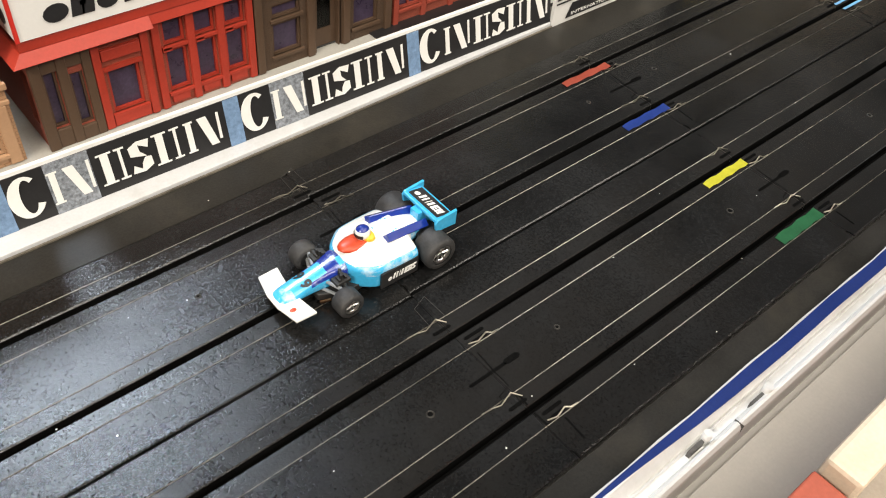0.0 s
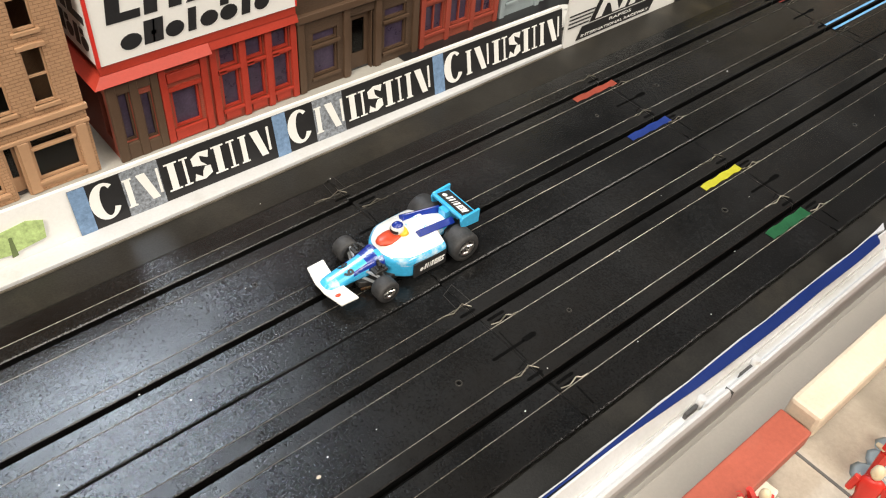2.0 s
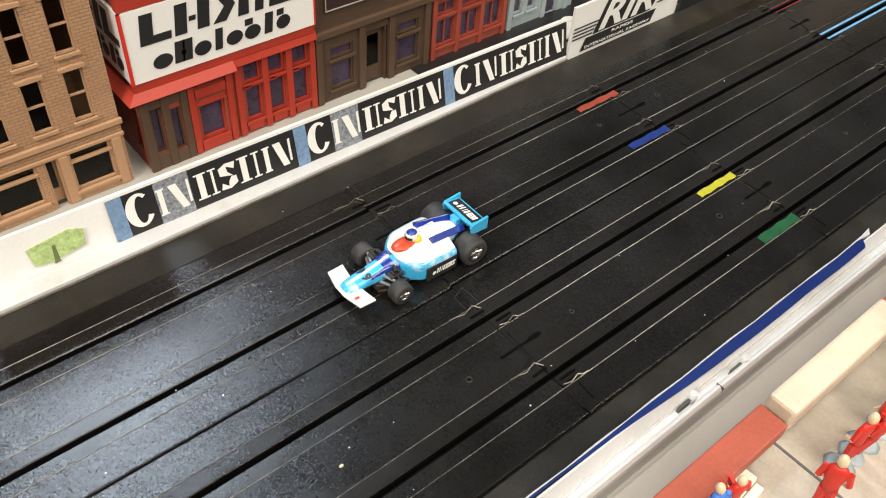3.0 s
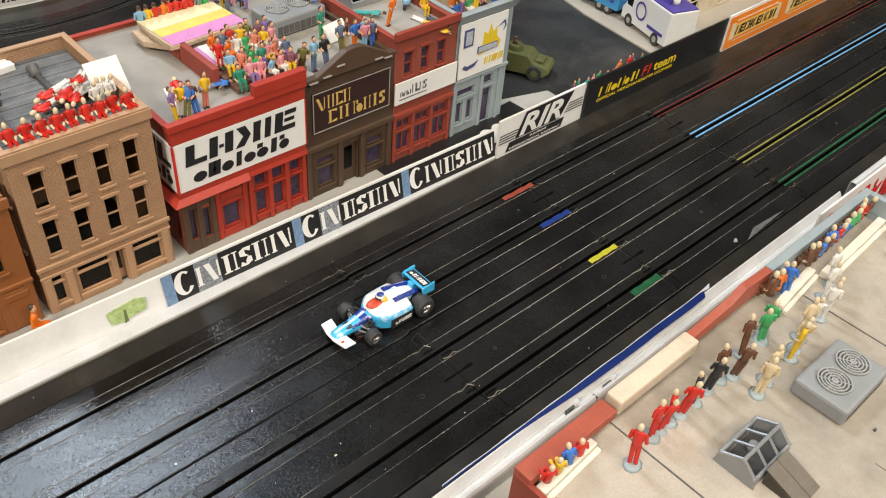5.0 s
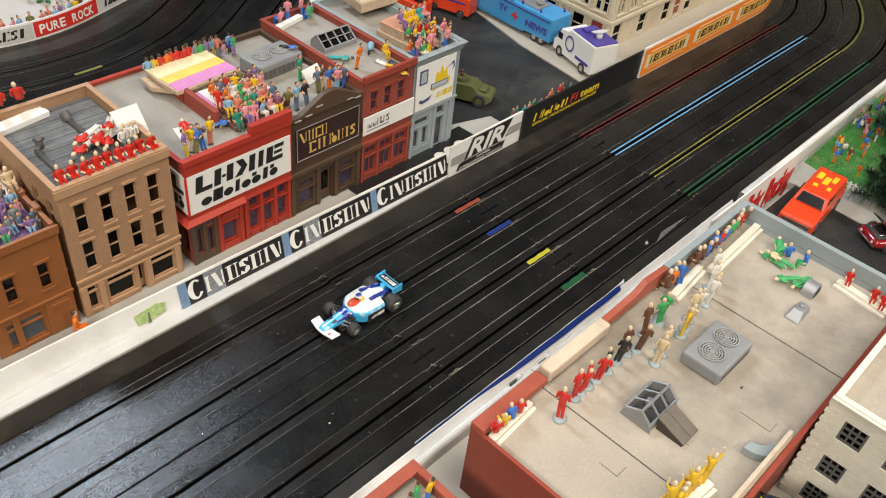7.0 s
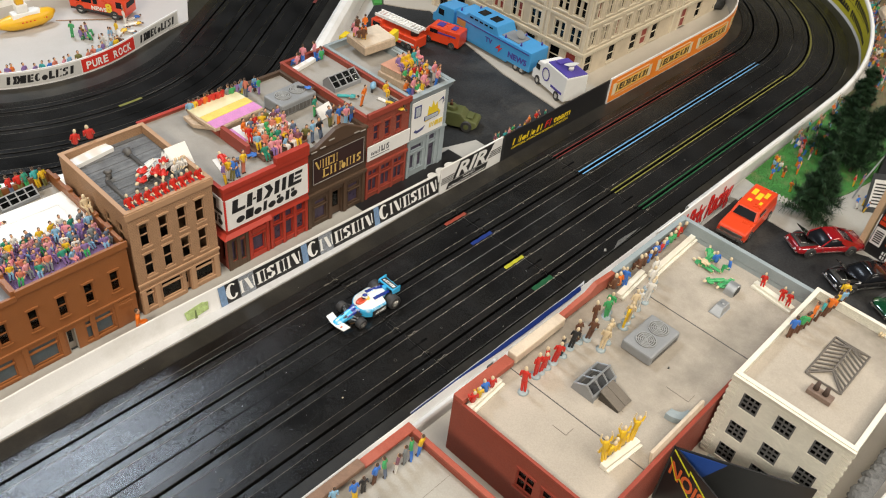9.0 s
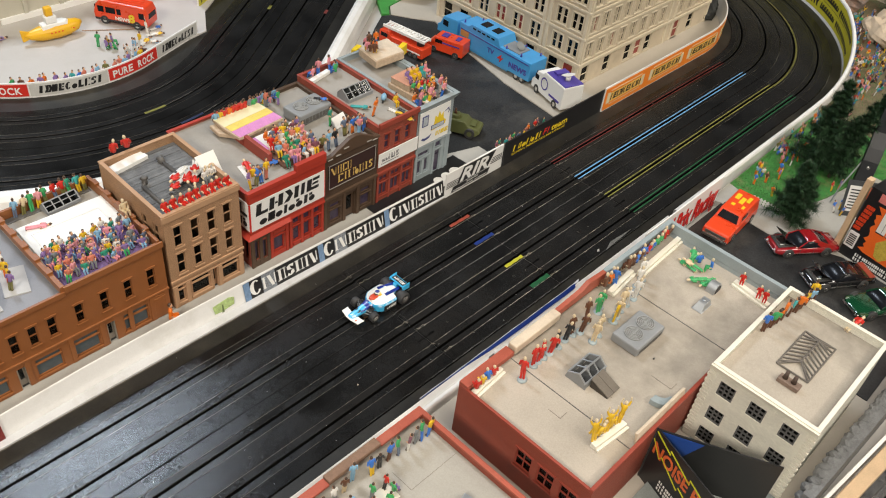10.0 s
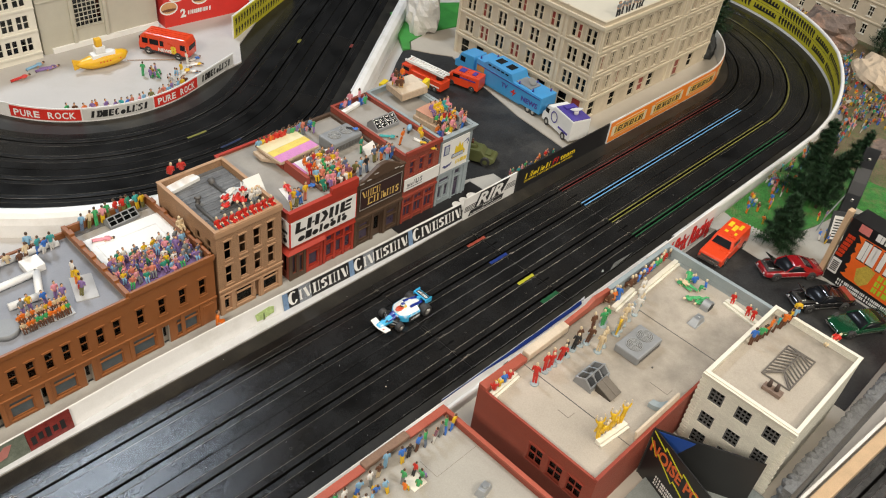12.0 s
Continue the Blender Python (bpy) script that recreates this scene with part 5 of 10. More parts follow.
# air-conditioning unit, skylights and vents
def aircon(m, W=0.042, D=0.0225, H=0.0145, fans=((0.013, 0.0115), (0.030, 0.0115)), r=0.0072, label="grey twin-fan air-conditioning unit on the flat roof"):
    t = thing("air_conditioner", label, "air conditioner", m)
    bm = B()
    box(bm, 0, W, 0, D, 0, H)
    part("casing", bm, unit_grey, t, bevel=0.0016)
    bm = B()
    for k in range(8):
        box(bm, 0.003 + k * (W - 0.006) / 8, 0.003 + (k + 0.8) * (W - 0.006) / 8, -0.0003, 0.0002, 0.002, H * 0.6)
    part("louvre", bm, pipe_grey, t)
    for x, y in fans:
        bm = B()
        tube(bm, (x, y, H - 0.0002), (x, y, H + 0.0004), r, n=24)
        f = part("fan", bm, pipe_grey, t)
        bm = B()
        for k in range(5):
            rr = r * (1 - 0.2 * k)
            sweep(bm, [(x + rr * math.cos(a * math.pi / 12), y + rr * math.sin(a * math.pi / 12), -math.cos(a * math.pi / 12), -math.sin(a * math.pi / 12)) for a in range(25)], [(0, H + 0.0003), (0, H + 0.0011), (0.0006, H + 0.0011), (0.0006, H + 0.0003)])
        for k in range(3):
            a = math.pi * k / 3
            tube(bm, (x - r * math.cos(a), y - r * math.sin(a), H + 0.0009), (x + r * math.cos(a), y + r * math.sin(a), H + 0.0009), 0.0003, n=4)
        part("grille", bm, mat("grille_grey", (0.33, 0.34, 0.34), 0.5, var=0.1), f)
    return t


skylight_glass = glass_mat("skylight_glass", (0.6, 0.62, 0.62), 0.02)


def skylight(m, W=0.03, D=0.019, H=0.0125, material=None, n=4, label="grey pitched skylight with open dark panes"):
    """A wedge with a glazed slope facing -y."""
    t = thing("skylight", label, "skylight", m)
    material = material or unit_grey
    e = 0.0012
    bm = B()
    for x in (0, W - e):
        prism(bm, [(0, 0), (D, 0), (D, H * 0.45), (D * 0.62, H), (0, H * 0.3)], 0, e, 0, Matrix.Translation((x, 0, 0)) @ pose(0, 0, 0, 90, 0, 90))
    box(bm, e, W - e, 0, e, 0, H * 0.3)
    box(bm, e, W - e, D - e, D, 0, H * 0.45)
    part("body", bm, material, t)
    bm = B()
    S = Matrix.Translation((0, 0, H * 0.3)) @ pose(0, 0, 0, math.degrees(math.atan2(H * 0.7, D * 0.62)))
    sl = math.hypot(H * 0.7, D * 0.62)
    for k in range(n + 1):
        x = e / 2 + (W - e) * k / n
        box(bm, x - 0.0005, x + 0.0005, 0, sl, -0.0006, 0.0004, 0, S)
    box(bm, 0, W, sl - 0.001, sl, -0.0006, 0.0005, 0, S)
    box(bm, 0, W, 0, 0.001, -0.0006, 0.0005, 0, S)
    box(bm, 0, W, sl * 0.5, sl * 0.5 + 0.0006, -0.0005, 0.0003, 0, S)
    part("glazing_bar", bm, material, t)
    bm = B()
    box(bm, e, W - e, 0.001, sl - 0.001, -0.0009, -0.0007, 0, S)
    part("pane", bm, skylight_glass, t)
    bm = B()
    S2 = Matrix.Translation((0, D * 0.62, H)) @ pose(0, 0, 0, math.degrees(math.atan2(-H * 0.55, D * 0.38)))
    box(bm, 0, W, 0, math.hypot(H * 0.55, D * 0.38), -0.0006, 0.0, 0, S2)
    part("back_slope", bm, material, t)
    # dark slab for the shade down the well
    bm = B()
    box(bm, e, W - e, e, D - e, 0.0, 0.0006)
    part("well", bm, inside_shade, t)
    return t


def gable_skylight(m, W=0.0285, D=0.0172, eave=0.0058, ridge=0.0120, label="grey ridged skylight with open panes on both slopes"):
    """A gabled lantern, its ridge along x, both slopes framed by bars and open between them."""
    t = thing("skylight", label, "skylight", m)
    e, mid = 0.0011, D * 0.42
    for x in (0, W - e):
        bm = B()
        prism(bm, [(-0.0012, 0), (D + 0.0016, 0), (D, eave + 0.0012), (mid, ridge), (0, eave)], 0, e, 0, Matrix.Translation((x, 0, 0)) @ pose(0, 0, 0, 90, 0, 90))
        part("gable_end", bm, unit_grey, t)
    bm = B()
    box(bm, e, W - e, -0.0006, 0.0008, 0, eave)
    part("side_wall", bm, unit_grey, t)
    bm = B()
    box(bm, e, W - e, D - 0.0006, D + 0.0008, 0, eave + 0.0010)
    part("side_wall", bm, unit_grey, t)
    for k in range(4):
        for a, b in (((0.0002, eave), (mid, ridge)), ((D - 0.0002, eave + 0.0012), (mid, ridge))):
            x = e / 2 + (W - e) * k / 3
            bm = B()
            tube(bm, (x, a[0], a[1]), (x, b[0], b[1]), 0.0007, n=5)
            part("glazing_bar", bm, steel_grey, t)
    for y, z, r in ((mid, ridge, 0.0009), (0.0002, eave, 0.0008), (D - 0.0002, eave + 0.0012, 0.0008)):
        bm = B()
        tube(bm, (-0.0003, y, z), (W + 0.0003, y, z), r, n=6)
        part("rail", bm, steel_grey, t)
    # the well's shade is put into a dark slab
    part("well", one_box(e, W - e, 0.001, D - 0.001, 0.0, 0.0006), inside_shade, t)
    bm = B()
    tube(bm, (W * 0.6, D * 0.6, 0.0006), (W * 0.6, D * 0.6, 0.005), 0.003, 0.0022, 10)
    part("shaft", bm, unit_grey, t)


aircon(pose(0.0795, -0.1975, ROOF), 0.041, 0.0265, 0.0094, ((0.0128, 0.0135), (0.0305, 0.0137)), 0.0080)
gable_skylight(pose(0.0195, -0.1885, ROOF))
hatch_brown = mat("hatch_brown", (0.13, 0.11, 0.088), 0.6, var=0.25, scale=120)
ht = thing("roof_hatch", "brown sloping two-leaf hatch beside the skylight", "roof hatch", pose(0.0257, -0.1900, ROOF))
HX = pose(0, 0, 0, 90, 0, 90) @ Matrix.Diagonal((-1, 1, 1, 1))
bm = B()
prism(bm, [(0, 0), (0.0168, 0), (0.0168, 0.0012), (0.0, 0.0074)], 0, 0.0164, 0, HX)
part("body", bm, mat("hatch_dark", (0.045, 0.038, 0.03), 0.7, var=0.2), ht)
for k in range(2):
    bm = B()
    prism(bm, [(-0.0008, 0.0078), (0.0174, 0.0013), (0.0174, 0.0020), (-0.0008, 0.0085)], 0.0003 + 0.0081 * k, 0.0081 + 0.0081 * k, 0, HX)
    part("leaf", bm, hatch_brown, ht, bevel=0.0002)
t = thing("roof_vent", "silver box vent with a round cowl on the roof", "vent", pose(0.1680, -0.2070, ROOF) @ Matrix.Diagonal((0.95, 0.95, 0.72, 1)))
bm = B()
box(bm, -0.0006, 0.0186, -0.0006, 0.0106, 0, 0.0008)
prism(bm, [(0, 0), (0.018, 0), (0.018, 0.01), (0, 0.01)], 0.0008, 0.0085, top=[(0.006, 0.0015), (0.0165, 0.0015), (0.0165, 0.0085), (0.006, 0.0085)])
part("base", bm, steel_grey, t, bevel=0.0003)
bm = B()
tube(bm, (0.011, 0.005, 0.008), (0.011, 0.005, 0.0102), 0.002, 0.0012, n=10)
part("knob", bm, steel_grey, t)
t = thing("roof_vent", "silver curved duct outlet on the roof", "vent", pose(0.2040, -0.2020, ROOF) @ Matrix.Diagonal((0.75, 0.8, 0.72, 1)))
bm = B()
prism(bm, [(0.0095 * math.cos(radians(a)), 0.003 + 0.0095 * math.sin(radians(a))) for a in range(0, 181, 12)] + [(-0.0095, 0), (0.0095, 0)], -0.0105, 0, 0, pose(0, 0, 0, 90, 0, 0))
part("drum", bm, steel_grey, t, bevel=0.0004)
# dark disc drawn for the shade inside the duct's mouth
bm = B()
tube(bm, (0, -0.0006, 0.0035), (0, 0.0002, 0.0035), 0.0066, n=20)
part("opening", bm, inside_shade, t)
t = thing("roof_duct", "blue-grey bent sheet-metal duct on the roof", "vent", pose(0.0625, -0.2325, ROOF, 0, 0, 0))
bm = B()
sweep(bm, arc(0.0, 0.0, 0.0115, 175, 270, 12), [(-0.0036, 0), (-0.0036, 0.0055), (0.0036, 0.0055), (0.0036, 0)], closed=True)
part("duct", bm, grey_paint, t, bevel=0.0004)
bm = B()
box(bm, 0, 0.0012, 0, 0.0012, 0, 0.0015)
solid("roof_peg", "tiny dark peg in the roof", "peg", bm, pipe_grey, pose(0.0895, -0.2090, ROOF))

# ---- second brick house near the camera
b2h = thing("brick_house", "near red brick model house with a grey flat roof", "model house", pose(-0.4250, -0.1160, 0.0002, 0, 0, -90))
L, Dp = 0.15, 0.334
shell(b2h, L, Dp, 0.0525, red_brick, mat("roof_putty", (0.36, 0.34, 0.3), 0.6, var=0.15, scale=14, bump=0.15, stain=(0.26, 0.245, 0.215)), 0.0462)
bm = B()
box(bm, -0.0006, 0.0066, 0.2895, Dp + 0.0006, 0.0527, 0.0552)
box(bm, 0.0066, L, Dp - 0.0036, Dp + 0.0006, 0.0527, 0.0552)
box(bm, -0.0006, 0.0066, 0.1, 0.2415, 0.0527, 0.0552)
part("parapet", bm, parapet_red, b2h, bevel=0.0005)
bm = B()
box(bm, -0.0012, 0.0062, 0.2417, 0.2893, 0.0527, 0.0572)
part("beam", bm, mat("brown_wood", (0.2, 0.12, 0.08), 0.7, var=0.25, scale=120), b2h, "brown wooden block in the parapet", bevel=0.0008)
bm = B()
box(bm, 0.0243, 0.0437, 0.2840, 0.2844, 0.046, 0.04632)
box(bm, 0.0434, 0.0437, 0.2845, 0.3300, 0.046, 0.04632)
part("roof_seam", bm, roof_line, b2h)
t = thing("roof_vent", "silver sheet-metal vent box on the near flat roof", "vent", pose(-0.1290, -0.1985, 0.0464, 0, 0, 12))
bm = B()
prism(bm, [(0, 0), (0.014, 0), (0.014, 0.0085), (0, 0.0085)], 0, 0.0062, top=[(0.003, 0.0012), (0.013, 0.0012), (0.013, 0.0075), (0.003, 0.0075)])
part("box", bm, steel_grey, t, bevel=0.0004)
bm = B()
tube(bm, (0.008, 0.0043, 0.006), (0.008, 0.0043, 0.0082), 0.0026, 0.0022, 12)
part("cowl", bm, steel_grey, t)

# ---- white house
wt = thing("white_house", "white stone model house with barred windows and a flat roof", "model house", pose(0.0895, -0.2535, 0.0002, 0, 0, -90))
L, Dp, H = 0.0875, 0.13, 0.0865
wh = [(a, a + 0.0135, z, z + 0.0155) for z in (0.0595, 0.0295, 0.004) for a in (0.0105, 0.0365, 0.0635)]
shell(wt, L, Dp, H, white_brick, roof_warm, 0.0795, front=wh, cap=white_stone)
for h in wh:
    window(wt, ID, h, 0.0025, mat("iron_grey", (0.12, 0.12, 0.12), 0.5), (2, 2), sill=False, head=False, bar=0.0011)
for x in (-0.0006, L - 0.0048):
    for k in range(24):
        bm = B()
        e = 0.0007 if k % 2 else 0.0
        box(bm, x - e, x + 0.0054 + e, -0.0009, 0.0006, 0.002 + k * 0.0034, 0.0047 + k * 0.0034)
        part("quoin", bm, white_stone, wt)
bm = B()
prism(bm, [(-0.001, -0.0015), (L + 0.001, -0.0015), (L + 0.001, 0.0003), (-0.001, 0.0003)], 0.0828, 0.0865, top=[(-0.001, -0.0026), (L + 0.001, -0.0026), (L + 0.001, 0.0003), (-0.001, 0.0003)])
part("cornice", bm, white_stone, wt)
t = thing("roof_lantern", "grey slatted hipped lantern on the white roof", "roof lantern", pose(0.1355, -0.3125, 0.08))
LW, LD = 0.0515, 0.0265
bm = B()
prism(bm, [(0, 0), (LW, 0), (LW, LD), (0, LD)], 0, 0.0016, top=[(0.013, LD / 2 - 0.0005), (LW - 0.006, LD / 2 - 0.0005), (LW - 0.006, LD / 2 + 0.0005), (0.013, LD / 2 + 0.0005)])
part("body", bm, roof_warm, t)
wood_grey = mat("wood_grey", (0.13, 0.115, 0.1), 0.7, var=0.25)
for k in range(9):
    x = 0.004 + k * 0.0052
    for s in (0, 1):
        bm = B()
        y0 = 0.0 if s == 0 else LD
        tube(bm, (x, y0, 0.0006), (min(max(x + 0.006, 0.013), LW - 0.006), LD / 2, 0.0034), 0.00085, n=5)
        part("slat", bm, wood_grey, t)
bm = B()
for p, q in (((0, 0, 0.0005), (0.013, LD / 2, 0.0038)), ((0, LD, 0.0005), (0.013, LD / 2, 0.0038)), ((LW, 0, 0.0005), (LW - 0.006, LD / 2, 0.0038)), ((LW, LD, 0.0005), (LW - 0.006, LD / 2, 0.0038)), ((0.013, LD / 2, 0.0038), (LW - 0.006, LD / 2, 0.0038)), ((0, 0, 0.0005), (LW, 0, 0.0005)), ((0, LD, 0.0005), (LW, LD, 0.0005)), ((0, 0, 0.0005), (0, LD, 0.0005)), ((LW, 0, 0.0005), (LW, LD, 0.0005))):
    bm = B()
    tube(bm, p, q, 0.0008, n=5)
    part("ridge", bm, wood_grey, t)
t = thing("chimney_stack", "low brown chimney with two clay pots", "chimney", pose(0.118, -0.3115, 0.08))
bm = B()
box(bm, 0, 0.008, 0, 0.0175, 0, 0.0040)
part("base", bm, mat("stack_brown", (0.2, 0.14, 0.11), 0.7, var=0.2), t, bevel=0.0005)
for y in (0.006, 0.013):
    bm = B()
    tube(bm, (0.004, y, 0.0045), (0.004, y, 0.0115), 0.0022, 0.0014, 10)
    part("pot", bm, mat("pot_brown", (0.07, 0.045, 0.035), 0.7), t)

# ---------------------------------------------------------------- track fittings
def wire(bm, pts, r, n=5):
    for p, q in zip(pts, pts[1:]):
        tube(bm, p, q, r, n=n)


# flat black laid on the surface for the shade in slits and holes
hole_black = mat("hole_black", (0.003, 0.003, 0.003), 0.9, bump=0, spec=0.0)


def slit(x0, x1, y, w, label):
    """A moulded slit with rounded ends, its shaded depth drawn as a flat black strip on the surface."""
    bm = B()
    prism(bm, [(x0 + w, y - w), (x1 - w, y - w), (x1, y - 0.4 * w), (x1, y + 0.4 * w), (x1 - w, y + w), (x0 + w, y + w), (x0, y + 0.4 * w), (x0, y - 0.4 * w)], 0.00002, 0.00008)
    solid("track_slit", label, "slit", bm, hole_black, group="slits at the track joints")


def groove(pts, w, z=0.0001):
    """A dark crooked joint line of even width along (x, y) points."""
    bm = B()
    side = []
    for i, (x, y) in enumerate(pts):
        p, q = Vector(pts[max(i - 1, 0)]), Vector(pts[min(i + 1, len(pts) - 1)])
        d = (q - p).normalized()
        side.append((x - d.y * w, y + d.x * w, x + d.y * w, y - d.x * w))
    prism(bm, [(a, b) for a, b, _, _ in side] + [(c, d) for _, _, c, d in side[::-1]], 0.00002, z)
    solid("joint_groove", "dark crooked joint line between two track pieces", "track joint", bm, hole_black, group="joint lines of the track")


for x in (0.0, 0.1524, 0.3048, -0.381):
    for i, s in enumerate(LANES):
        s += -0.0006 if x == 0.0 and i < 2 else 0.0
        y = s + RAIL
        bm = B()
        wire(bm, [(x - 0.0125, y, 0.0003), (x - 0.0088, y - 0.0003, 0.0004), (x - 0.0058, y - 0.0012, 0.0005), (x - 0.0008, y + 0.0002, 0.0010), (x + 0.0016, y - 0.0026, 0.0006)], 0.00024)
        solid("rail_clip", "bent steel rail end at a track joint", "rail clip", bm, clip_metal, group="rail clips")
        y = s - RAIL
        bm = B()
        wire(bm, [(x + 0.0015, y + 0.0012, 0.0005), (x + 0.0048, y + 0.0002, 0.0007), (x + 0.0088, y + 0.0012, 0.0010), (x + 0.0106, y + 0.0002, 0.0005), (x + 0.0135, y, 0.0003)], 0.00026)
        solid("rail_clip", "bent steel rail end at a track joint", "rail clip", bm, clip_metal, group="rail clips")
        slit(x - 0.0050, x + 0.0022, s + 0.0034, 0.0006, "narrow moulded slit beside a track joint")
        slit(x + 0.0020, x + 0.0100, s - 0.0036, 0.0006, "narrow moulded slit beside a track joint")
        slit(x + 0.0030, x + 0.0090, s - 0.0062, 0.0008, "dark gap beside a bent rail end")
    for o in (0.0, 0.0778):
        slit(x - 0.0088, x + 0.0062, -0.0368 + o, 0.0006, "long moulded slit between two lanes at a joint")
        slit(x + 0.0056, x + 0.0122, -0.0366 + o, 0.0011, "long moulded slit between two lanes at a joint")
        groove([(x + 0.0018, -0.0285 + o), (x + 0.0012, -0.0370 + o), (x + 0.0011, -0.0435 + o), (x - 0.0038, -0.0447 + o), (x - 0.0042, -0.0470 + o)], 0.00018)
        groove([(x + 0.0013, -0.0480 + o), (x + 0.0008, -0.0520 + o)], 0.00026)
        groove([(x + 0.0006, -0.0552 + o), (x + 0.0007, -0.0602 + o), (x + 0.0024, -0.0606 + o)], 0.00024)
        groove([(x + 0.0068, -0.0618 + o), (x + 0.0062, -0.0702 + o)], 0.00032 if o == 0 else 0.0002)
        groove([(x - 0.0003, -0.0706 + o), (x + 0.0006, -0.0716 + o), (x + 0.0003, -0.0738 + o)], 0.0003)
        if x == 0.0:
            bm = B()
            wire(bm, [(x - 0.0035, -0.0118 + o, 0.0002), (x - 0.0030, -0.0035 + o, 0.0002), (x + 0.0030, -0.0012 + o, 0.0002), (x + 0.0032, -0.0118 + o, 0.0002)], 0.00011, 4)
            solid("scribed_square", "thin pale line scribed round a track joint", "scribed line", bm, mat("scribe_grey", (0.035, 0.034, 0.033), 0.6), group="scribed squares")
for x, y, r in ((-0.0243, -0.0369, 0.0011), (0.1243, -0.0369, 0.0012), (0.0295, -0.0365, 0.0008), (-0.19, -0.0365, 0.0011), (-0.055, 0.0415, 0.0008), (0.175, 0.042, 0.001), (0.13, 0.0415, 0.0008), (0.23, -0.0365, 0.001), (0.42, -0.0365, 0.001), (-0.355, -0.0369, 0.0011)):
    t = thing("screw_hole", "small worn screw hole in the black track", "hole", pose(x, y, 0), "screw holes")
    bm = B()
    tube(bm, (0, 0, 0.00002), (0, 0, 0.00006), r, n=12)
    part("hole", bm, hole_black, t)
    bm = B()
    sweep(bm, arc(0, 0, r, 0, 360, 30), [(-0.0003, 0.00005), (0, 0.0003), (0.0003, 0.00005)])
    part("rim", bm, shoulder_black, t)

tape_red = mat("tape_red", (0.27, 0.048, 0.028), 0.5, var=0.2, scale=150)
tape_blue = mat("tape_blue", (0.007, 0.026, 0.16), 0.45, var=0.2, scale=150)
tape_yellow = mat("tape_yellow", (0.4, 0.38, 0.022), 0.5, var=0.2, scale=150)
tape_green = mat("tape_green", (0.005, 0.078, 0.026), 0.5, var=0.3, scale=150)
for x0, x1, y, w, m, c in ((0.130, 0.159, 0.0561, 0.0036, tape_red, "red"), (0.129, 0.157, 0.0200, 0.0040, tape_blue, "blue"), (0.128, 0.154, -0.0226, 0.0036, tape_yellow, "yellow"), (0.126, 0.153, -0.0580, 0.0048, tape_green, "green")):
    bm = B()
    n = 9
    pts = [(x0 + (x1 - x0) * k / n, y - w / 2 + 0.0003 * math.sin(k * 2.1)) for k in range(n + 1)] + [(x1 - (x1 - x0) * k / n, y + w / 2 + 0.0003 * math.cos(k * 1.7)) for k in range(n + 1)]
    prism(bm, pts, 0.00022, 0.00034)
    solid("lane_tape", c + " lane tape stuck on the black track", "tape", bm, m, group="lane marking tapes")
line_red = mat("line_red", (0.16, 0.015, 0.012), 0.5, var=0.5, scale=200)
line_blue = mat("line_blue", (0.13, 0.33, 0.58), 0.5, var=0.35, scale=150)
line_yellow = mat("line_yellow", (0.2, 0.19, 0.035), 0.5, var=0.5, scale=110, stain=(0.05, 0.048, 0.015))
line_green = mat("line_green", (0.005, 0.075, 0.025), 0.5, var=0.4, scale=150)
for s, m, c, w, g in ((LANES[0], line_red, "dull red", 0.0009, 0.0008), (LANES[1], line_blue, "pale blue", 0.0015, 0.0012), (LANES[2], line_yellow, "yellow", 0.0014, 0.0012), (LANES[3], line_green, "dark green", 0.0016, 0.0009)):
    for d in (1, -1):
        bm = B()
        path = line(0.306, 0, CX - 0.003, 0, 12)
        sweep(bm, path, [(s + d * (0.0016 + g * 0.2), 0.00012), (s + d * (0.0016 + g * 0.2 + w * 0.5), 0.0002), (s + d * (0.0016 + g * 0.2 + w), 0.00012)])
        solid("lane_line", c + " painted line along a track slot", "painted line", bm, m, group="painted lane lines")
line_worn = mat("line_worn", (0.11, 0.105, 0.022), 0.5, var=0.5, scale=90, stain=(0.05, 0.047, 0.014))
bm = B()
sweep(bm, line(CX - 0.0025, 0, CX, 0) + arc(CX, CY, CY, -89, 62, 2), [(LANES[2] - 0.0016, 0.00012), (LANES[2] - 0.0026, 0.0002), (LANES[2] - 0.0042, 0.00012)])
solid("lane_line", "faded yellow painted line round the far bend", "painted line", bm, line_worn, group="painted lane lines")
# tapes on the rear curve
tape_dull = mat("tape_dull", (0.16, 0.15, 0.02), 0.6, var=0.4, scale=150)
tape_navy = mat("tape_navy", (0.004, 0.011, 0.05), 0.55, var=0.4, scale=150)
tape_rust = mat("tape_rust", (0.14, 0.02, 0.014), 0.6, var=0.4, scale=150)
for a, o, m, c in ((-88, LANES[2], tape_dull, "dull yellow"), (-84, LANES[1], tape_navy, "navy blue")):
    bm = B()
    sweep(bm, arc(QX, QY, QR, a + 3, a - 3, 1), [(o - 0.0018, 0.0003), (o + 0.0018, 0.0003)])
    solid("lane_tape", c + " lane tape on the rear curve", "tape", bm, m, group="lane marking tapes")
for d, o, m, c in ((0.145, LANES[2], tape_dull, "dull yellow"), (0.16, LANES[0], tape_rust, "rust red")):
    bm = B()
    sweep(bm, line(qs[0] + (d + 0.012) * DX, qs[1] + (d + 0.012) * DY, qs[0] + d * DX, qs[1] + d * DY), [(o - 0.0022, 0.0003), (o + 0.0022, 0.0003)])
    solid("lane_tape", c + " lane tape on the rear straight", "tape", bm, m, group="lane marking tapes")
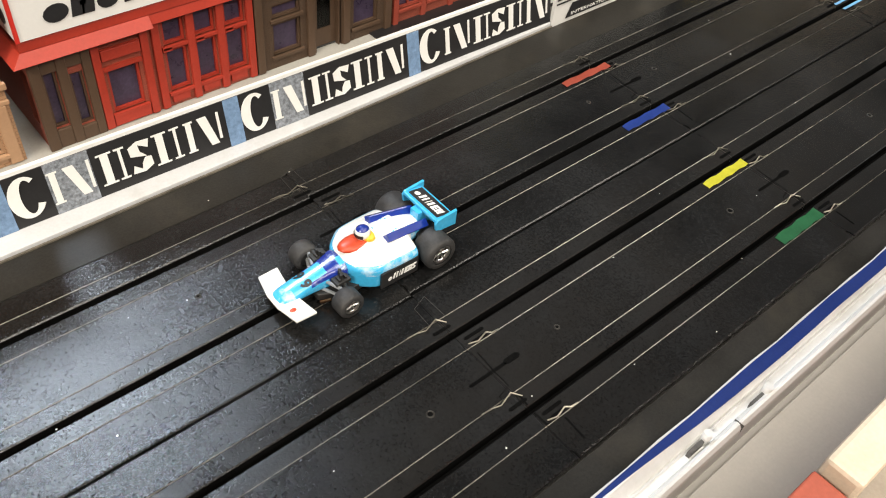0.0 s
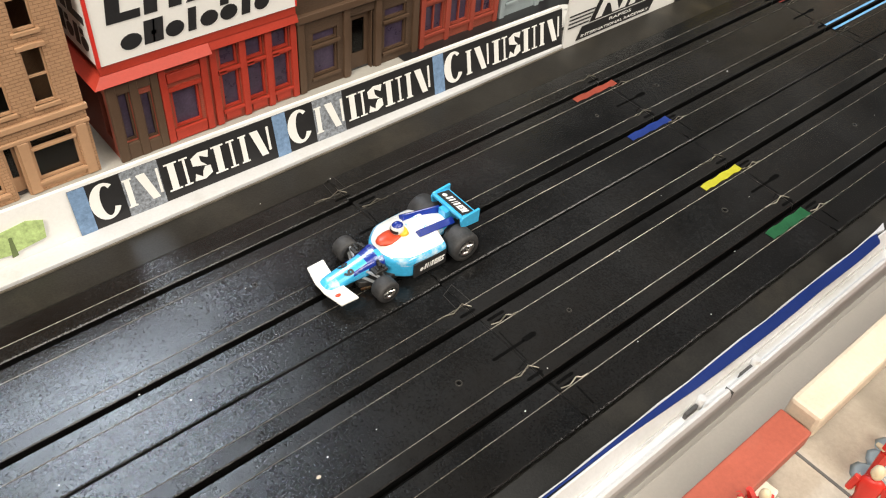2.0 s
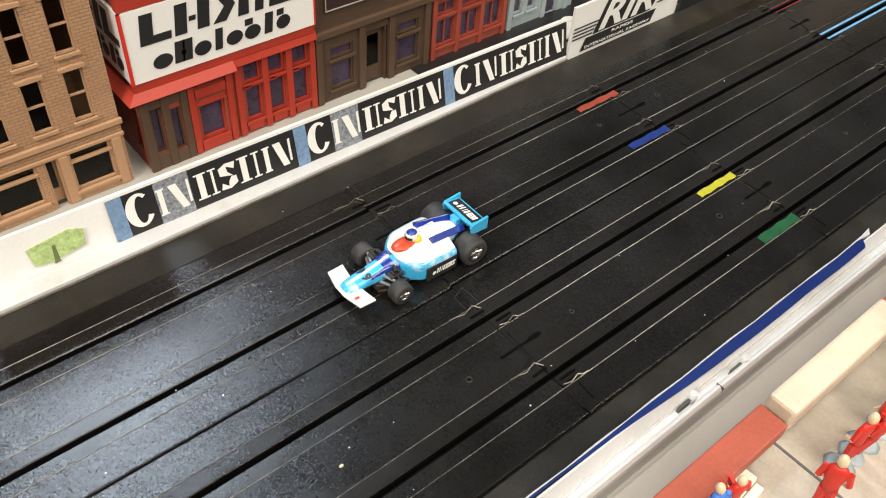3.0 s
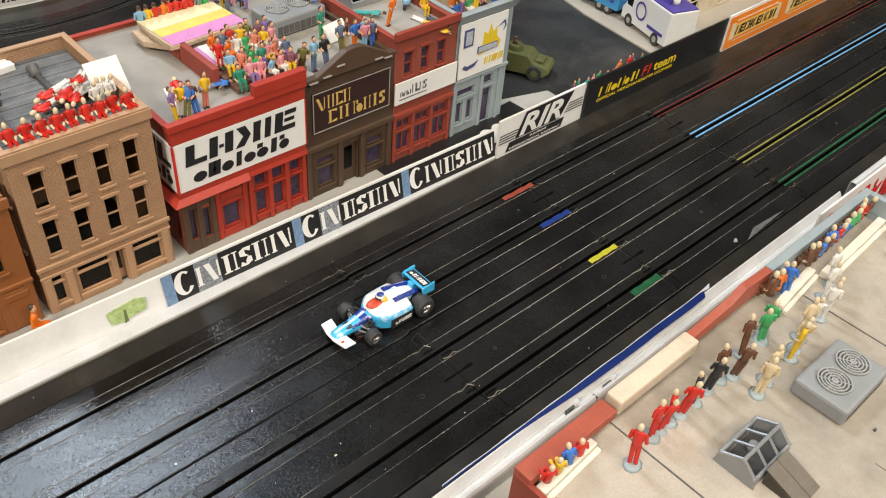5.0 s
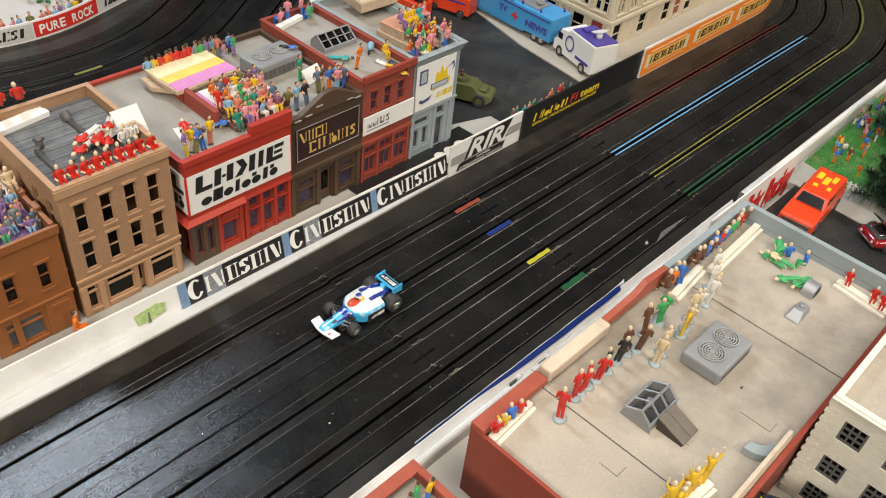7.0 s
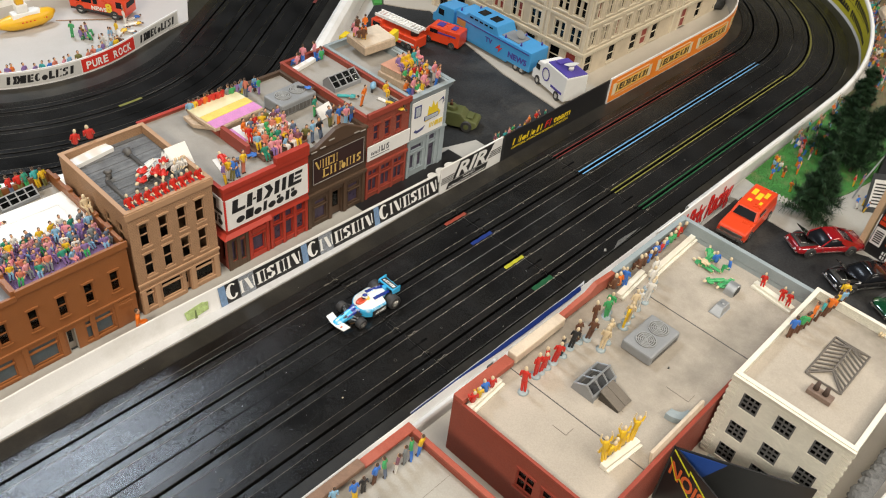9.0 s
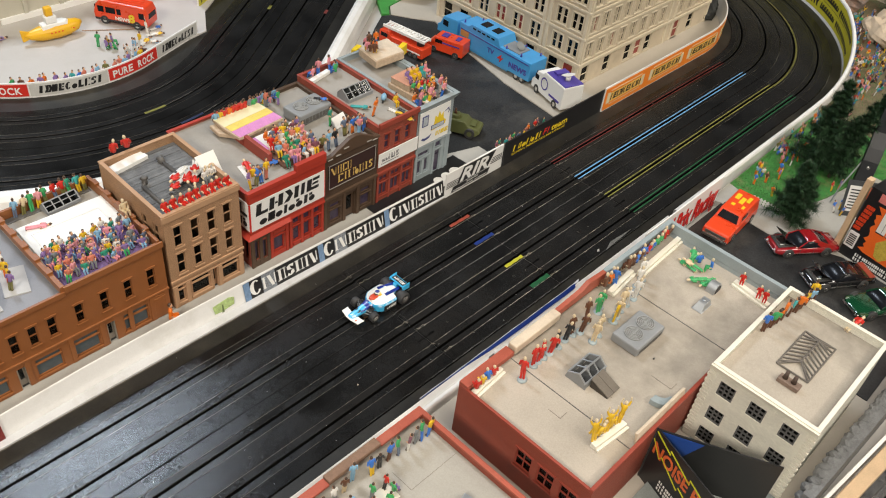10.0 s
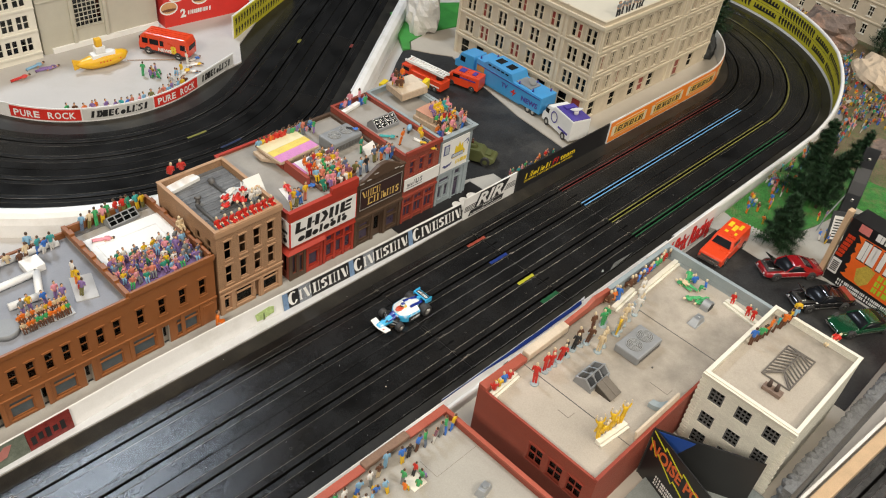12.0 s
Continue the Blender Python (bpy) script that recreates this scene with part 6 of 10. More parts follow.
# scattered crumbs and a pencilled square
rng = random.Random(4)
bm = B()
for x, y in ((-0.0613, 0.017), (-0.0762, 0.0462), (-0.0569, -0.0348), (-0.0747, -0.0337), (-0.1114, -0.0325), (-0.1048, -0.0558), (-0.0672, -0.059), (-0.069, -0.0166)) + tuple((rng.uniform(-0.45, 0.65), rng.uniform(-0.085, 0.085)) for k in range(60)):
    r = rng.uniform(0.00012, 0.00034)
    ball(bm, (x, y, r * 0.6), r * rng.uniform(0.7, 1.8), r, r * 0.6, seg=5, rings=3)
solid("crumbs", "pale crumbs and dust specks scattered on the track", "crumbs", bm, white_card, kind="stuff")
bm = B()
ball(bm, (-0.0808, -0.0379, 0.0004), 0.0009, 0.0006, 0.0005, seg=6, rings=4)
solid("crumb", "pale yellow crumb lying on the track", "crumb", bm, cream_wood)
bm = B()
prism(bm, [(0.2290, -0.0738), (0.2440, -0.0688), (0.2560, -0.0694), (0.2800, -0.0712), (0.2620, -0.0722), (0.2450, -0.0728)], 0.00008, 0.0002)
solid("paint_scrape", "thin chalky white scrape along the edge of the track", "scrape", bm, mat("chalk_scrape", (0.12, 0.118, 0.11), 0.8, var=0.7, scale=180, stain=(0.012, 0.012, 0.012)))
bm = B()
prism(bm, [(0.2195, -0.0690), (0.2235, -0.0672), (0.2248, -0.0682), (0.2222, -0.0704)], 0.00008, 0.0003)
solid("paper_scrap", "tiny grey paper scrap on the track", "paper scrap", bm, pavement_grey)

# ---------------------------------------------------------------- the racing car
paint_blue = mat("paint_blue", (0.05, 0.42, 0.74), 0.25, var=0.15, scale=250, bump=0.05, coat=0.5)
paint_navy = mat("paint_navy", (0.008, 0.03, 0.26), 0.25, var=0.15, coat=0.5)
paint_white = mat("paint_white", (0.84, 0.85, 0.82), 0.25, var=0.05, scale=200, bump=0.05, coat=0.5)
paint_red = mat("paint_red", (0.55, 0.06, 0.02), 0.35, var=0.3, scale=400, bump=0.1)
paint_yellow = mat("paint_yellow", (0.78, 0.5, 0.04), 0.35, var=0.15)
tyre_black = mat("tyre_black", (0.026, 0.026, 0.027), 0.6, var=0.5, scale=260, bump=0.5, stain=(0.06, 0.057, 0.053))
chassis_black = mat("chassis_black", (0.02, 0.02, 0.02), 0.45, var=0.3)
chrome = mat("chrome", (0.55, 0.55, 0.53), 0.28, metal=1.0, var=0.1, bump=0)


navy_worn = mat("navy_worn", (0.008, 0.03, 0.26), 0.25, var=0.15, scale=420, stain=(0.5, 0.62, 0.75), coat=0.4)


blue_worn = mat("blue_worn", (0.05, 0.42, 0.74), 0.25, var=0.15, scale=260, stain=(0.8, 0.84, 0.84), coat=0.5)


def loft(bm, sections, mi_of=None):
    """Skins a row of sections, each a closed loop of points of one count."""
    rows = [[bm.verts.new(p) for p in s] for s in sections]
    n = len(rows[0])
    for r, (a, b) in enumerate(zip(rows, rows[1:])):
        for i in range(n):
            f = bm.faces.new((a[i], b[i], b[(i + 1) % n], a[(i + 1) % n]))
            f.smooth = True
            f.material_index = mi_of(r, i) if mi_of else 0
    for s in (rows[0], rows[-1]):
        bm.faces.new(s).material_index = mi_of(0, 0) if mi_of else 0


def wheel(parent, x, y, z, r, w, side, n=24):
    bm = B()
    prof = [(w * 0.5, r * 0.62), (w * 0.5, r * 0.9), (w * 0.38, r), (-w * 0.38, r), (-w * 0.5, r * 0.9), (-w * 0.5, r * 0.62)]
    rows = []
    for k in range(n):
        a = 2 * math.pi * k / n
        rows.append([bm.verts.new((x + q * math.cos(a), y + o * side, z + q * math.sin(a))) for o, q in prof])
    for k in range(n):
        a, b = rows[k], rows[(k + 1) % n]
        for i in range(len(prof) - 1):
            bm.faces.new((a[i], b[i], b[i + 1], a[i + 1])).smooth = True
    t = part("wheel", bm, tyre_black, parent)
    bm = B()
    tube(bm, (x, y - side * w * 0.45, z), (x, y + side * w * 0.28, z), r * 0.62, r * 0.62, n)
    part("hub", bm, chassis_black, t)
    bm = B()
    sweep_n = 18
    ring = []
    for k in range(sweep_n):
        a = 2 * math.pi * k / sweep_n
        ring.append([bm.verts.new((x + q * math.cos(a), y + side * o, z + q * math.sin(a))) for o, q in ((w * 0.47, r * 0.62), (w * 0.5, r * 0.56), (w * 0.36, r * 0.46))])
    for k in range(sweep_n):
        a, b = ring[k], ring[(k + 1) % sweep_n]
        for i in range(2):
            bm.faces.new((a[i], b[i], b[i + 1], a[i + 1])).smooth = True
    for k in range(6):
        a = math.pi * k / 3
        tube(bm, (x, y + side * w * 0.34, z), (x + r * 0.5 * math.cos(a), y + side * w * 0.4, z + r * 0.5 * math.sin(a)), r * 0.07, n=4)
    tube(bm, (x, y + side * w * 0.3, z), (x, y + side * w * 0.42, z), r * 0.13, n=10)
    part("rim", bm, chrome, t, "chromed wheel rim")


car = thing("slot_car", "light blue and white open-wheel toy racing car with a driver", "toy race car", pose(-0.0064, 0.0207, 0.0002, 0, 0, 179))


def section(x, w, zb, zs, zt, wt, tuck=0.9):
    return [(x, -w * tuck, zb), (x, -w, zb + 0.3 * (zs - zb)), (x, -w, zs), (x, -wt, zt), (x, 0, zt + 0.0004), (x, wt, zt), (x, w, zs), (x, w, zb + 0.3 * (zs - zb)), (x, w * tuck, zb), (x, 0, zb)]


def ring(z, k, dx=0.0):
    """The plan of the bodywork at a height, drawn in across by the factor k."""
    half = [(0.0098, 0.0052), (0.0062, 0.0088), (0.0028, 0.0114), (0.0008, 0.0122), (-0.0070, 0.0126), (-0.0138, 0.0126), (-0.0148, 0.0121), (-0.0150, 0.0060)]
    return [(x + dx * (1 if x > 0 else -0.3), y * k, z) for x, y in half] + [(x + dx * (1 if x > 0 else -0.3), -y * k, z) for x, y in half[::-1]]


bm = B()
loft(bm, [ring(0.0022, 0.97), ring(0.0028, 1.0), ring(0.0088, 1.0), ring(0.0100, 0.985), ring(0.0112, 0.92, -0.0006), ring(0.0132, 0.66, -0.0022), ring(0.0146, 0.46, -0.0034), ring(0.0150, 0.30, -0.0040)], lambda r, i: 0 if r < 2 else 2 if r < 4 else 1)
body = part("body", bm, [paint_blue, paint_white, blue_worn], car)
sub = body.modifiers.new("round", "SUBSURF")
sub.levels = sub.render_levels = 2
bm = B()
loft(bm, [section(0.0080, 0.0062, 0.004, 0.0105, 0.0122, 0.0040), section(0.0105, 0.0056, 0.004, 0.0098, 0.0117, 0.0038), section(0.0150, 0.0042, 0.004, 0.0090, 0.0106, 0.0030), section(0.0215, 0.0037, 0.0045, 0.0078, 0.0091, 0.0032), section(0.0280, 0.0038, 0.0045, 0.0068, 0.0078, 0.0030), section(0.0315, 0.0034, 0.0045, 0.0062, 0.0069, 0.0026), section(0.0328, 0.0028, 0.0045, 0.0054, 0.0060, 0.0020)], lambda r, i: 1 if r == 1 or (r == 0 and i != 4) or (r == 2 and i in (2, 5)) else 2 if r > 3 else 0)
nose = part("nose", bm, [paint_blue, navy_worn, blue_worn], car, "light blue nose with a worn navy band")
sub = nose.modifiers.new("round", "SUBSURF")
sub.levels = sub.render_levels = 2
bm = B()
loft(bm, [section(-0.0020, 0.0042, 0.011, 0.0148, 0.0168, 0.0020), section(-0.0050, 0.0046, 0.011, 0.0146, 0.0166, 0.0024), section(-0.0110, 0.0060, 0.009, 0.0128, 0.0152, 0.0030), section(-0.0165, 0.0054, 0.007, 0.0118, 0.0140, 0.0030), section(-0.0215, 0.0044, 0.006, 0.0102, 0.0124, 0.0026), section(-0.0250, 0.0032, 0.006, 0.0090, 0.0104, 0.0018)], lambda r, i: 1 if r < 3 or i in (3, 4) else 2)
cover = part("engine_cover", bm, [paint_blue, paint_white, blue_worn], car, "white engine cover with worn blue sides")
sub = cover.modifiers.new("round", "SUBSURF")
sub.levels = sub.render_levels = 2
bm = B()
ball(bm, (0.0030, 0, 0.0143), 0.0062, 0.0036, 0.0014, seg=14, rings=8)
part("cockpit", bm, paint_red, car, "red painted cockpit opening")
bm = B()
ball(bm, (-0.0018, 0, 0.0155), 0.0026, 0.0038, 0.0016, seg=12, rings=6)
part("head_rest", bm, paint_yellow, car)
bm = B()
ball(bm, (-0.0002, 0, 0.0172), 0.0027, 0.0025, 0.0028, seg=16, rings=10)
for f in bm.faces:
    f.material_index = 1 if f.calc_center_median().z > 0.0185 else 0
hm = part("helmet", bm, [paint_white, paint_navy], car, "white helmet with a blue crown")
bm = B()
sweep(bm, arc(-0.0002, 0, 0.00275, -60, 60, 12), [(0, 0.0165), (-0.0001, 0.0172), (0, 0.0179)])
part("visor", bm, black_print, hm)
for y in (1, -1):
    bm = B()
    M = pose(-0.0150, y * 0.0050, 0.0140, y * -38, -10, y * 4)
    box(bm, -0.0085, 0.0092, -0.0014, 0.0014, -0.002, 0.0008, 0, M)
    part("stripe", bm, paint_navy, car, bevel=0.0003)
bm = B()
tube(bm, (-0.0045, 0, 0.0148), (-0.0035, 0, 0.0165), 0.0013, 0.0010, 8)
part("roll_hoop", bm, paint_blue, car)
for s in (1, -1):
    bm = B()
    m = pose(-0.0068, s * 0.01255, 0, 0, 0, 0 if s < 0 else 180)
    box(bm, -0.0080, 0.0070, -0.0003, 0.0004, 0.0024, 0.0090, 0, m)
    pl = part("side_panel", bm, black_print, car, "black side panel with white marks")
    bm = B()
    print_row(bm, "dipizhw", -0.0055, 0.0058, 0.0046, 0.0070, m @ Matrix.Translation((0, -0.0003, 0)), 0.2, 0.3, False)
    part("lettering_bars", bm, white_card, pl)
bm = B()
m = pose(0, 0, 0)
prism(bm, [(0.0248, -0.0115), (0.0320, -0.0112), (0.0338, -0.003), (0.0338, 0.003), (0.0320, 0.0112), (0.0248, 0.0115), (0.0262, 0.003), (0.0262, -0.003)], 0.0052, 0.0062)
fw = part("front_wing", bm, paint_white, car, "white front wing", bevel=0.0003)
bm = B()
ball(bm, (0.0305, 0.0068, 0.0064), 0.0012, 0.0008, 0.0002, seg=8, rings=4)
part("chip", bm, paint_red, fw)
bm = B()
M = Matrix.Translation((-0.0276, 0, 0.0152)) @ pose(0, 0, 0, 0, -9, 0)
box(bm, -0.0042, 0.0042, -0.0086, 0.0086, -0.0006, 0.0006, 0, M)
rwg = part("rear_wing", bm, paint_blue, car, bevel=0.0003)
bm = B()
for s in (1, -1):
    prism(bm, [(-0.0324, 0.0108), (-0.0238, 0.0114), (-0.0232, 0.0150), (-0.0242, 0.0164), (-0.0324, 0.0172)], -0.0005, 0.0005, 0, Matrix.Translation((0, s * 0.0088, 0)) @ pose(0, 0, 0, 90, 0, 0))
part("end_plate", bm, paint_blue, rwg, bevel=0.0002)
bm = B()
box(bm, -0.0032, 0.0028, -0.0076, 0.0076, 0.0006, 0.0008, 0, M)
bl = part("wing_panel", bm, black_print, rwg, "black wing panel with white marks")
bm = B()
print_row(bm, "dipizh", -0.0066, 0.0066, -0.0016, 0.0014, M @ Matrix.Translation((0, 0, 0.0009)) @ pose(0, 0, 0, 0, 0, 90) @ pose(0, 0, 0, -90, 0, 0), 0.1, 0.3, False)
part("lettering_bars", bm, white_card, bl)
bm = B()
box(bm, -0.0285, -0.0215, -0.0020, 0.0020, 0.0085, 0.0152)
part("wing_post", bm, paint_blue, rwg)
bm = B()
prism(bm, [(-0.027, -0.0065), (0.012, -0.0085), (0.02, -0.0045), (0.02, 0.0045), (0.012, 0.0085), (-0.027, 0.0065)], 0.0016, 0.0042)
box(bm, -0.027, -0.019, -0.0085, 0.0085, 0.0045, 0.0100)
part("chassis", bm, chassis_black, car, bevel=0.0003)
bm = B()
box(bm, 0.0175, 0.0245, -0.0007, 0.0007, -0.0035, 0.004)
part("guide_pin", bm, chassis_black, car)
for s in (1, -1):
    wheel(car, -0.0222, s * 0.0108, 0.0063, 0.0062, 0.0088, s)
    wheel(car, 0.0142, s * 0.0126, 0.0047, 0.0046, 0.0058, s)
    bm = B()
    tube(bm, (-0.0225, s * 0.006, 0.0084), (-0.0225, s * 0.0075, 0.0084), 0.0016, n=8)
    part("axle", bm, chrome, car)
    for p, q, mt in (((0.0165, s * 0.003, 0.0075), (0.0140, s * 0.0100, 0.0078), steel_grey), ((0.0105, s * 0.004, 0.0085), (0.0130, s * 0.0100, 0.0078), chassis_black), ((0.0175, s * 0.003, 0.0045), (0.0145, s * 0.0100, 0.0050), steel_grey)):
        bm = B()
        tube(bm, p, q, 0.0006, n=6)
        part("suspension_arm", bm, mt, car)
    bm = B()
    for k in range(3):
        tube(bm, (0.0118 + 0.0004 * k, s * (0.0046 + 0.0011 * k), 0.0088), (0.0118 + 0.0004 * k, s * (0.0046 + 0.0011 * k), 0.0112), 0.0007, 0.0006, 6)
    part("spring", bm, chassis_black, car)
    bm = B()
    tube(bm, (0.0195, s * 0.0052, 0.0012), (0.0168, s * 0.0075, 0.0030), 0.0005, n=5)
    part("pickup_shoe", bm, mat("copper", (0.35, 0.18, 0.09), 0.4, metal=1.0), car)
for s in (1, -1):
    M = pose(0.0225, s * 0.0021, 0.00905, s * -24, 9, 0)
    bm = words("9", 0.0036, 0.0024, 0.00022)
    bm.transform(M @ pose(0, 0, 0, 0, 0, 90) @ Matrix.Translation((-0.0012, -0.0018, 0)))
    part("race_number", bm, black_print, car)
    bm = B()
    box(bm, 0.0098, 0.0152, min(s * 0.0046, s * 0.0082), max(s * 0.0046, s * 0.0082), 0.0078, 0.0092)
    box(bm, 0.0108, 0.0116, min(s * 0.0052, s * 0.0076), max(s * 0.0052, s * 0.0076), 0.0092, 0.0102)
    box(bm, 0.0132, 0.0140, min(s * 0.0052, s * 0.0076), max(s * 0.0052, s * 0.0076), 0.0092, 0.0100)
    part("damper_block", bm, chassis_black, car, "black moulded suspension block", bevel=0.0002)

# ---------------------------------------------------------------- painted figurines
def paint(name, rgb):
    return mat("fig_" + name, rgb, 0.45, var=0.12, scale=300, bump=0.03)


SHIRTS = {"plum": (0.2, 0.075, 0.11), "olive": (0.17, 0.16, 0.05), "salmon": (0.62, 0.2, 0.13), "slate": (0.12, 0.16, 0.24), "rose": (0.68, 0.3, 0.33), "jade": (0.03, 0.26, 0.17), "red": (0.55, 0.025, 0.015), "orange": (0.72, 0.17, 0.015), "yellow": (0.72, 0.46, 0.02), "green": (0.05, 0.36, 0.12), "teal": (0.05, 0.36, 0.36), "blue": (0.04, 0.17, 0.58), "pale blue": (0.22, 0.42, 0.6), "purple": (0.24, 0.15, 0.36), "pink": (0.7, 0.27, 0.32), "white": (0.72, 0.7, 0.66), "brown": (0.12, 0.05, 0.025), "grey": (0.2, 0.22, 0.23), "black": (0.02, 0.02, 0.022), "cream": (0.65, 0.52, 0.33)}
SKIN = paint("skin", (0.6, 0.34, 0.2))
PALE = paint("pale_skin", (0.66, 0.54, 0.36))
HAIR = paint("hair", (0.06, 0.035, 0.022))
BASE = paint("base", (0.3, 0.36, 0.38))
COLOURS = {k: paint(k.replace(" ", "_"), v) for k, v in SHIRTS.items()}
FIGS = {}


def figure_mesh(stance, top, legs, pale):
    """One plain little figure, 1 high; seated ones sit on z = 0 with their feet in front."""
    key = (stance, top, legs, pale)
    if key in FIGS:
        return FIGS[key]
    bm = B()
    z0 = 0.0
    if stance in ("stand", "cheer", "based", "lie"):
        for s in (-1, 1):
            tube(bm, (s * 0.055, 0.01 * s, 0.0), (s * 0.05, 0, 0.47), 0.045, 0.06, 6, 1)
            box(bm, s * 0.055 - 0.035, s * 0.055 + 0.035, -0.09, 0.03, 0.0, 0.04, 3)
        z0 = 0.44
    else:
        for s in (-1, 1):
            tube(bm, (s * 0.06, 0.0, 0.06), (s * 0.075, -0.24, 0.1), 0.065, 0.055, 6, 1)
            tube(bm, (s * 0.075, -0.24, 0.12), (s * 0.07, -0.28, -0.14), 0.05, 0.04, 6, 1)
            box(bm, s * 0.07 - 0.03, s * 0.07 + 0.03, -0.35, -0.25, -0.16, -0.12, 3)
    loops = []
    for z, a, b in ((0, 0.1, 0.07), (0.12, 0.095, 0.065), (0.28, 0.13, 0.075), (0.36, 0.11, 0.06), (0.38, 0.04, 0.035)):
        loops.append([(a * math.cos(k * math.pi / 4), b * math.sin(k * math.pi / 4), z0 + z) for k in range(8)])
    loft(bm, loops)
    sh = z0 + 0.33
    for s in (-1, 1):
        if stance == "cheer":
            tube(bm, (s * 0.13, 0, sh), (s * 0.2, -0.03, sh + 0.16), 0.045, 0.035, 5, 0)
            tube(bm, (s * 0.2, -0.03, sh + 0.16), (s * 0.16, -0.04, sh + 0.32), 0.03, 0.025, 5, 2)
        else:
            tube(bm, (s * 0.13, 0, sh), (s * 0.17, 0.01, sh - 0.17), 0.045, 0.038, 5, 0)
            tube(bm, (s * 0.17, 0.01, sh - 0.17), (s * 0.11, -0.11, sh - 0.24), 0.034, 0.028, 5, 2)
    ball(bm, (0, -0.005, z0 + 0.46), 0.068, 0.075, 0.085, 2, 8, 6)
    if not pale:
        ball(bm, (0, 0.018, z0 + 0.49), 0.07, 0.074, 0.068, 3, 8, 6)
    if stance == "based":
        ball(bm, (0, 0.0, 0.0), 0.2, 0.26, 0.05, 4, 10, 4)
    me = bpy.data.meshes.new("figurine")
    bmesh.ops.recalc_face_normals(bm, faces=bm.faces)
    bm.to_mesh(me)
    bm.free()
    for m in (COLOURS[top], COLOURS[legs], PALE if pale else SKIN, PALE if pale else HAIR, BASE):
        me.materials.append(m)
    FIGS[key] = me
    return me


JOINED = {}
sway = random.Random(41)
HOW = {"stand": "standing", "cheer": "cheering", "based": "on a base", "lie": "lying", "sit": "seated"}


def figurine(x, y, z, rz, stance="stand", top="red", legs="blue", h=0.019, pale=False, place="on the roof", group="figurines", joined=""):
    m = pose(x, y, z, 0, 0, rz)
    if stance == "lie":
        m = m @ pose(0, 0, 0.07 * h, 85, 0, 0)
    elif stance == "sit":
        m = Matrix.Translation((0, 0, 0.19 * h)) @ m
    slim = 0.74 if stance == "based" else 0.8
    h *= 1.0 if stance == "based" else 1.22
    m = m @ pose(0, 0, 0, sway.uniform(-9, 9), sway.uniform(-9, 9), 0) @ Matrix.Diagonal((h * sway.uniform(0.95, 1.15) * slim, h * slim, h, 1))
    if joined:
        JOINED.setdefault(joined, []).append((figure_mesh(stance, top, legs, pale), m))
        return
    ob = new("figurine", figure_mesh(stance, top, legs, pale))
    ob.matrix_basis = m
    tagged(ob, f"{top} painted figurine {HOW[stance]} {place}", "figurine", group)


rng = random.Random(11)
NAMES = list(SHIRTS)


def crowd(x0, x1, y0, y1, z, n, stances, tops, face, place, group, h=0.0185, gap=0.006, slope=0.0, pale=False, legs=None, joined=""):
    """Figurines strewn over a patch, no two closer than the gap; slope raises them towards y1."""
    done = []
    n, gap = round(n * 0.86), gap * 1.12
    for k in range(n * 30):
        if len(done) >= n:
            break
        x, y = rng.uniform(x0, x1), rng.uniform(y0, y1)
        if any((x - a) ** 2 + (y - b) ** 2 < gap * gap for a, b in done):
            continue
        done.append((x, y))
        figurine(x, y, z + slope * (y - y0), face + rng.uniform(-30, 30), rng.choice(stances), rng.choice(tops), rng.choice(legs or ["blue", "brown", "grey", "yellow", "purple", "white", "black"]), h * rng.uniform(0.9, 1.08), pale, place, group, joined)


BRIGHT = ["plum", "olive", "salmon", "slate", "rose", "jade", "red", "orange", "yellow", "green", "teal", "blue", "pale blue", "purple", "pink", "brown"]
T = 0.0012
# ---- on the tan roof
TR = 0.0988
for k in range(9):
    figurine(-0.1372 + 0.0074 * k, 0.1405 + 0.0012 * math.sin(k * 2), TR + 0.003, rng.uniform(-25, 25), "sit", "red", "red", 0.0188, True, "at the edge of the plank roof", "red figurines on the tan house")
bm = B()
box(bm, -0.0115, 0.0115, -0.012, 0.012, 0, 0.0022)
solid("white_board", "white painted board lying tilted on the plank roof", "board", bm, white_card, pose(-0.0915, 0.178, TR + 0.002, -14, 10, 30), bevel=0.0003)
for k in range(6):
    figurine(-0.098 + 0.003 * k, 0.171 + 0.0045 * (k % 3), TR + 0.0045 + 0.001 * k, -60 + 25 * (k % 2), "lie", "red", "white", 0.02, True, "on a white board on the roof", "red figurines on the tan house")
for k in range(4):
    figurine(-0.0865 + 0.0035 * k, 0.160 + 0.001 * k, TR, -30 * k, "sit", "white", "grey", 0.018, True, "on the plank roof", "pale figurines on the tan house")
bm = B()
box(bm, -0.0095, 0.0095, -0.0006, 0.0006, 0, 0.0195)
solid("white_card", "blank white card standing tilted by the parapet", "card", bm, white_card, pose(-0.0745, 0.166, TR, -38, 0, 0))
bm = B()
for k in range(2):
    box(bm, 0, 0.036, 0.0062 * k, 0.0055 + 0.0062 * k, 0, 0.004 - 0.001 * k)
solid("bench", "double white wooden strip laid as a roof bench", "bench", bm, white_card, pose(-0.141, 0.2145, TR, 0, 0, 8), bevel=0.0004)
for x, y in ((-0.131, 0.2305), (-0.118, 0.2305)):
    figurine(x, y, 0.1072, 160, "sit", "red", "red", 0.021, True, "on the back parapet", "red figurines on the tan house")
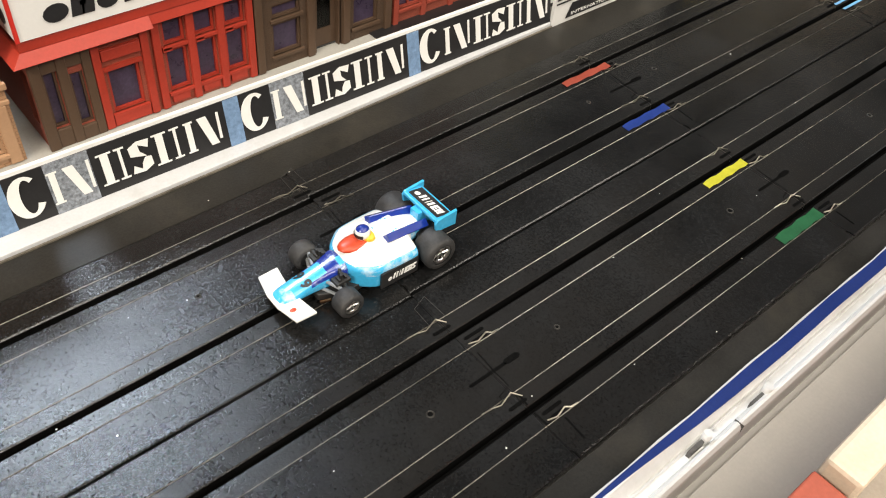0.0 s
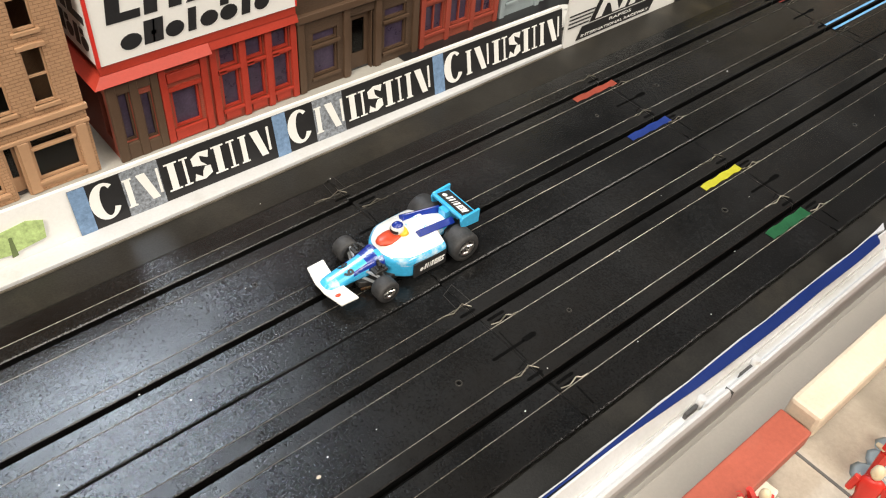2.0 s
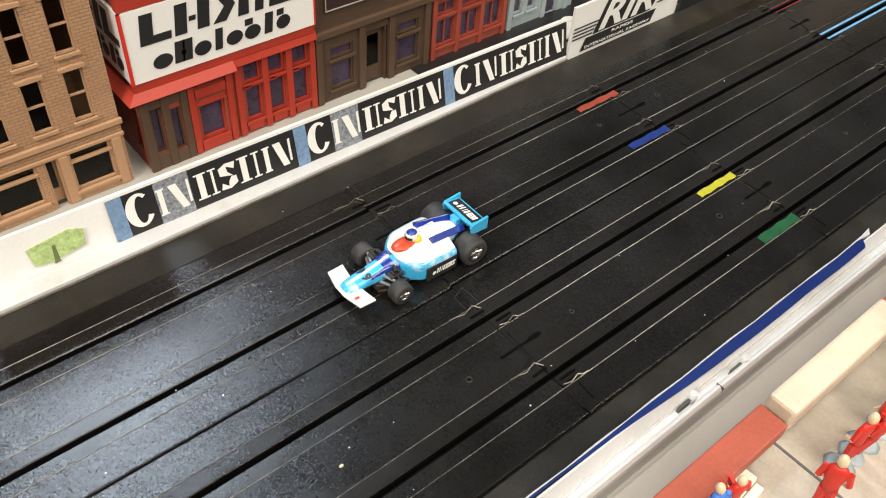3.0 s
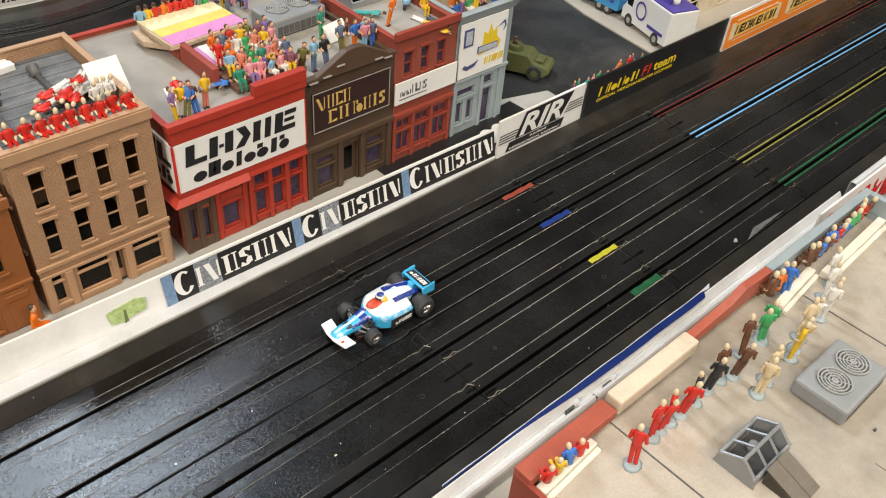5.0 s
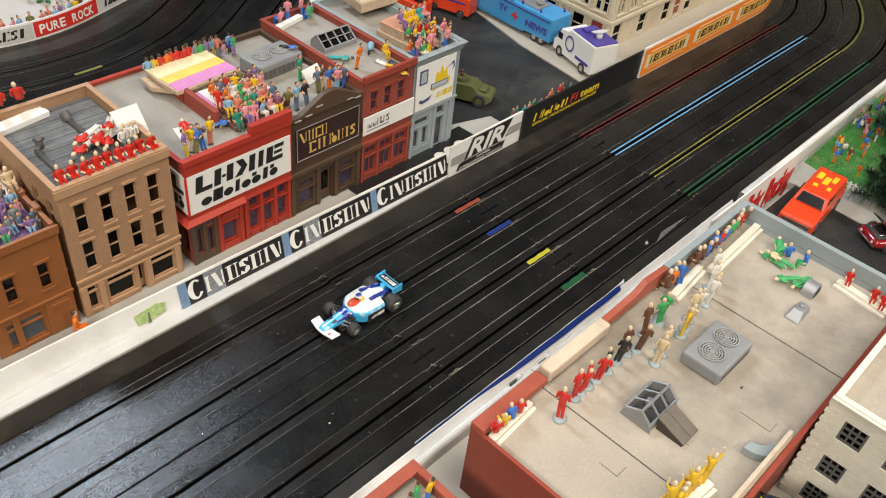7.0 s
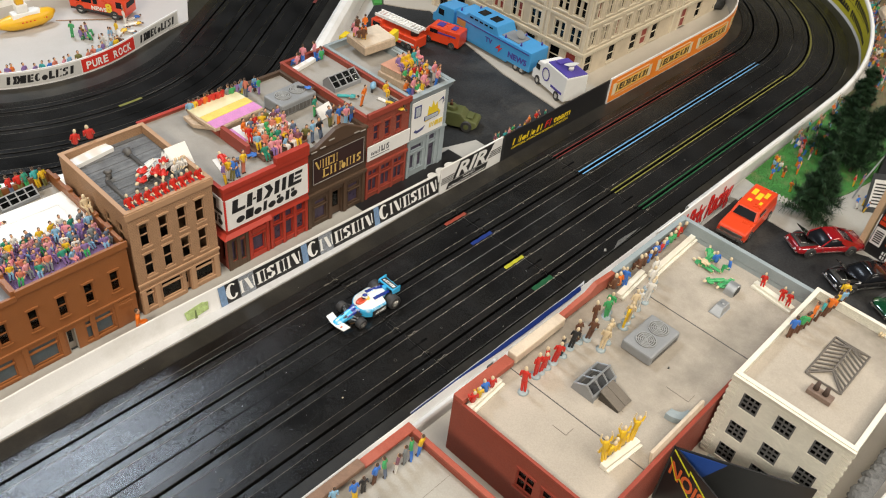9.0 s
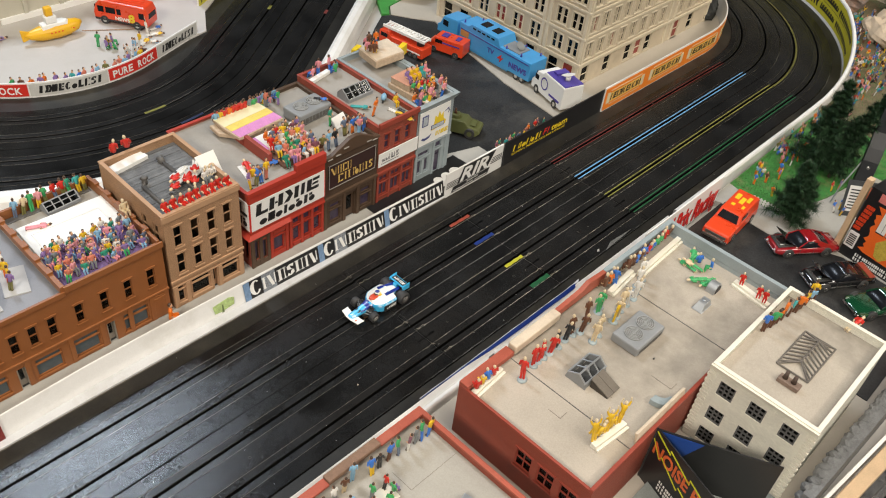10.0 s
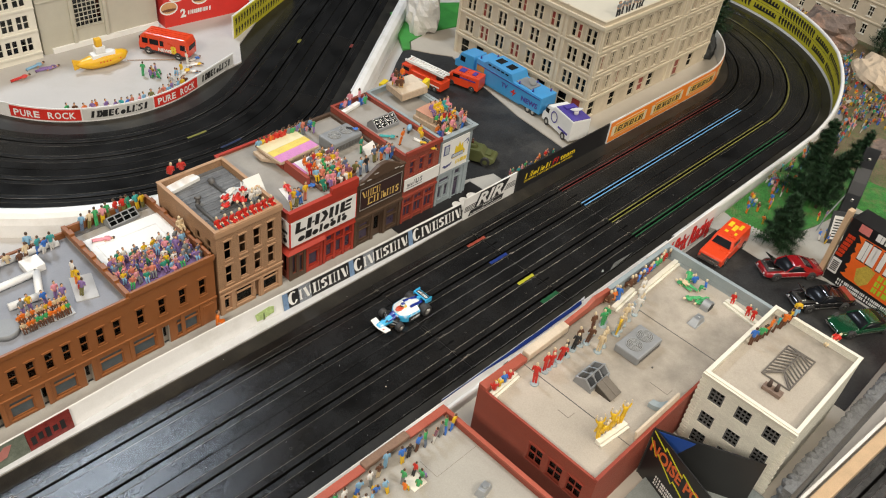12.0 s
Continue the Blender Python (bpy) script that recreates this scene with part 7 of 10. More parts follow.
# ---- on the corner shop
HR = 0.0856
STEP = thing("step_stand", "layered foam stand with pink and yellow painted tops", "stand", pose(-0.0165, 0.168, HR))
yellow_paint = mat("yellow_paint", (0.72, 0.56, 0.12), 0.6, var=0.2, scale=80)
pink_paint = mat("pink_paint", (0.6, 0.24, 0.5), 0.6, var=0.2, scale=80)
cream_paint = mat("cream_paint", (0.72, 0.66, 0.42), 0.6, var=0.1, scale=80)
bm = B()
M = pose(0.0, 0.006, 0.0, 0, 0, 4)
box(bm, 0.012, 0.046, 0.028, 0.064, 0.0, 0.0088, 0, M)
part("base_block", bm, foam_tan, STEP, bevel=0.0005)
bm = B()
prism(bm, [(-0.010, 0.050), (0.002, 0.0325), (0.014, 0.027), (0.03, 0.029), (0.03, 0.058), (-0.008, 0.066)], 0.0032, 0.0072, 0, M)
part("loose_slab", bm, foam_tan, STEP, "torn tan foam slab", bevel=0.0006)
bm = B()
prism(bm, [(-0.005, 0.0255), (0.004, 0.0238), (0.020, 0.0244), (0.0485, 0.0238), (0.0485, 0.0662), (-0.0035, 0.066), (-0.0055, 0.047)], 0.0089, 0.0121, 0, M)
part("upper_slab", bm, foam_tan, STEP, bevel=0.0005)
bm = B()
for k, (c, w) in enumerate(((0.0252, 0.0125), (0.0379, 0.0100), (0.0481, 0.0175))):
    e = 0.0006 * (k % 2)
    box(bm, -0.0038 + e, 0.0480, c, c + w - 0.0001, 0.01215, 0.0125, k, M)
part("painted_top", bm, [pink_paint, yellow_paint, cream_paint], STEP, "pink, yellow and cream painted stripes")
bm = B()
box(bm, 0.008, 0.050, 0.0, 0.025, 0.0, 0.0062)
part("lower_base", bm, foam_tan, STEP, bevel=0.0005)
bm = B()
prism(bm, [(0.0, 0.002), (0.012, -0.0005), (0.053, 0.0), (0.053, 0.0278), (0.002, 0.0272), (-0.001, 0.014)], 0.0063, 0.0090)
part("lower_slab", bm, foam_tan, STEP, bevel=0.0004)
bm = B()
box(bm, 0.0075, 0.0522, 0.001, 0.0268, 0.00905, 0.0094, 0)
box(bm, 0.0008, 0.0074, 0.003, 0.0264, 0.00905, 0.0094, 1)
part("painted_top", bm, [white_card, pink_paint], STEP, "white painted top with a pink end")
bm = B()
box(bm, 0.004, 0.054, -0.0105, -0.0008, 0.0, 0.0062)
box(bm, 0.006, 0.054, -0.0205, -0.0106, 0.0, 0.0034)
part("seat_step", bm, mat("step_brown", (0.16, 0.085, 0.06), 0.8, var=0.3, scale=150), STEP, "brown painted foam steps", bevel=0.0005)
CROWD_ROWS = ((0.1490, 0.0036, ("jade", "rose", "pink", "pale blue", "rose", "plum")), (0.1595, 0.0064, ("pale blue", "salmon", "green", "jade", "pink", "salmon", "slate")),
              (0.1705, 0.0096, ("red", "orange", "white", "green", "salmon", "yellow", "rose")), (0.1805, 0.0096, ("orange", "slate", "red", "yellow", "olive", "plum", "purple")))
for r, (y, z, row_) in enumerate(CROWD_ROWS):
    for k, c in enumerate(row_):
        figurine(-0.0085 + 0.0425 * (k + 0.35 * (r % 2)) / len(row_) + rng.uniform(-0.0008, 0.0008), y + rng.uniform(-0.0012, 0.0012), HR + z, rng.uniform(-30, 30), "sit", c, rng.choice([c, c, "yellow", "purple", "white"]), 0.0182 + rng.uniform(-0.001, 0.001), False, "on the foam steps", "spectators on the corner shop")
for x, y, c, l in ((-0.0525, 0.1420, "purple", "yellow"), (-0.0485, 0.1465, "yellow", "white"), (-0.0455, 0.1435, "blue", "olive"), (-0.0390, 0.1440, "brown", "blue"), (-0.0325, 0.1460, "yellow", "salmon")):
    figurine(x, y, HR, rng.uniform(-40, 40), "stand", c, l, 0.0178, False, "at the front of the corner shop roof", "spectators on the corner shop")
bm = B()
box(bm, -0.005, 0.005, -0.012, 0.012, 0, 0.0006)
solid("white_card", "white card lying on the corner shop roof", "card", bm, white_card, pose(-0.0400, 0.1640, HR, 0, 0, -12))
figurine(-0.0400, 0.1560, HR + 0.0008, 172, "lie", "red", "red", 0.019, True, "on a white card", "spectators on the corner shop")
figurine(-0.0270, 0.1640, HR, 60, "lie", "blue", "slate", 0.018, False, "beside a white card", "spectators on the corner shop")
for k in range(11):
    figurine(-0.022 + 0.0050 * k, 0.2385, HR + 0.0065, 180 + rng.uniform(-20, 20), "sit", ["pale blue", "yellow", "red", "orange", "red", "red", "red", "red", "grey", "green", "purple"][k], "brown", 0.019, False, "behind the foam stand", "spectators on the corner shop")
crowd(0.026, 0.058, 0.238, 0.250, HR, 7, ["stand", "sit"], BRIGHT, 180, "at the back of the roof", "spectators on the corner shop", h=0.0152, joined="dense row of painted figurines at the shop roofs' back edge")
for x, y, c, l in ((0.0348, 0.1506, "olive", "brown"), (0.0427, 0.1479, "pale blue", "slate"), (0.0532, 0.1484, "black", "slate"), (0.0716, 0.1800, "jade", "green"), (0.0720, 0.1580, "slate", "olive"), (0.0770, 0.1600, "brown", "cream"), (0.0810, 0.1570, "blue", "orange"), (0.0850, 0.1520, "pink", "pale blue"), (0.0885, 0.1560, "pale blue", "purple"), (0.0920, 0.1520, "slate", "blue"), (0.1110, 0.1600, "orange", "orange")):
    figurine(x, y, 0.0836 if x < 0.1 else 0.0899, rng.uniform(-40, 40), "stand", c, l, 0.0182, False, "on the brown shop's roof", "spectators on the brown shop")
bm = B()
box(bm, -0.009, 0.009, -0.0005, 0.0005, 0, 0.012)
solid("white_card", "blank white card held up on the brown roof", "card", bm, white_card, pose(0.0810, 0.1715, 0.0838, -40, 0, 10))
aircon(pose(0.0455, 0.1945, 0.0836, 0, 0, 3), 0.0425, 0.026, 0.0125, ((0.0130, 0.0140), (0.0300, 0.0140)), 0.0076)
figurine(0.0775, 0.2125, 0.0966, 30, "lie", "blue", "black", 0.0138, False, "on the air conditioner", "spectators on the brown shop")
crowd(0.034, 0.060, 0.244, 0.250, 0.0836, 4, ["stand"], BRIGHT, 180, "at the back of the brown roof", "spectators on the brown shop", gap=0.005, h=0.0152, joined="dense row of painted figurines at the shop roofs' back edge")
# ---- on the second brick shop and the grey shop
skylight(pose(0.1060, 0.1915, 0.0899), 0.0335, 0.018, 0.0125, n=4)
bm = B()
box(bm, 0, 0.03, 0, 0.0055, 0, 0.004)
solid("bench", "white wooden strip laid along the roof's back edge", "bench", bm, white_card, pose(0.101, 0.243, 0.0899, 0, 0, 12), bevel=0.0004)
for x, y in ((0.108, 0.252), (0.117, 0.254), (0.132, 0.252), (0.137, 0.248), (0.134, 0.245)):
    figurine(x, y, 0.0899, 180 + rng.uniform(-40, 40), rng.choice(["stand", "sit"]), rng.choice(["pale blue", "purple", "pink", "green"]), "blue", 0.019, False, "at the roof's back edge", "spectators on the brick shop")
mo = thing("scooter", "tiny pale blue toy scooter standing on the roof", "toy scooter", pose(0.1385, 0.1735, 0.0899, 0, 0, 35))
bm = B()
ball(bm, (0, 0, 0.0055), 0.0055, 0.003, 0.0035, seg=10, rings=6)
part("body", bm, COLOURS["pale blue"], mo)
for x in (-0.004, 0.004):
    bm = B()
    tube(bm, (x, -0.0008, 0.0022), (x, 0.0008, 0.0022), 0.0022, n=10)
    part("wheel", bm, tyre_black, mo)
crowd(0.128, 0.147, 0.146, 0.163, 0.0899, 5, ["lie", "sit"], ["yellow", "orange", "white"], 20, "on the brick shop's roof", "spectators on the brick shop")
figurine(0.104, 0.186, 0.0899, 40, "lie", "teal", "teal", 0.018, False, "beside the skylight", "spectators on the brick shop")
bm = B()
box(bm, 0, 0.036, 0, 0.036, 0, 0.0085)
box(bm, 0.002, 0.034, 0.008, 0.034, 0.0085, 0.016)
solid("foam_stand", "pinkish tan foam step stand on the grey roof", "stand", bm, foam_tan, pose(0.160, 0.152, 0.0899, 0, 0, 4), bevel=0.0006)
bm = B()
box(bm, 0.001, 0.035, 0.0085, 0.0335, 0, 0.0004)
solid("painted_top", "salmon painted card on the foam stand", "card", bm, mat("salmon", (0.6, 0.3, 0.2), 0.7, var=0.15), pose(0.160, 0.152, 0.1060, 0, 0, 4))
crowd(0.158, 0.199, 0.140, 0.150, 0.0899, 13, ["sit", "stand"], ["red", "green", "pink", "orange", "teal", "pink"], 0, "on the grey shop's roof", "spectators on the grey shop", gap=0.0045)
crowd(0.164, 0.194, 0.153, 0.160, 0.0985, 8, ["sit"], ["red", "green", "pink", "yellow", "purple", "pale blue"], 0, "on the foam stand", "spectators on the grey shop", gap=0.004)
for k, (c, x) in enumerate((("purple", 0.166), ("yellow", 0.1715), ("yellow", 0.1785), ("teal", 0.186), ("pink", 0.1915))):
    figurine(x, 0.1675, 0.1062, rng.uniform(-20, 20), "sit", c, c, 0.0195, False, "on top of the foam stand", "spectators on the grey shop")
bm = B()
box(bm, 0, 0.038, 0, 0.034, 0, 0.009)
solid("foam_block", "cream foam block lying across the back of the roof", "block", bm, foam_tan, pose(0.168, 0.218, 0.0972, 0, -4, -8), bevel=0.0008)
bm = B()
box(bm, 0.001, 0.037, 0.001, 0.033, 0, 0.0005)
solid("painted_top", "cream painted card on the foam block", "card", bm, cream_wood, pose(0.168, 0.218, 0.1063, 0, -4, -8))
crowd(0.17, 0.186, 0.228, 0.246, 0.108, 8, ["sit", "stand"], ["red", "brown", "green", "pink", "orange"], 150, "on the cream block", "spectators on the grey shop", gap=0.004, joined="knot of painted figurines on the cream block")
for x, y in ((0.178, 0.262), (0.214, 0.226)):
    bm = B()
    box(bm, 0, 0.014, 0, 0.006, 0, 0.012)
    solid("yellow_block", "bright yellow plastic block behind the roof", "block", bm, yellow_print, pose(x, y, 0.0846 if x < 0.2 else 0.092, 0, 0, 20), bevel=0.0004)
# ---- on the orange row
OR = 0.0739
bm = B()
box(bm, -0.0385, 0.0385, -0.0220, 0.0220, 0, 0.0022)
wsheet = thing("white_tray", "white plastic tray lid lying on the upper roof", "tray", pose(-0.1895, 0.2055, OR, 0, 0, -1.5))
part("sheet", bm, white_card, wsheet, bevel=0.0005)
bm = B()
for b in ((-0.032, 0.028, -0.018, -0.0165), (-0.032, 0.028, 0.0065, 0.008), (-0.032, -0.0305, -0.0165, 0.0065), (0.0265, 0.028, -0.0165, 0.0065)):
    box(bm, *b, 0.0022, 0.0028)
part("ridge", bm, white_plastic, wsheet, bevel=0.0003)
purple_felt = mat("purple_felt", (0.16, 0.1, 0.24), 0.9, var=0.4, scale=120, bump=0.4)
bm = B()
prism(bm, [(-0.2315, 0.1375), (-0.1535, 0.1375), (-0.1535, 0.1830), (-0.19, 0.1815), (-0.228, 0.1825)], OR, OR + 0.0025, top=[(-0.229, 0.1385), (-0.155, 0.1385), (-0.155, 0.1815), (-0.19, 0.180), (-0.2265, 0.181)])
solid("purple_cloth", "purple felt cloth under the seated crowd", "cloth", bm, purple_felt)
crowd(-0.228, -0.156, 0.1435, 0.183, OR + 0.0025, 60, ["sit"], ["purple", "purple", "pale blue", "pink", "rose", "white", "yellow", "grey", "jade", "slate", "salmon", "pale blue"], 0, "on the purple cloth", "spectators on the orange row", gap=0.0053, h=0.0165, legs=["pink", "purple", "pale blue", "green", "grey", "purple"])
for k, (x, y) in enumerate(((-0.2195, 0.2448), (-0.2125, 0.2446), (-0.2050, 0.2440), (-0.1985, 0.2445), (-0.1910, 0.2455), (-0.1815, 0.2458), (-0.1745, 0.2456), (-0.1690, 0.2460), (-0.1615, 0.2446), (-0.1562, 0.2440))):
    figurine(x, y, OR - 0.001, 180 + rng.uniform(-30, 30), "stand", ["pale blue", "cream", "green", "rose", "green", "red", "red", "jade", "teal", "yellow"][k], ["slate", "olive", "green", "yellow", "olive"][k % 5], 0.0178, False, "at the back of the orange roof", "spectators on the orange row")
solid("roof_strip", "black strip along the back of the upper roof", "roof strip", one_box(-0.2310, -0.1535, 0.2400, 0.2470, OR - 0.0004, OR + 0.0004), pipe_grey)
skylight(pose(-0.1985, 0.2290, OR + 0.0006, 0, 0, 4), 0.031, 0.0125, 0.0095, n=4)
figurine(-0.2215, 0.222, OR + 0.003, 70, "lie", "pink", "pink", 0.017, False, "on the white tray", "spectators on the orange row")
figurine(-0.153, 0.181, 0.0835, 0, "sit", "cream", "cream", 0.021, True, "on the parapet", "spectators on the orange row")
OL = 0.0718
bm = B()
box(bm, -0.022, 0.022, -0.009, 0.009, 0, 0.0014)
solid("clear_base", "pale clear plastic base under a row of figurines", "stand", bm, mat("clear_plastic", (0.45, 0.45, 0.45), 0.15, var=0.05), pose(-0.296, 0.160, OL, 0, 0, -4), bevel=0.0003)
for r in range(2):
    for k in range(11):
        figurine(-0.316 + 0.0038 * k, 0.1545 + 0.0075 * r, OL + 0.0014 + 0.003 * r, rng.uniform(-20, 20), "sit", rng.choice(["cream", "orange", "yellow", "cream", "green"]), "brown", 0.0132, False, "on a clear base", "spectators on the orange row", joined="two tight rows of small painted figurines on a clear base")
for x, y, c in ((-0.309, 0.173, "grey"), (-0.301, 0.175, "yellow"), (-0.288, 0.174, "blue"), (-0.279, 0.176, "pink"), (-0.2765, 0.168, "purple")):
    figurine(x, y, OL, 0, "stand", c, "purple", 0.0165, False, "on the lower roof", "spectators on the orange row")
bm = B()
box(bm, -0.0095, 0.0095, -0.0165, 0.0165, 0, 0.0012)
solid("clear_base", "clear plastic card under four figurines", "stand", bm, mat("clear_plastic", (0.45, 0.45, 0.45), 0.15), pose(-0.2545, 0.1745, OL, 0, 0, -16))
for x, y, c, l in ((-0.2560, 0.1930, "white", "yellow"), (-0.2570, 0.1815, "yellow", "orange"), (-0.2588, 0.1745, "yellow", "red"), (-0.2610, 0.1660, "purple", "olive")):
    figurine(x, y, OL + (0.0013 if y < 0.188 else 0.0), rng.uniform(60, 160), "stand", c, l, 0.0165, False, "on a clear card", "spectators on the orange row")
pp = thing("roof_pipework", "white plastic pipework loop on the lower roof", "pipe", pose(0, 0, OL))
for a, b in (((-0.34, 0.246, 0.004), (-0.282, 0.243, 0.004)), ((-0.282, 0.243, 0.004), (-0.247, 0.2435, 0.004)), ((-0.276, 0.243, 0.004), (-0.278, 0.214, 0.004)), ((-0.33, 0.213, 0.004), (-0.278, 0.214, 0.004)), ((-0.278, 0.214, 0.004), (-0.289, 0.184, 0.004)), ((-0.289, 0.184, 0.004), (-0.315, 0.186, 0.004)), ((-0.247, 0.2435, 0.004), (-0.247, 0.2405, 0.0))):
    bm = B()
    tube(bm, a, b, 0.0034, n=10)
    part("pipe", bm, white_plastic, pp)
bm = B()
box(bm, -0.285, -0.268, 0.216, 0.233, 0, 0.0075)
part("box", bm, white_plastic, pp, bevel=0.0008)
bm = B()
tube(bm, (-0.3275, 0.163, 0), (-0.3275, 0.163, 0.006), 0.0105, n=20)
part("tank", bm, unit_grey, pp)
crowd(-0.31, -0.25, 0.2455, 0.2465, 0.0785, 2, ["sit"], BRIGHT, 180, "on the back parapet", "spectators on the orange row")
crowd(-0.345, -0.25, 0.236, 0.2445, OL, 16, ["stand", "sit"], ["blue", "yellow", "cream", "green", "teal", "brown", "purple"], 180, "on the lower roof's back edge", "spectators on the orange row", gap=0.0045, joined="row of painted figurines at the lower roof's back edge")
figurine(-0.1575, 0.1215, 0.0013, 60, "sit", "orange", "orange", 0.026, False, "on the pavement", "figurine on the pavement")
# ---- on the big flat roof
def bench(x, y, l, rz, z=ROOF, label="cream wooden strip bench on the flat roof"):
    t = thing("bench", label, "bench", pose(x, y, z, 0, 0, rz))
    bm = B()
    box(bm, 0, l, -0.0025, 0.0025, 0, 0.0045)
    part("seat", bm, white_stone, t, bevel=0.0006)
    bm = B()
    box(bm, 0, l, -0.0052, -0.0027, 0, 0.0025)
    part("step", bm, white_stone, t, bevel=0.0005)


bench(-0.0515, -0.1345, 0.036, 4)
for x, c in ((-0.0475, "red"), (-0.041, "yellow"), (-0.034, "blue"), (-0.0275, "red")):
    figurine(x, -0.1342, ROOF + 0.0032, 160, "sit", c, c, 0.0185, True, "on a roof bench", "racing team figurines on the flat roof")
BIG = 0.0255
for x, y, c in ((-0.0095, -0.1492, "red"), (0.0085, -0.1455, "red"), (0.0145, -0.1458, "red"), (0.0205, -0.1455, "red"), (0.0290, -0.1462, "red"), (0.0390, -0.1464, "black"), (0.0500, -0.1458, "black"), (0.0600, -0.1457, "brown"), (0.0675, -0.1490, "brown"), (0.0815, -0.1443, "brown"),
                (0.0670, -0.1625, "cream"), (0.0765, -0.1605, "cream"), (0.0980, -0.1450, "green"), (0.1035, -0.1425, "green"), (0.0990, -0.1605, "yellow"), (0.1060, -0.1590, "cream"), (0.1150, -0.1562, "cream"), (0.1250, -0.1560, "white"), (0.1370, -0.1555, "white"), (0.1440, -0.1525, "white"), (0.1520, -0.1495, "white"), (0.1640, -0.1462, "white"), (0.1370, -0.1352, "blue")):
    figurine(x, y, ROOF, 150 + rng.uniform(-50, 50), "based", c, c, BIG * rng.uniform(0.93, 1.03), True, "on the flat roof", "racing team figurines on the flat roof")
bench(0.1235, -0.1385, 0.0405, 5)
bench(0.166, -0.1415, 0.073, 2)
for k in range(12):
    figurine(0.160 + 0.0062 * k, -0.1335 + 0.0002 * k, ROOF + 0.0035, 170 + rng.uniform(-30, 30), "sit", ["brown", "brown", "blue", "brown", "blue", "red", "blue", "green", "green", "brown", "red", "brown"][k], "brown", 0.021, True, "on the long roof bench", "racing team figurines on the flat roof")
for k in range(3):
    figurine(0.124 + 0.007 * k, -0.1325, ROOF + 0.002, 165, "sit", ["brown", "orange", "blue"][k], "brown", 0.022, True, "by the red parapet", "racing team figurines on the flat roof")
for k in range(8):
    figurine(0.211 + 0.0055 * (k % 3), -0.163 - 0.0041 * k, ROOF + 0.001, 90 + 25 * k, "sit" if k in (2, 5) else "lie", ["green", "green", "blue", "green", "cream", "blue", "green", "green"][k], "green", 0.0185, True, "by the roof vent", "green team figurines on the flat roof")
bench(0.2270, -0.2065, 0.038, -98)
for x, y in ((0.2290, -0.2120), (0.2240, -0.2375), (0.2255, -0.2310)):
    figurine(x, y, ROOF + 0.0032, -70, "sit", "red", "red", 0.0155, True, "on a roof bench", "racing team figurines on the flat roof")
bench(-0.0205, -0.2265, 0.036, -6)
for k in range(7):
    figurine(-0.0170 + 0.0045 * k, -0.2243 - 0.0005 * k, ROOF + 0.004, 150 + 30 * (k % 3), "sit" if k % 3 else "cheer", "yellow", "yellow", 0.021, True, "on the roof bench", "yellow team figurines on the flat roof")
# ---- on the white house
for k in range(9):
    figurine(0.159 + 0.0084 * k, -0.2610 - 0.0015 * k, 0.08, 150 + rng.uniform(-40, 40), "stand", ["blue", "green", "orange", "orange", "teal", "orange", "yellow", "pale blue", "yellow"][k], "brown", 0.0185, False, "on the white house's roof", "spectators on the white house")
figurine(0.2140, -0.3090, 0.0805, 80, "lie", "red", "cream", 0.021, True, "on the white house's roof", "spectators on the white house")
# ---- on the near brick house
NR = 0.0465
crowd(-0.226, -0.180, -0.146, -0.127, NR, 18, ["stand", "stand", "sit"], ["teal", "green", "pale blue", "white", "brown", "blue", "cream", "white"], 180, "on the near flat roof", "spectators on the near brick house", gap=0.0058, h=0.0165)
for x, y, c, l in ((-0.1765, -0.1290, "brown", "cream"), (-0.1666, -0.1262, "pale blue", "pale blue"), (-0.1528, -0.1322, "blue", "yellow"), (-0.1450, -0.1310, "black", "black"), (-0.1360, -0.1310, "blue", "brown"), (-0.1272, -0.1325, "green", "slate"), (-0.1195, -0.1339, "plum", "white"), (-0.1110, -0.1332, "grey", "grey"), (-0.1060, -0.1346, "green", "blue"), (-0.0998, -0.1347, "yellow", "blue")):
    figurine(x, y, NR, 180 + rng.uniform(-30, 30), "stand", c, l, 0.0172, False, "along the near parapet", "spectators on the near brick house")
solid("card_scrap", "pale card scrap under a group of figurines", "card", one_box(-0.1640, -0.1500, -0.1580, -0.1440, NR, NR + 0.0006), white_stone)
crowd(-0.172, -0.151, -0.157, -0.143, NR + 0.0006, 6, ["stand", "sit"], ["red", "green", "blue", "green", "orange"], 90, "on the near flat roof", "spectators on the near brick house", gap=0.005, h=0.0155)

# ---------------------------------------------------------------- cream office block
red_film = mat("red_film", (0.24, 0.035, 0.025), 0.4, var=0.3)
office = thing("office_block", "large cream stone model office block with paired windows", "model building", pose(0.463, 0.147, 0.0016))
W, D, H = 0.335, 0.256, 0.150
rowz = ((0.0405, 0.0615), (0.0765, 0.0975), (0.1125, 0.1335))
south = [(c + o, c + o + 0.0058, a, b) for a, b in rowz for c in [0.006 + 0.0252 * k for k in range(8)] + [0.232 + 0.0252 * k for k in range(4)] for o in (0, 0.0082)]
shops_s = [(0.008 + 0.0252 * k, 0.0235 + 0.0252 * k, 0.004, 0.027) for k in (0, 2, 4, 5, 6)] + [(0.235, 0.25, 0.0, 0.028), (0.275, 0.29, 0.004, 0.027)]
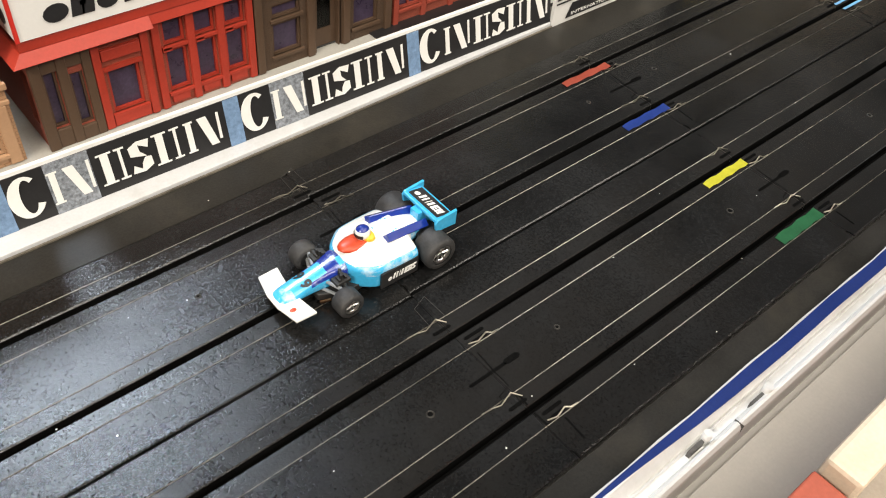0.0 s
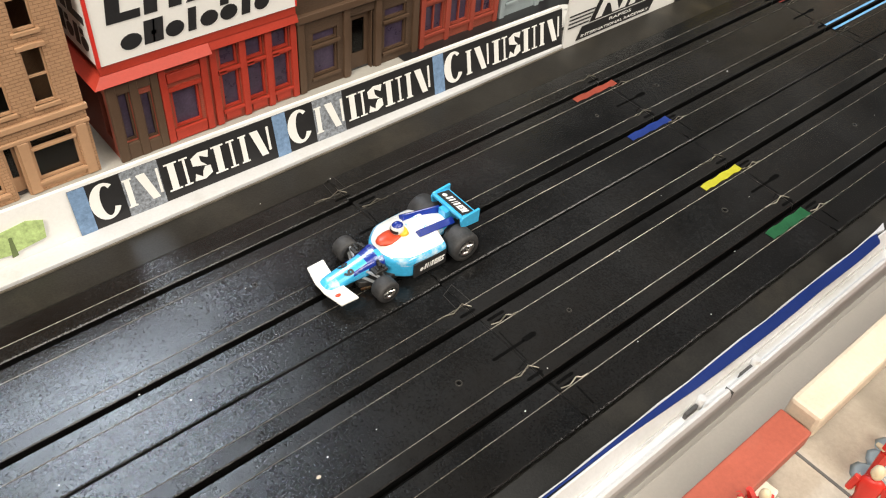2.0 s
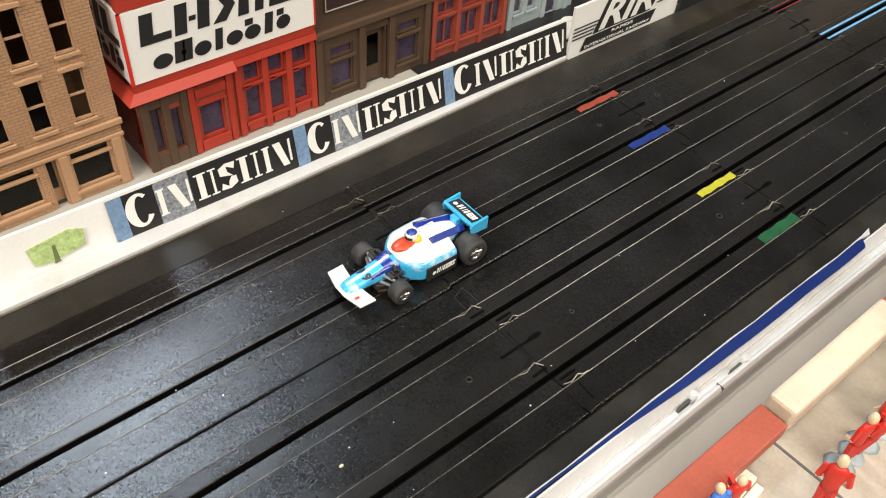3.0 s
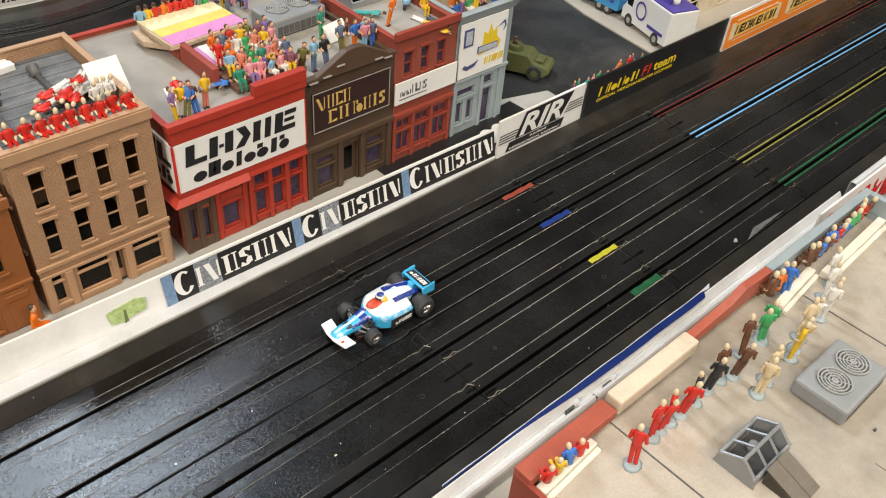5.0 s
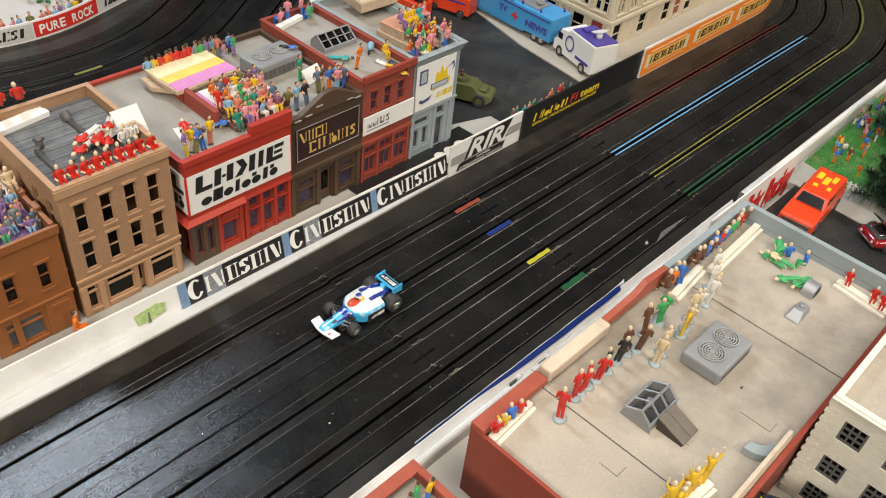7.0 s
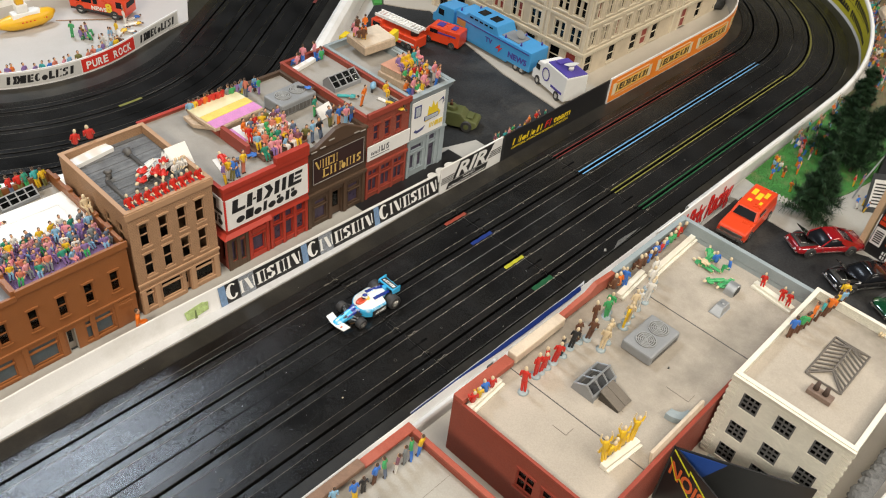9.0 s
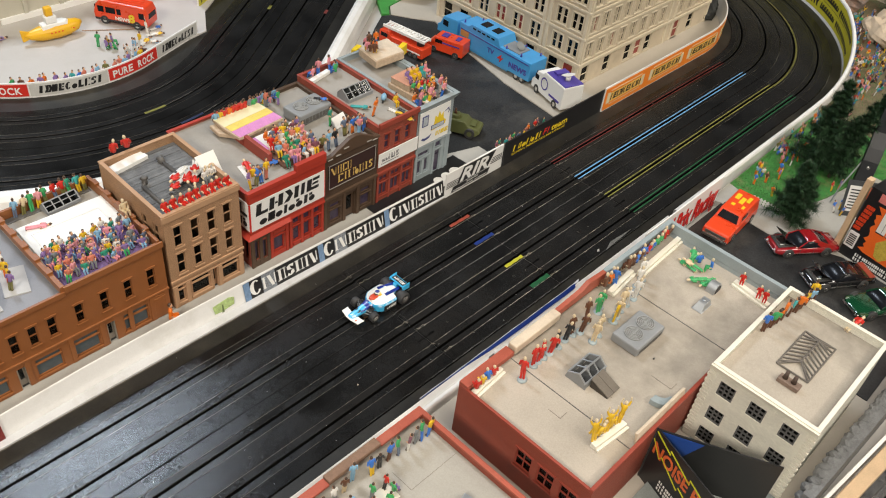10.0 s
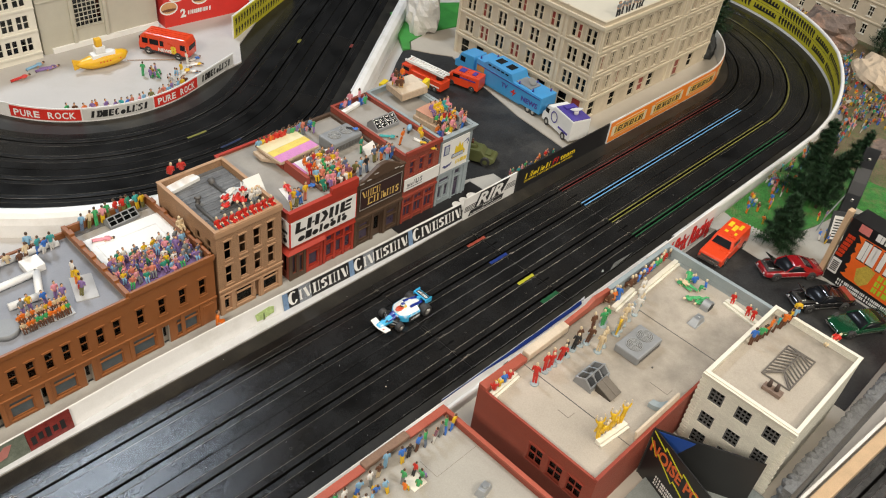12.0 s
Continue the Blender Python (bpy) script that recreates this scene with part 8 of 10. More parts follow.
# the left wall is counted from its far end
west = [(D - c - o - 0.0068, D - c - o, a, b) for a, b in rowz for c in (0.0085, 0.0335) + tuple(0.071 + 0.0305 * k for k in range(6)) for o in (0, 0.0095)]
shops_w = [(D - c - 0.016, D - c, 0.004, 0.028) for c in (0.010, 0.035, 0.075, 0.1055, 0.136, 0.1665, 0.197, 0.2275)]
shell(office, W, D, H, cream_stone, mat("office_roof", (0.62, 0.58, 0.48), 0.6, var=0.06), 0.1435, front=south + shops_s, left=west + shops_w, cap=cream_trim)
rng = random.Random(3)
for h in south + shops_s:
    window(office, ID, h, 0.0025, cream_trim, (0, 1), head=False, film=red_film if rng.random() < 0.12 else None, bar=0.0007)
for h in west + shops_w:
    window(office, pose(0, D, 0, 0, 0, -90), h, 0.0025, cream_trim, (0, 1), head=False, film=red_film if rng.random() < 0.3 else None, bar=0.0007)
LW = pose(0, D, 0, 0, 0, -90)
for z0, z1, out in ((0.0305, 0.0345, 0.0022), (0.0675, 0.0705, 0.0016), (0.1035, 0.1065, 0.0016), (0.139, 0.1445, 0.003)):
    band(office, "belt_course", 0.0, W, z0, z1, out, cream_trim)
    band(office, "belt_course", 0, D + out, z0, z1, out, cream_trim, m=LW)
for z in (0.0735, 0.1095, 0.0375):
    band(office, "string_course", 0.0, W, z, z + 0.0008, 0.0008, cream_trim)
    band(office, "string_course", 0, D, z, z + 0.0008, 0.0008, cream_trim, m=LW)
for x in (0.0002, 0.2095, 0.2255, 0.329):
    band(office, "pilaster", x, x + 0.0045, 0.0, 0.139, 0.0014, cream_trim)
for x in (D - 0.0048, D - 0.062, D - 0.0695, 0.0):
    band(office, "pilaster", x, x + 0.0045, 0.0, 0.139, 0.0014, cream_trim, m=LW)
pairs_s = [0.006 + 0.0252 * k for k in range(8)] + [0.232 + 0.0252 * k for k in range(4)]
pairs_w = [D - c - 0.0163 for c in (0.0085, 0.0335) + tuple(0.071 + 0.0305 * k for k in range(6))]
for cs, wide, m_ in ((pairs_s, 0.0140, ID), (pairs_w, 0.0163, LW)):
    for c in cs:
        for z0, z1 in rowz:
            band(office, "sill", c - 0.0012, c + wide + 0.0012, z0 - 0.0016, z0 - 0.0004, 0.0019, cream_trim, m=m_, bevel=0.0002)
            band(office, "lintel", c - 0.0010, c + wide + 0.0010, z1 + 0.0005, z1 + 0.0024, 0.0012, cream_trim, m=m_, bevel=0.0002)
            band(office, "jamb", c - 0.0014, c - 0.0002, z0 - 0.0003, z1 + 0.0004, 0.0010, cream_trim, m=m_, bevel=0.0)
            band(office, "jamb", c + wide + 0.0002, c + wide + 0.0014, z0 - 0.0003, z1 + 0.0004, 0.0010, cream_trim, m=m_, bevel=0.0)
for length, m_ in ((W, ID), (D, LW)):
    for z in (0.0283, 0.1368):
        bm = B()
        for k in range(int(length / 0.0042)):
            box(bm, 0.001 + 0.0042 * k, 0.0030 + 0.0042 * k, -0.0013, 0.0, z, z + 0.0020)
        tagged(part("dentil_course", bm, cream_trim, office, m=m_), kind="stuff")
bm = B()
box(bm, 0.2142, 0.2253, -0.0003, 0.0012, 0.0, 0.15)
part("recess", bm, cream_stone, office)
bm = B()
box(bm, D - 0.0648, D - 0.0622, -0.0004, 0.0012, 0.0, 0.152)
part("recess", bm, cream_stone, office, m=LW)
bm = B()
box(bm, 0.003, 0.12, D - 0.12, D - 0.003, 0.1436, 0.152)
part("upper_roof", bm, cream_trim, office, bevel=0.0005)
for k in range(9):
    figurine(0.505 + 0.008 * k, 0.1585 + 0.0012 * (k % 3), 0.1452, 0, "stand", "grey", "black", 0.0175, False, "on the office roof", "dark figurines on the office block", "row of dark figurines on the office roof")

# ---------------------------------------------------------------- vehicles
def tyre(parent, x, y, r, w, rim=None):
    bm = B()
    tube(bm, (x, y - w / 2, r), (x, y + w / 2, r), r, n=16)
    wl = part("wheel", bm, tyre_black, parent)
    bm = B()
    s = 1 if y > 0 else -1
    tube(bm, (x, y + s * w * 0.3, r), (x, y + s * w * 0.53, r), r * 0.55, r * 0.5, 12)
    part("rim", bm, rim or chrome, wl)


def block(bm, pts, w, taper=1.0, mi=0):
    """A side profile of (x, z) points made solid across a width; taper narrows its upper points."""
    zs = [z for _, z in pts]
    lo, hi = min(zs), max(zs)
    k = [w / 2 * (1 + (taper - 1) * (z - lo) / (hi - lo)) for _, z in pts]
    a = [bm.verts.new((x, -q, z)) for (x, z), q in zip(pts, k)]
    b = [bm.verts.new((x, q, z)) for (x, z), q in zip(pts, k)]
    bm.faces.new(a).material_index = mi
    bm.faces.new(b[::-1]).material_index = mi
    n = len(pts)
    for i in range(n):
        bm.faces.new((a[i], b[i], b[(i + 1) % n], a[(i + 1) % n])).material_index = mi


def side_box(bm, x0, x1, z0, z1, w, d=0.0003):
    for s in (1, -1):
        box(bm, x0, x1, s * w / 2 - d, s * w / 2 + d, z0, z1)


glass_dark = mat("glass_dark", (0.008, 0.009, 0.012), 0.22, var=0.2, bump=0, spec=0.16)
toy_red = mat("toy_red", (0.7, 0.062, 0.017), 0.3, var=0.08, coat=0.3)
toy_blue = mat("toy_blue", (0.06, 0.32, 0.66), 0.35, var=0.08, coat=0.2)
toy_white = mat("toy_white", (0.78, 0.78, 0.76), 0.35, var=0.05)
toy_olive = mat("toy_olive", (0.09, 0.1, 0.03), 0.55, var=0.15)
toy_yellow = mat("toy_yellow", (0.75, 0.42, 0.015), 0.35, var=0.08)
toy_maroon = mat("toy_maroon", (0.27, 0.008, 0.012), 0.14, var=0.1, coat=1.0, bump=0)
toy_black = mat("toy_black", (0.009, 0.009, 0.010), 0.14, var=0.1, coat=1.0, bump=0)
toy_green = mat("toy_green", (0.004, 0.05, 0.02), 0.14, var=0.1, coat=1.0, bump=0)
violet = mat("violet", (0.07, 0.05, 0.3), 0.4, var=0.1)

# fire engine with its ladder
t = thing("fire_engine", "bright red toy fire engine with a white ladder", "toy fire truck", pose(0.3520, 0.3550, 0.0008, 0, 0, 97))
bm = B()
block(bm, [(-0.037, 0.004), (0.037, 0.004), (0.037, 0.021), (0.020, 0.023), (0.019, 0.0175), (-0.037, 0.0175)], 0.022)
part("body", bm, toy_red, t, bevel=0.0008)
bm = B()
side_box(bm, 0.0225, 0.034, 0.0135, 0.019, 0.022)
box(bm, 0.0366, 0.0373, -0.009, 0.009, 0.0125, 0.019)
part("cab_window", bm, glass_dark, t)
bm = B()
side_box(bm, -0.034, 0.018, 0.0085, 0.0105, 0.022)
part("side_stripe", bm, toy_white, t)
ld = B()
for s in (1, -1):
    box(ld, -0.037, 0.034, s * 0.0065 - 0.001, s * 0.0065 + 0.001, 0.025, 0.0285)
for k in range(14):
    box(ld, -0.0355 + 0.0051 * k, -0.0335 + 0.0051 * k, -0.0065, 0.0065, 0.0255, 0.0275)
box(ld, -0.02, 0.02, -0.0045, 0.0045, 0.0245, 0.0258)
part("ladder", ld, toy_white, t, "white extending ladder")
bm = B()
tube(bm, (-0.026, 0, 0.0175), (-0.026, 0, 0.0248), 0.0055, n=14)
part("turntable", bm, chassis_black, t)
for x in (-0.026, -0.0175, 0.025):
    for y in (-0.0095, 0.0095):
        tyre(t, x, y, 0.0045, 0.004)

t = thing("fire_van", "orange-red toy van with dark blue roof hatches", "toy van", pose(0.3960, 0.3160, 0.0008, 0, 0, 106))
bm = B()
block(bm, [(-0.027, 0.004), (0.027, 0.004), (0.0275, 0.012), (0.022, 0.015), (0.016, 0.0235), (-0.027, 0.0235)], 0.024, 0.94)
part("body", bm, toy_red, t, bevel=0.001)
bm = B()
box(bm, -0.018, -0.012, -0.005, 0.005, 0.0234, 0.0247)
box(bm, 0.0, 0.009, -0.0055, 0.0055, 0.0234, 0.0246)
part("hatch", bm, violet, t)
bm = B()
side_box(bm, 0.004, 0.015, 0.0155, 0.0205, 0.0228)
part("window", bm, glass_dark, t)
bm = B()
side_box(bm, -0.022, 0.004, 0.0165, 0.0185, 0.0232)
part("side_panel", bm, violet, t)
for x in (-0.017, 0.0165):
    for y in (-0.0105, 0.0105):
        tyre(t, x, y, 0.0048, 0.0042)

# blue broadcast lorry
t = thing("news_lorry", "light blue toy television lorry with dark lettering", "toy lorry", pose(0.4325, 0.275, 0.0018, 0, 0, 88))
bm = B()
block(bm, [(-0.088, 0.007), (0.042, 0.007), (0.042, 0.0375), (0.026, 0.0375), (0.020, 0.0425), (-0.028, 0.0425), (-0.033, 0.033), (-0.088, 0.033)], 0.033)
tr = part("trailer", bm, toy_blue, t, bevel=0.0008)
bm = B()
block(bm, [(0.048, 0.006), (0.086, 0.006), (0.0865, 0.016), (0.082, 0.0185), (0.076, 0.031), (0.05, 0.034), (0.048, 0.03)], 0.029, 0.95)
cb = part("cab", bm, toy_blue, t, bevel=0.0008)
bm = B()
side_box(bm, 0.066, 0.076, 0.0185, 0.0265, 0.0282)
part("window", bm, glass_dark, cb)
bm = B()
box(bm, 0.03, 0.06, -0.01, 0.01, 0.004, 0.009)
part("coupling", bm, chassis_black, t)
for x0, x1 in ((-0.019, -0.007), (0.002, 0.014)):
    bm = B()
    box(bm, x0, x1, -0.007, 0.007, 0.0425, 0.0432)
    part("roof_hatch", bm, glass_dark, tr)
for k in range(5):
    for s in (1, -1):
        part("side_vent", one_box(-0.022 + 0.0085 * k, -0.0165 + 0.0085 * k, s * 0.0166 - 0.0003, s * 0.0166 + 0.0003, 0.0372, 0.0392), glass_dark, tr)
        part("panel_line", one_box(-0.082 + 0.025 * k, -0.061 + 0.025 * k, s * 0.0166 - 0.0004, s * 0.0166 + 0.0004, 0.0302, 0.0310), toy_blue, tr)
for s in (1, -1):
    part("orange_panel", one_box(0.024, 0.039, s * 0.0166 - 0.0003, s * 0.0166 + 0.0003, 0.020, 0.029), mat("tan_print", (0.5, 0.25, 0.08), 0.5), tr)
    part("skirt", one_box(-0.05, 0.03, s * 0.0150 - 0.0008, s * 0.0150 + 0.0008, 0.0045, 0.0072), toy_blue, tr)
part("rear_deck", one_box(-0.062, -0.034, -0.011, 0.011, 0.0330, 0.0342), unit_grey, tr)
for k in range(6):
    bm = B()
    x = -0.08 + 0.013 * k if k < 4 else 0.026 + 0.011 * (k - 4)
    tube(bm, (x, 0.012 if k % 2 else -0.012, 0.033 if k < 4 else 0.0375), (x, 0.012 if k % 2 else -0.012, 0.037 if k < 4 else 0.0415), 0.0014, 0.001, 8)
    part("roof_lamp", bm, violet, tr)
dish = B()
tube(dish, (-0.052, 0, 0.033), (-0.052, 0, 0.0375), 0.0016, n=8)
tube(dish, (-0.052, 0, 0.037), (-0.054, 0, 0.0395), 0.002, 0.0062, 14)
part("dish", dish, steel_grey, tr)
for s in (0, 1):
    m = pose(0, 0, 0, 0, 0, 180 * s) @ Matrix.Translation((0, -0.0166, 0))
    lettered("lettering", "TV", tr, 0.012 if s else -0.028, 0.0175, 0.0068, 0.0125, violet, m, bold=0.0003)
    lettered("lettering", "NEWS", tr, 0.052 if s else -0.082, 0.0135, 0.0075, 0.031, violet, m, bold=0.0004)
    bm = B()
    F2 = m @ Matrix.Translation((0.036 if s else -0.042, 0, 0.012))
    prism(bm, [(-0.006, 0.004), (0.002, 0.012), (0.0015, 0.0065), (0.006, 0.0085), (-0.001, -0.001), (0.0, 0.005)], 0, 0.0003, 0, upright(F2))
    part("lightning", bm, red_print, tr)
    bm = B()
    box(bm, -0.085 if not s else -0.04, 0.04 if not s else 0.085, -0.0003, 0.0001, 0.0285, 0.0298, 0, m)
    part("side_line", bm, violet, tr)
for x in (-0.076, -0.066, 0.056, 0.072):
    for y in (-0.0135, 0.0135):
        tyre(t, x, y, 0.0052, 0.005)

# white broadcast van
t = thing("news_van", "white toy outside-broadcast van with a violet roof", "toy van", pose(0.4205, 0.147, 0.0018, 0, 0, 73) @ Matrix.Diagonal((1.0, 1.2, 1.15, 1)))
bm = B()
block(bm, [(-0.033, 0.004), (0.033, 0.004), (0.0335, 0.013), (0.030, 0.016), (0.024, 0.0265), (0.012, 0.028), (0.010, 0.031), (-0.033, 0.031)], 0.027, 0.95)
part("body", bm, toy_white, t, bevel=0.001)
bm = B()
box(bm, -0.0325, 0.008, -0.0118, 0.0118, 0.0311, 0.0322)
part("roof", bm, violet, t, "violet painted roof", bevel=0.0004)
bm = B()
tube(bm, (-0.018, 0, 0.0322), (-0.018, 0, 0.036), 0.003, n=10)
tube(bm, (-0.018, 0, 0.0355), (-0.017, 0, 0.0385), 0.0018, 0.0078, 16)
part("dish", bm, toy_white, t)
bm = B()
box(bm, -0.005, 0.003, -0.006, 0.006, 0.0322, 0.0345)
part("roof_box", bm, violet, t, bevel=0.0004)
bm = B()
side_box(bm, 0.0195, 0.0275, 0.0165, 0.0225, 0.0258)
box(bm, 0.0265, 0.0295, -0.0105, 0.0105, 0.0175, 0.0235)
part("window", bm, glass_dark, t)
for s in (1, -1):
    bm = B()
    m = pose(0, 0, 0, 0, 0, 0 if s < 0 else 180) @ Matrix.Translation((0, -0.0134, 0))
    ring = [(0.0075 * math.cos(k * math.pi / 12), 0.0185 + 0.0075 * math.sin(k * math.pi / 12)) for k in range(24)]
    inn = [(0.0058 * math.cos(k * math.pi / 12), 0.0185 + 0.0058 * math.sin(k * math.pi / 12)) for k in range(24)]
    X = upright(m @ Matrix.Translation((0.006 * -s, 0, 0)))
    for k in range(24):
        a, b = k, (k + 1) % 24
        bm.faces.new([bm.verts.new(X @ Vector((*p, 0.0003))) for p in (ring[a], ring[b], inn[b], inn[a])])
    part("emblem", bm, violet, t)
    bm = B()
    box(bm, -0.028 if s < 0 else 0.006, -0.006 if s < 0 else 0.028, -0.0003, 0.0001, 0.010, 0.0125, 0, m)
    part("side_line", bm, violet, t)
for x in (-0.019, 0.021):
    for y in (-0.0115, 0.0115):
        tyre(t, x, y, 0.0052, 0.0045)

# armoured car
t = thing("armoured_car", "olive green toy armoured car with a small turret", "toy armoured car", pose(0.269, 0.174, 0.0008, 0, 0, -62))
bm = B()
block(bm, [(-0.026, 0.006), (-0.022, 0.003), (0.022, 0.003), (0.027, 0.008), (0.025, 0.0115), (0.012, 0.0135), (0.007, 0.0185), (-0.022, 0.0185), (-0.027, 0.011)], 0.025, 0.78)
part("hull", bm, toy_olive, t, bevel=0.0008)
bm = B()
tube(bm, (-0.006, 0, 0.018), (-0.006, 0, 0.0225), 0.0068, 0.0055, 16)
part("turret", bm, toy_olive, t, bevel=0.0003)
bm = B()
tube(bm, (-0.007, 0, 0.0225), (-0.007, 0, 0.0262), 0.0022, 0.0012, 8)
ball(bm, (-0.007, 0, 0.0275), 0.0016)
part("gunner", bm, COLOURS["brown"], t)
bm = B()
box(bm, 0.013, 0.02, -0.0065, 0.0065, 0.0135, 0.0147)
box(bm, -0.02, -0.014, -0.0065, 0.0065, 0.0183, 0.0195)
part("hatch", bm, toy_olive, t, bevel=0.0003)
for x in (-0.015, 0.015):
    for y in (-0.0115, 0.0115):
        tyre(t, x, y, 0.0062, 0.0048, toy_olive)

# heads looking over the black board
for k in range(13):
    figurine(0.268 + 0.0072 * k, 0.1135 + 0.003 * math.sin(k * 1.9), 0.0008, 20 * math.sin(k * 2.3), "stand", NAMES[(k * 5) % 11], ["blue", "brown", "grey"][k % 3], 0.0145, False, "behind the black board", "spectators behind the wall")

# red news bus and yellow submarine in the rear pit
t = thing("news_bus", "red toy bus with white lettering and a yellow number", "toy bus", pose(0.0985, 0.6295, 0.001, 0, 0, 121) @ Matrix.Diagonal((1.13, 1.13, 1.13, 1)))
bm = B()
block(bm, [(-0.033, 0.004), (0.033, 0.004), (0.034, 0.013), (0.0315, 0.022), (0.026, 0.028), (-0.031, 0.0285), (-0.034, 0.02)], 0.026, 0.86)
part("body", bm, toy_red, t, bevel=0.0018)
for a, b in ((0.0205, 0.028), (0.006, 0.018), (-0.001, 0.004), (-0.030, -0.0235)):
    for o in (0.0121, -0.0121):
        part("side_window", one_box(a, b, o - 0.0003, o + 0.0003, 0.0145, 0.0215), glass_dark, t)
part("rear_window", one_box(-0.0342, -0.0325, -0.008, 0.008, 0.0145, 0.0205), glass_dark, t)
part("windscreen", one_box(0.0295, 0.034, -0.009, 0.009, 0.0145, 0.0205), glass_dark, t)
bm = B()
side_box(bm, -0.032, 0.032, 0.0048, 0.0072, 0.0262)
part("lower_stripe", bm, chassis_black, t)
for k in range(4):
    bm = B()
    box(bm, -0.028, 0.022, -0.0075 + 0.005 * k - 0.0004, -0.0075 + 0.005 * k + 0.0004, 0.0283, 0.029)
    part("roof_rib", bm, toy_red, t)
for s in (0, 1):
    m = pose(0, 0, 0, 0, 0, 180 * s) @ Matrix.Translation((0, -0.0133, 0))
    lettered("lettering", "NEWS", t, -0.006 if s else -0.012, 0.0082, 0.0045, 0.018, toy_white, m, bold=0.0002)
    lettered("race_number", "8", t, 0.0105 if s else -0.0205, 0.0085, 0.0095, 0.008, yellow_print, m @ Matrix.Translation((0, 0.0005, 0)), bold=0.0006)
for x in (-0.0205, 0.0205):
    for y in (-0.011, 0.011):
        tyre(t, x, y, 0.0052, 0.0045)
t = thing("toy_submarine", "yellow and white toy submarine lying on the pit floor", "toy submarine", pose(0.0055, 0.643, 0.001, 0, 0, -4) @ Matrix.Diagonal((1.15, 1.2, 1.2, 1)))
bm = B()
loops = []
for x, r, z in ((-0.033, 0.0015, 0.0105), (-0.027, 0.005, 0.009), (-0.015, 0.0085, 0.0085), (0.0, 0.0095, 0.0088), (0.015, 0.009, 0.0092), (0.026, 0.0065, 0.0105), (0.031, 0.002, 0.012)):
    loops.append([(x, r * math.cos(k * math.pi / 6), z + r * 0.9 * math.sin(k * math.pi / 6)) for k in range(12)])
loft(bm, loops)
part("hull", bm, toy_yellow, t)
bm = B()
prism(bm, [(-0.014, -0.006), (0.016, -0.006), (0.021, 0), (0.016, 0.006), (-0.014, 0.006)], 0.0135, 0.0185, top=[(-0.013, -0.005), (0.012, -0.005), (0.016, 0), (0.012, 0.005), (-0.013, 0.005)])
part("deck", bm, toy_white, t, bevel=0.0008)
bm = B()
box(bm, -0.008, 0.004, -0.0045, 0.0045, 0.0185, 0.0265)
part("tower", bm, toy_white, t, bevel=0.001)
bm = B()
box(bm, -0.0065, 0.0015, -0.0035, 0.0035, 0.0265, 0.036)
part("funnel", bm, toy_yellow, t, bevel=0.0012)
bm = B()
prism(bm, [(-0.035, 0.004), (-0.025, 0.006), (-0.025, 0.013), (-0.036, 0.017)], -0.001, 0.001, 0, pose(0, 0, 0, 90, 0, 0))
part("fin", bm, toy_yellow, t)
for x in (-0.006, -0.002, 0.002, 0.006, 0.013, 0.016, 0.019):
    bm = B()
    ball(bm, (x, -0.0092 + (0.0012 if x > 0.01 else 0), 0.0105), 0.0011, 0.0004, 0.0009, seg=8, rings=4)
    part("porthole", bm, toy_red, t)
bm = B()
wire(bm, [(0.039, 0.639, 0.0025), (0.06, 0.628, 0.0018), (0.088, 0.61, 0.002), (0.105, 0.601, 0.003)], 0.0006)
solid("hose", "thin brown cord lying across the pit floor", "cord", bm, mat("cord_brown", (0.28, 0.17, 0.09), 0.7))


def hull(x, w, zb, zm, zt, wt):
    """One rounded cross-section of a toy car's body."""
    half = [(0.0, zb), (w * 0.88, zb), (w, zb + 0.3 * (zm - zb)), (w, zm), (w * 0.55 + wt * 0.45, zm + 0.7 * (zt - zm)), (wt, zt - 0.0002), (wt * 0.5, zt + 0.0003)]
    return [(x, y, z) for y, z in half] + [(x, 0.0, zt + 0.0004)] + [(x, -y, z) for y, z in half[:0:-1]]


